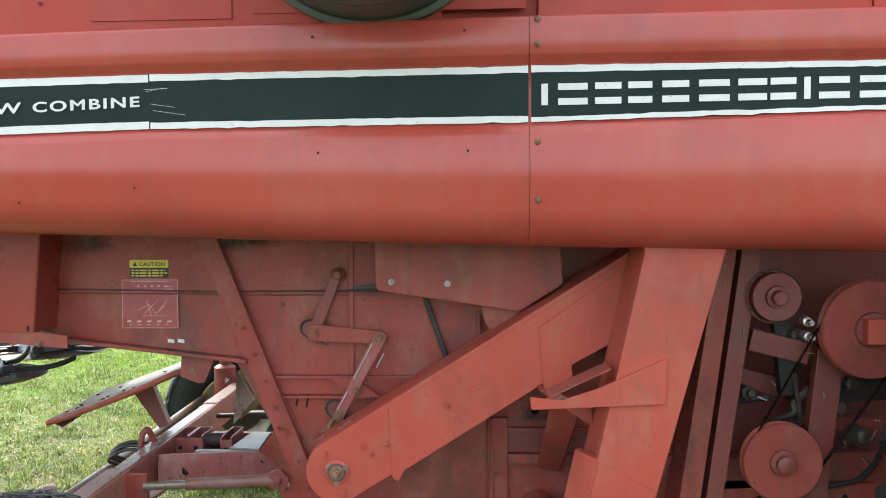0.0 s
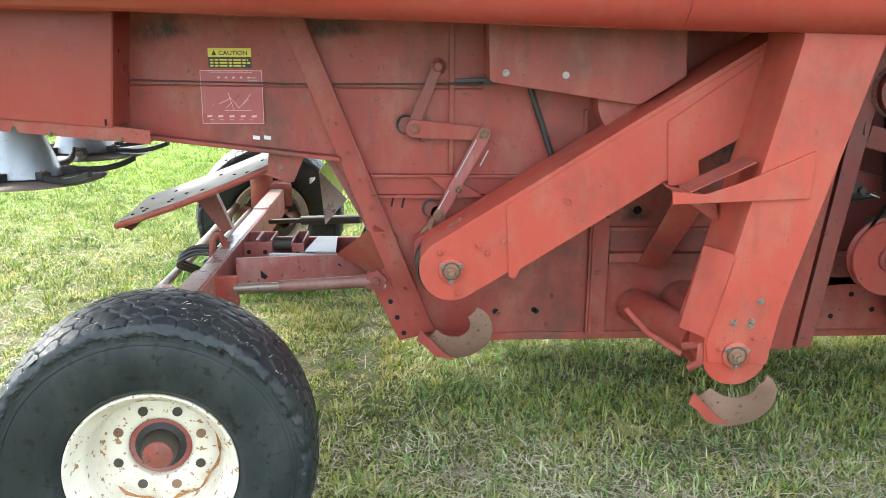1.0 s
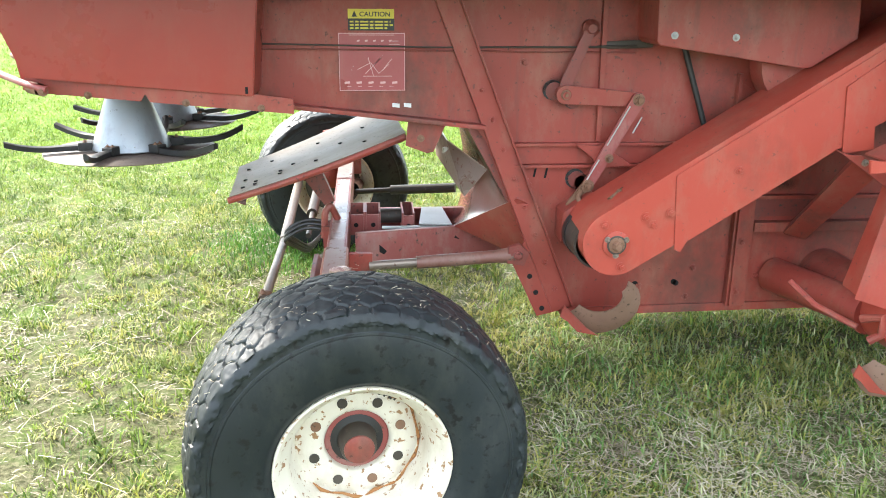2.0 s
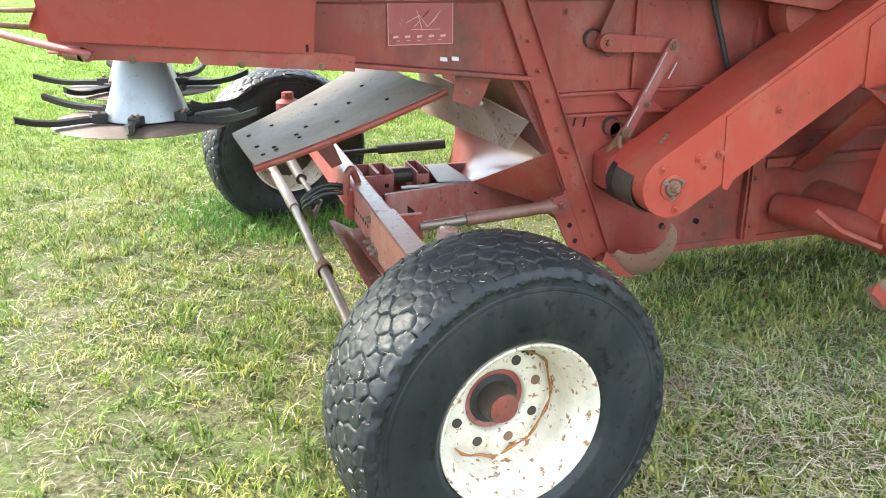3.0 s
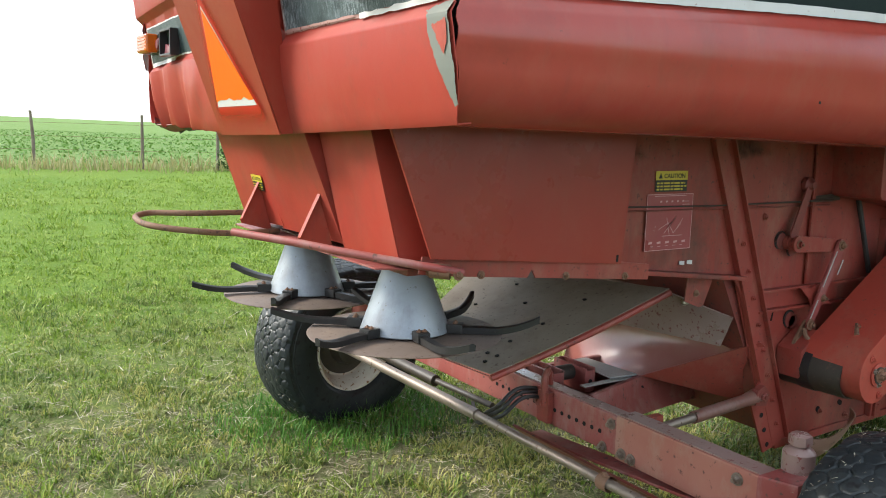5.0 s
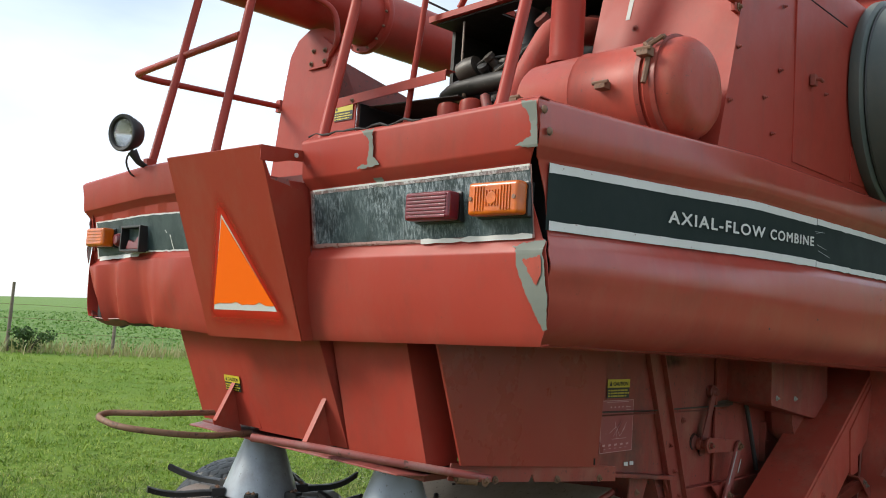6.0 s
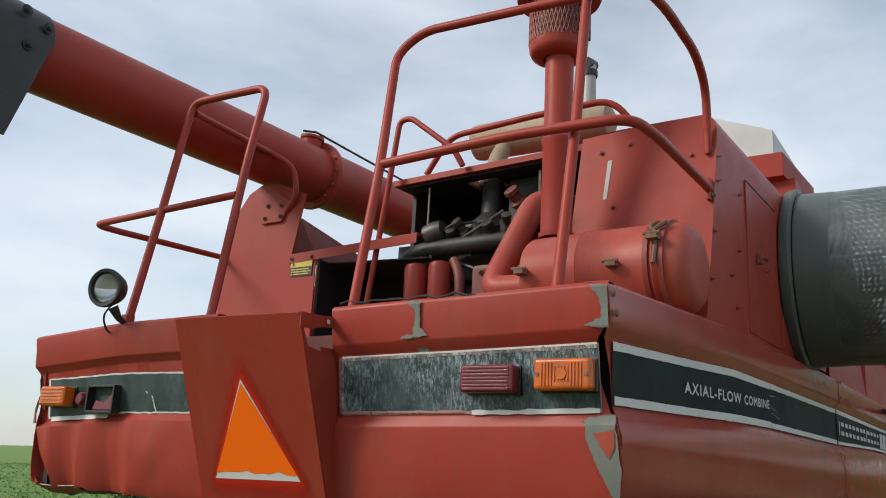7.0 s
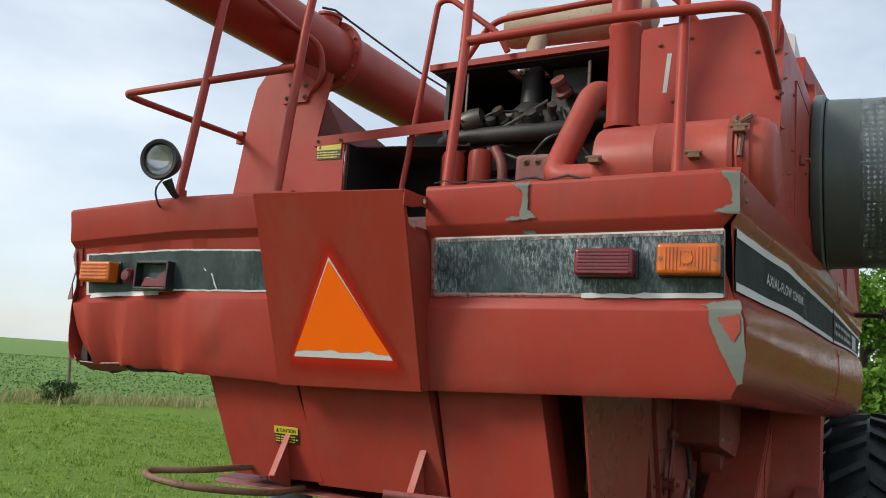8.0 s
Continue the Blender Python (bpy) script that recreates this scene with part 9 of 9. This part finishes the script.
lathe(bm, [(0, 0.06), (0.105, 0.06), (0.11, 0.072), (0.125, 0.072), (0.125, 0)], AUG_A + ax * 2.07 + Vector((0, 0, 0.10)), (0, -0.12, 1), 22)
part("inspection_cap", bm, RED, auger)
bm = bmx()
tube(bm, [(-1.58, 5.45, 3.70), (-1.50, 5.42, 3.715), (-0.6, 5.36, 3.665), (0.5, 5.33, 3.70)], 0.007, 6)
part("control_cable", bm, DARK, auger)
# black spout at the end
bm = bmx()
top = [(AUG_B + Vector((0.16, 0.175 * math.cos(a), 0.175 * math.sin(a)))) for a in (math.pi * k / 14 for k in range(15))]
end = [(AUG_B + Vector((-0.35, 0.19 * math.cos(a), 0.19 * math.sin(a)))) for a in (math.pi * k / 14 for k in range(15))]
sheet(bm, [[AUG_B + Vector((0.02, 0.19, -0.46))] + top + [AUG_B + Vector((0.02, -0.19, -0.46))], [AUG_B + Vector((-0.40, 0.20, -0.50))] + end + [AUG_B + Vector((-0.40, -0.20, -0.50))]], 0.006)
spout = part("spout", bm, BLACK_RUBBER, auger, "black rubber discharge spout", smooth=50)
for dx, dz in ((0.12, 0.05), (0.02, 0.08), (0.05, -0.06)):
    bm = bmx()
    hexbolt(bm, AUG_B + Vector((dx, -0.182, dz)), (0, -1, 0), 0.016)
    part("bolt", bm, DARK, auger)

# rails on the rear deck
R = 0.0175
bm = bmx()
tube(bm, [(-2.90, 3.885, 2.28), (-2.76, 3.925, 2.84), (-2.63, 3.985, 3.36), (-2.61, 3.88, 3.44), (-2.60, 3.45, 3.425), (-2.59, 3.01, 3.405), (-2.40, 2.99, 3.405), (-2.02, 3.0, 3.415), (-1.80, 3.025, 3.37), (-1.755, 3.035, 3.10)], R, 14, 0.10, 8)
hoop = part("guard_hoop", bm, RED, combine, "bent red tubular guard hoop on the rear deck")
bm = bmx()
tube(bm, [(-2.88, 3.165, 2.28), (-2.68, 3.20, 2.92), (-2.585, 3.21, 3.41)], R, 14)
part("hoop_leg", bm, RED, hoop)
bm = bmx()
tube(bm, [(-2.755, 3.925, 2.85), (-2.74, 3.40, 2.875), (-2.735, 3.0, 2.865), (-2.55, 2.985, 2.878), (-1.82, 3.015, 2.923)], R, 14, 0.10, 8)
part("lower_rail", bm, RED, hoop)
for p, d in (((-1.82, 3.018, 2.925), 0), ((-1.755, 3.036, 3.14), 1)):
    bm = bmx()
    box(bm, (p[0] - 0.03, p[1] - 0.012, p[2] - 0.05), (p[0] + 0.03, p[1] + 0.004, p[2] + 0.04))
    part("foot_plate", bm, RED, hoop, bevel=0.004)
    bm = bmx()
    hexbolt(bm, (p[0], p[1] - 0.012, p[2] - 0.03), (0, -1, 0), 0.010)
    part("bolt", bm, RUST, hoop)
bm = bmx()
tube(bm, [(-1.765, 4.75, 2.27), (-1.765, 4.725, 2.60), (-1.765, 4.655, 3.10), (-1.765, 4.60, 3.53), (-1.765, 4.53, 3.535), (-1.765, 4.26, 3.32), (-1.74, 4.22, 3.235)], 0.015, 12, 0.05)
part("inner_rail", bm, RED, hoop)
bm = bmx()
tube(bm, [(-1.70, 4.46, 3.235), (-1.70, 4.33, 3.42), (-1.70, 3.85, 3.445), (-1.68, 3.48, 3.46), (-1.64, 3.36, 3.30)], 0.0155, 12, 0.08)
part("roof_rail", bm, RED, hoop)
bm = bmx()
tube(bm, [(-2.893, 5.045, 2.27), (-2.76, 5.095, 2.83), (-2.63, 5.15, 3.385), (-2.635, 4.93, 3.375), (-2.64, 4.665, 3.36), (-2.72, 4.65, 3.0), (-2.87, 4.592, 2.27)], R, 14, 0.07, 7)
ladder = part("ladder_rail", bm, RED, combine, "red tubular ladder rail standing on the rear deck")
bm = bmx()
tube(bm, [(-2.765, 4.64, 2.828), (-2.755, 5.09, 2.822), (-2.735, 5.59, 2.818), (-2.62, 5.605, 2.822), (-1.77, 5.755, 2.90)], 0.0155, 12, 0.05)
part("side_rail", bm, RED, ladder)
bm = bmx()
box(bm, (-1.80, 5.735, 2.865), (-1.77, 5.775, 2.935))
part("rail_bracket", bm, RED, ladder, bevel=0.003)
bm = bmx()
lathe(bm, [(0, 0.045), (0.02, 0.055), (0.045, 0.045), (0.055, 0)], (-2.80, 4.64, 2.275), (0, 0, 1), 18)
part("filler_cap", bm, STEEL, combine, "worn filler cap on the deck")

# work lamp
LMP = Vector((-3.010, 5.018, 2.416))
ld = Vector((-1, -0.28, -0.10)).normalized()
bm = bmx()
lathe(bm, [(-0.060, 0), (-0.058, 0.030), (-0.035, 0.056), (0.0, 0.070), (0.020, 0.076), (0.032, 0.076), (0.037, 0.072), (0.035, 0.062), (0.026, 0.057), (0.018, 0.056)], LMP, ld, 32)
lamp = part("work_lamp", bm, BLACK_RUBBER, combine, "round black work lamp with clear lens")
bm = bmx()
lathe(bm, [(-0.025, 0), (-0.016, 0.025), (0.0, 0.046), (0.016, 0.056)], LMP, ld, 28)
part("reflector", bm, CHROME, lamp)
bm = bmx()
lathe(bm, [(0.020, 0), (0.020, 0.056), (0.026, 0.056), (0.030, 0.041), (0.031, 0)], LMP, ld, 28)
part("lens", bm, GLASS, lamp).visible_shadow = False
bm = bmx()
tube(bm, [LMP + Vector((0.02, -0.01, -0.07)), LMP + Vector((0.045, -0.02, -0.11)), (-2.90, 5.02, 2.285)], [0.020, 0.013, 0.010], 10)
part("bracket", bm, BLACK_RUBBER, lamp)
bm = bmx()
box(bm, (-2.925, 5.005, 2.26), (-2.885, 5.04, 2.33))
part("bracket_foot", bm, RED, lamp, bevel=0.003)
bm = bmx()
tube(bm, [LMP + Vector((0.04, 0.01, -0.04)), LMP + Vector((0.02, 0.05, -0.10)), LMP + Vector((0.05, 0.05, -0.16)), (-2.90, 5.10, 2.26)], 0.004, 6, 0.03)
part("wire", bm, DARK, lamp)

# rotary air screen
DC = Vector((-0.365, 2.965, 2.862))
bm = bmx()
lathe(bm, [(0.0, 0.40), (0.0, 0.475), (0.012, 0.482), (0.045, 0.482), (0.055, 0.470), (0.056, 0.455), (0.10, 0.452), (0.22, 0.448), (0.22, 0.440), (0.06, 0.440), (0.02, 0.40)], DC, (0, -1, 0), 72, True)
drum = part("rotary_screen", bm, SCREEN_GREY, combine, "green-grey rotary air screen drum", smooth=40)
bm = bmx()
lathe(bm, [(0.056, 0.456), (0.062, 0.462), (0.068, 0.456)], DC, (0, -1, 0), 72)
part("rubber_seal", bm, BLACK_RUBBER, drum)
bm = bmx()
seg = 96
uvl = bm.loops.layers.uv.new("UVMap")
rings = []
for h, r in ((0.20, 0.446), (0.70, 0.446)):
    rings.append([bm.verts.new(DC + Vector((r * math.cos(2 * math.pi * k / seg), -h, r * math.sin(2 * math.pi * k / seg)))) for k in range(seg)])
for k in range(seg):
    f = bm.faces.new((rings[0][k], rings[0][(k + 1) % seg], rings[1][(k + 1) % seg], rings[1][k]))
    for lp, (a, b) in zip(f.loops, ((k, 0), (k + 1, 0), (k + 1, 1), (k, 1))):
        lp[uvl].uv = (a / seg, b)
part("screen_wall", bm, SCREEN, drum, "perforated screen wall")
bm = bmx()
lathe(bm, [(0.70, 0.452), (0.715, 0.452), (0.72, 0.44), (0.72, 0.0)], DC, (0, -1, 0), 72)
part("end_plate", bm, SCREEN_GREY, drum)
bm = bmx()
lathe(bm, [(0.02, 0.0), (0.02, 0.44)], DC, (0, -1, 0), 48)
part("back_plate", bm, SCREEN_GREY, drum)
for k in range(6):
    a = 2 * math.pi * k / 6
    bm = bmx()
    tube(bm, [DC + Vector((0.438 * math.cos(a), -0.21, 0.438 * math.sin(a))), DC + Vector((0.438 * math.cos(a), -0.70, 0.438 * math.sin(a)))], 0.008, 6)
    part("stay", bm, SCREEN_GREY, drum)

# grain tank behind the engine
bm = bmx()
box(bm, (-0.14, 2.99, 2.30), (2.3, 5.6, 3.52))
tank = part("grain_tank", bm, RED, combine, "red sheet grain tank", bevel=0.01)
bm = bmx()
for x0, x1 in ((0.21, 1.30), (1.304, 2.42)):
    y0, y1 = (2.925 - 0.052 * (x - 0.21) for x in (x0, x1))
    prism(bm, [(x0, y0, 2.40), (x1, y1, 2.40), (x1, y1, 2.93), (x1, y1 + 0.10, 3.30), (x0, y0 + 0.05, 3.30), (x0, y0, 2.93)], (0, 0.12, 0))
part("tank_side", bm, RED, tank, "red bulging lower side of the tank", bevel=0.006)
bm = bmx()
prism(bm, [(-0.20, 3.04, 3.52), (-0.20, 3.04, 3.665), (0.22, 2.95, 3.565), (0.22, 2.95, 3.45)], (0, 0.6, 0))
part("tank_ridge", bm, RED, tank, bevel=0.006)
bm = bmx()
prism(bm, [(-0.14, 3.10, 3.665), (-0.14, 3.10, 3.83), (-0.16, 3.42, 3.955), (-0.16, 3.62, 3.95), (-0.14, 3.62, 3.665)], (0.012, 0, 0))
prism(bm, [(-0.14, 3.10, 3.665), (-0.14, 3.10, 3.83), (1.8, 3.10, 3.83), (1.8, 3.10, 3.665)], (0, 0.012, 0))
part("tank_extension", bm, WHITE, tank, "pale grey sheet tank extension", bevel=0.002)
bm = bmx()
box(bm, (-0.17, 3.06, 3.655), (-0.13, 3.62, 3.675))
part("extension_rail", bm, RED_GRIME_SHADE, tank, bevel=0.003)
bm = bmx()
lathe(bm, [(0, 0.05), (0.08, 0.06), (0.1, 0.05), (0.1, 0)], (1.6, 2.60, 2.35), (-1, -0.1, 0), 20)
tube(bm, [(1.60, 2.62, 2.35), (1.70, 2.82, 2.36)], 0.02, 10)
part("side_lamp", bm, BLACK_PAINT, combine, "small black lamp on a stalk")
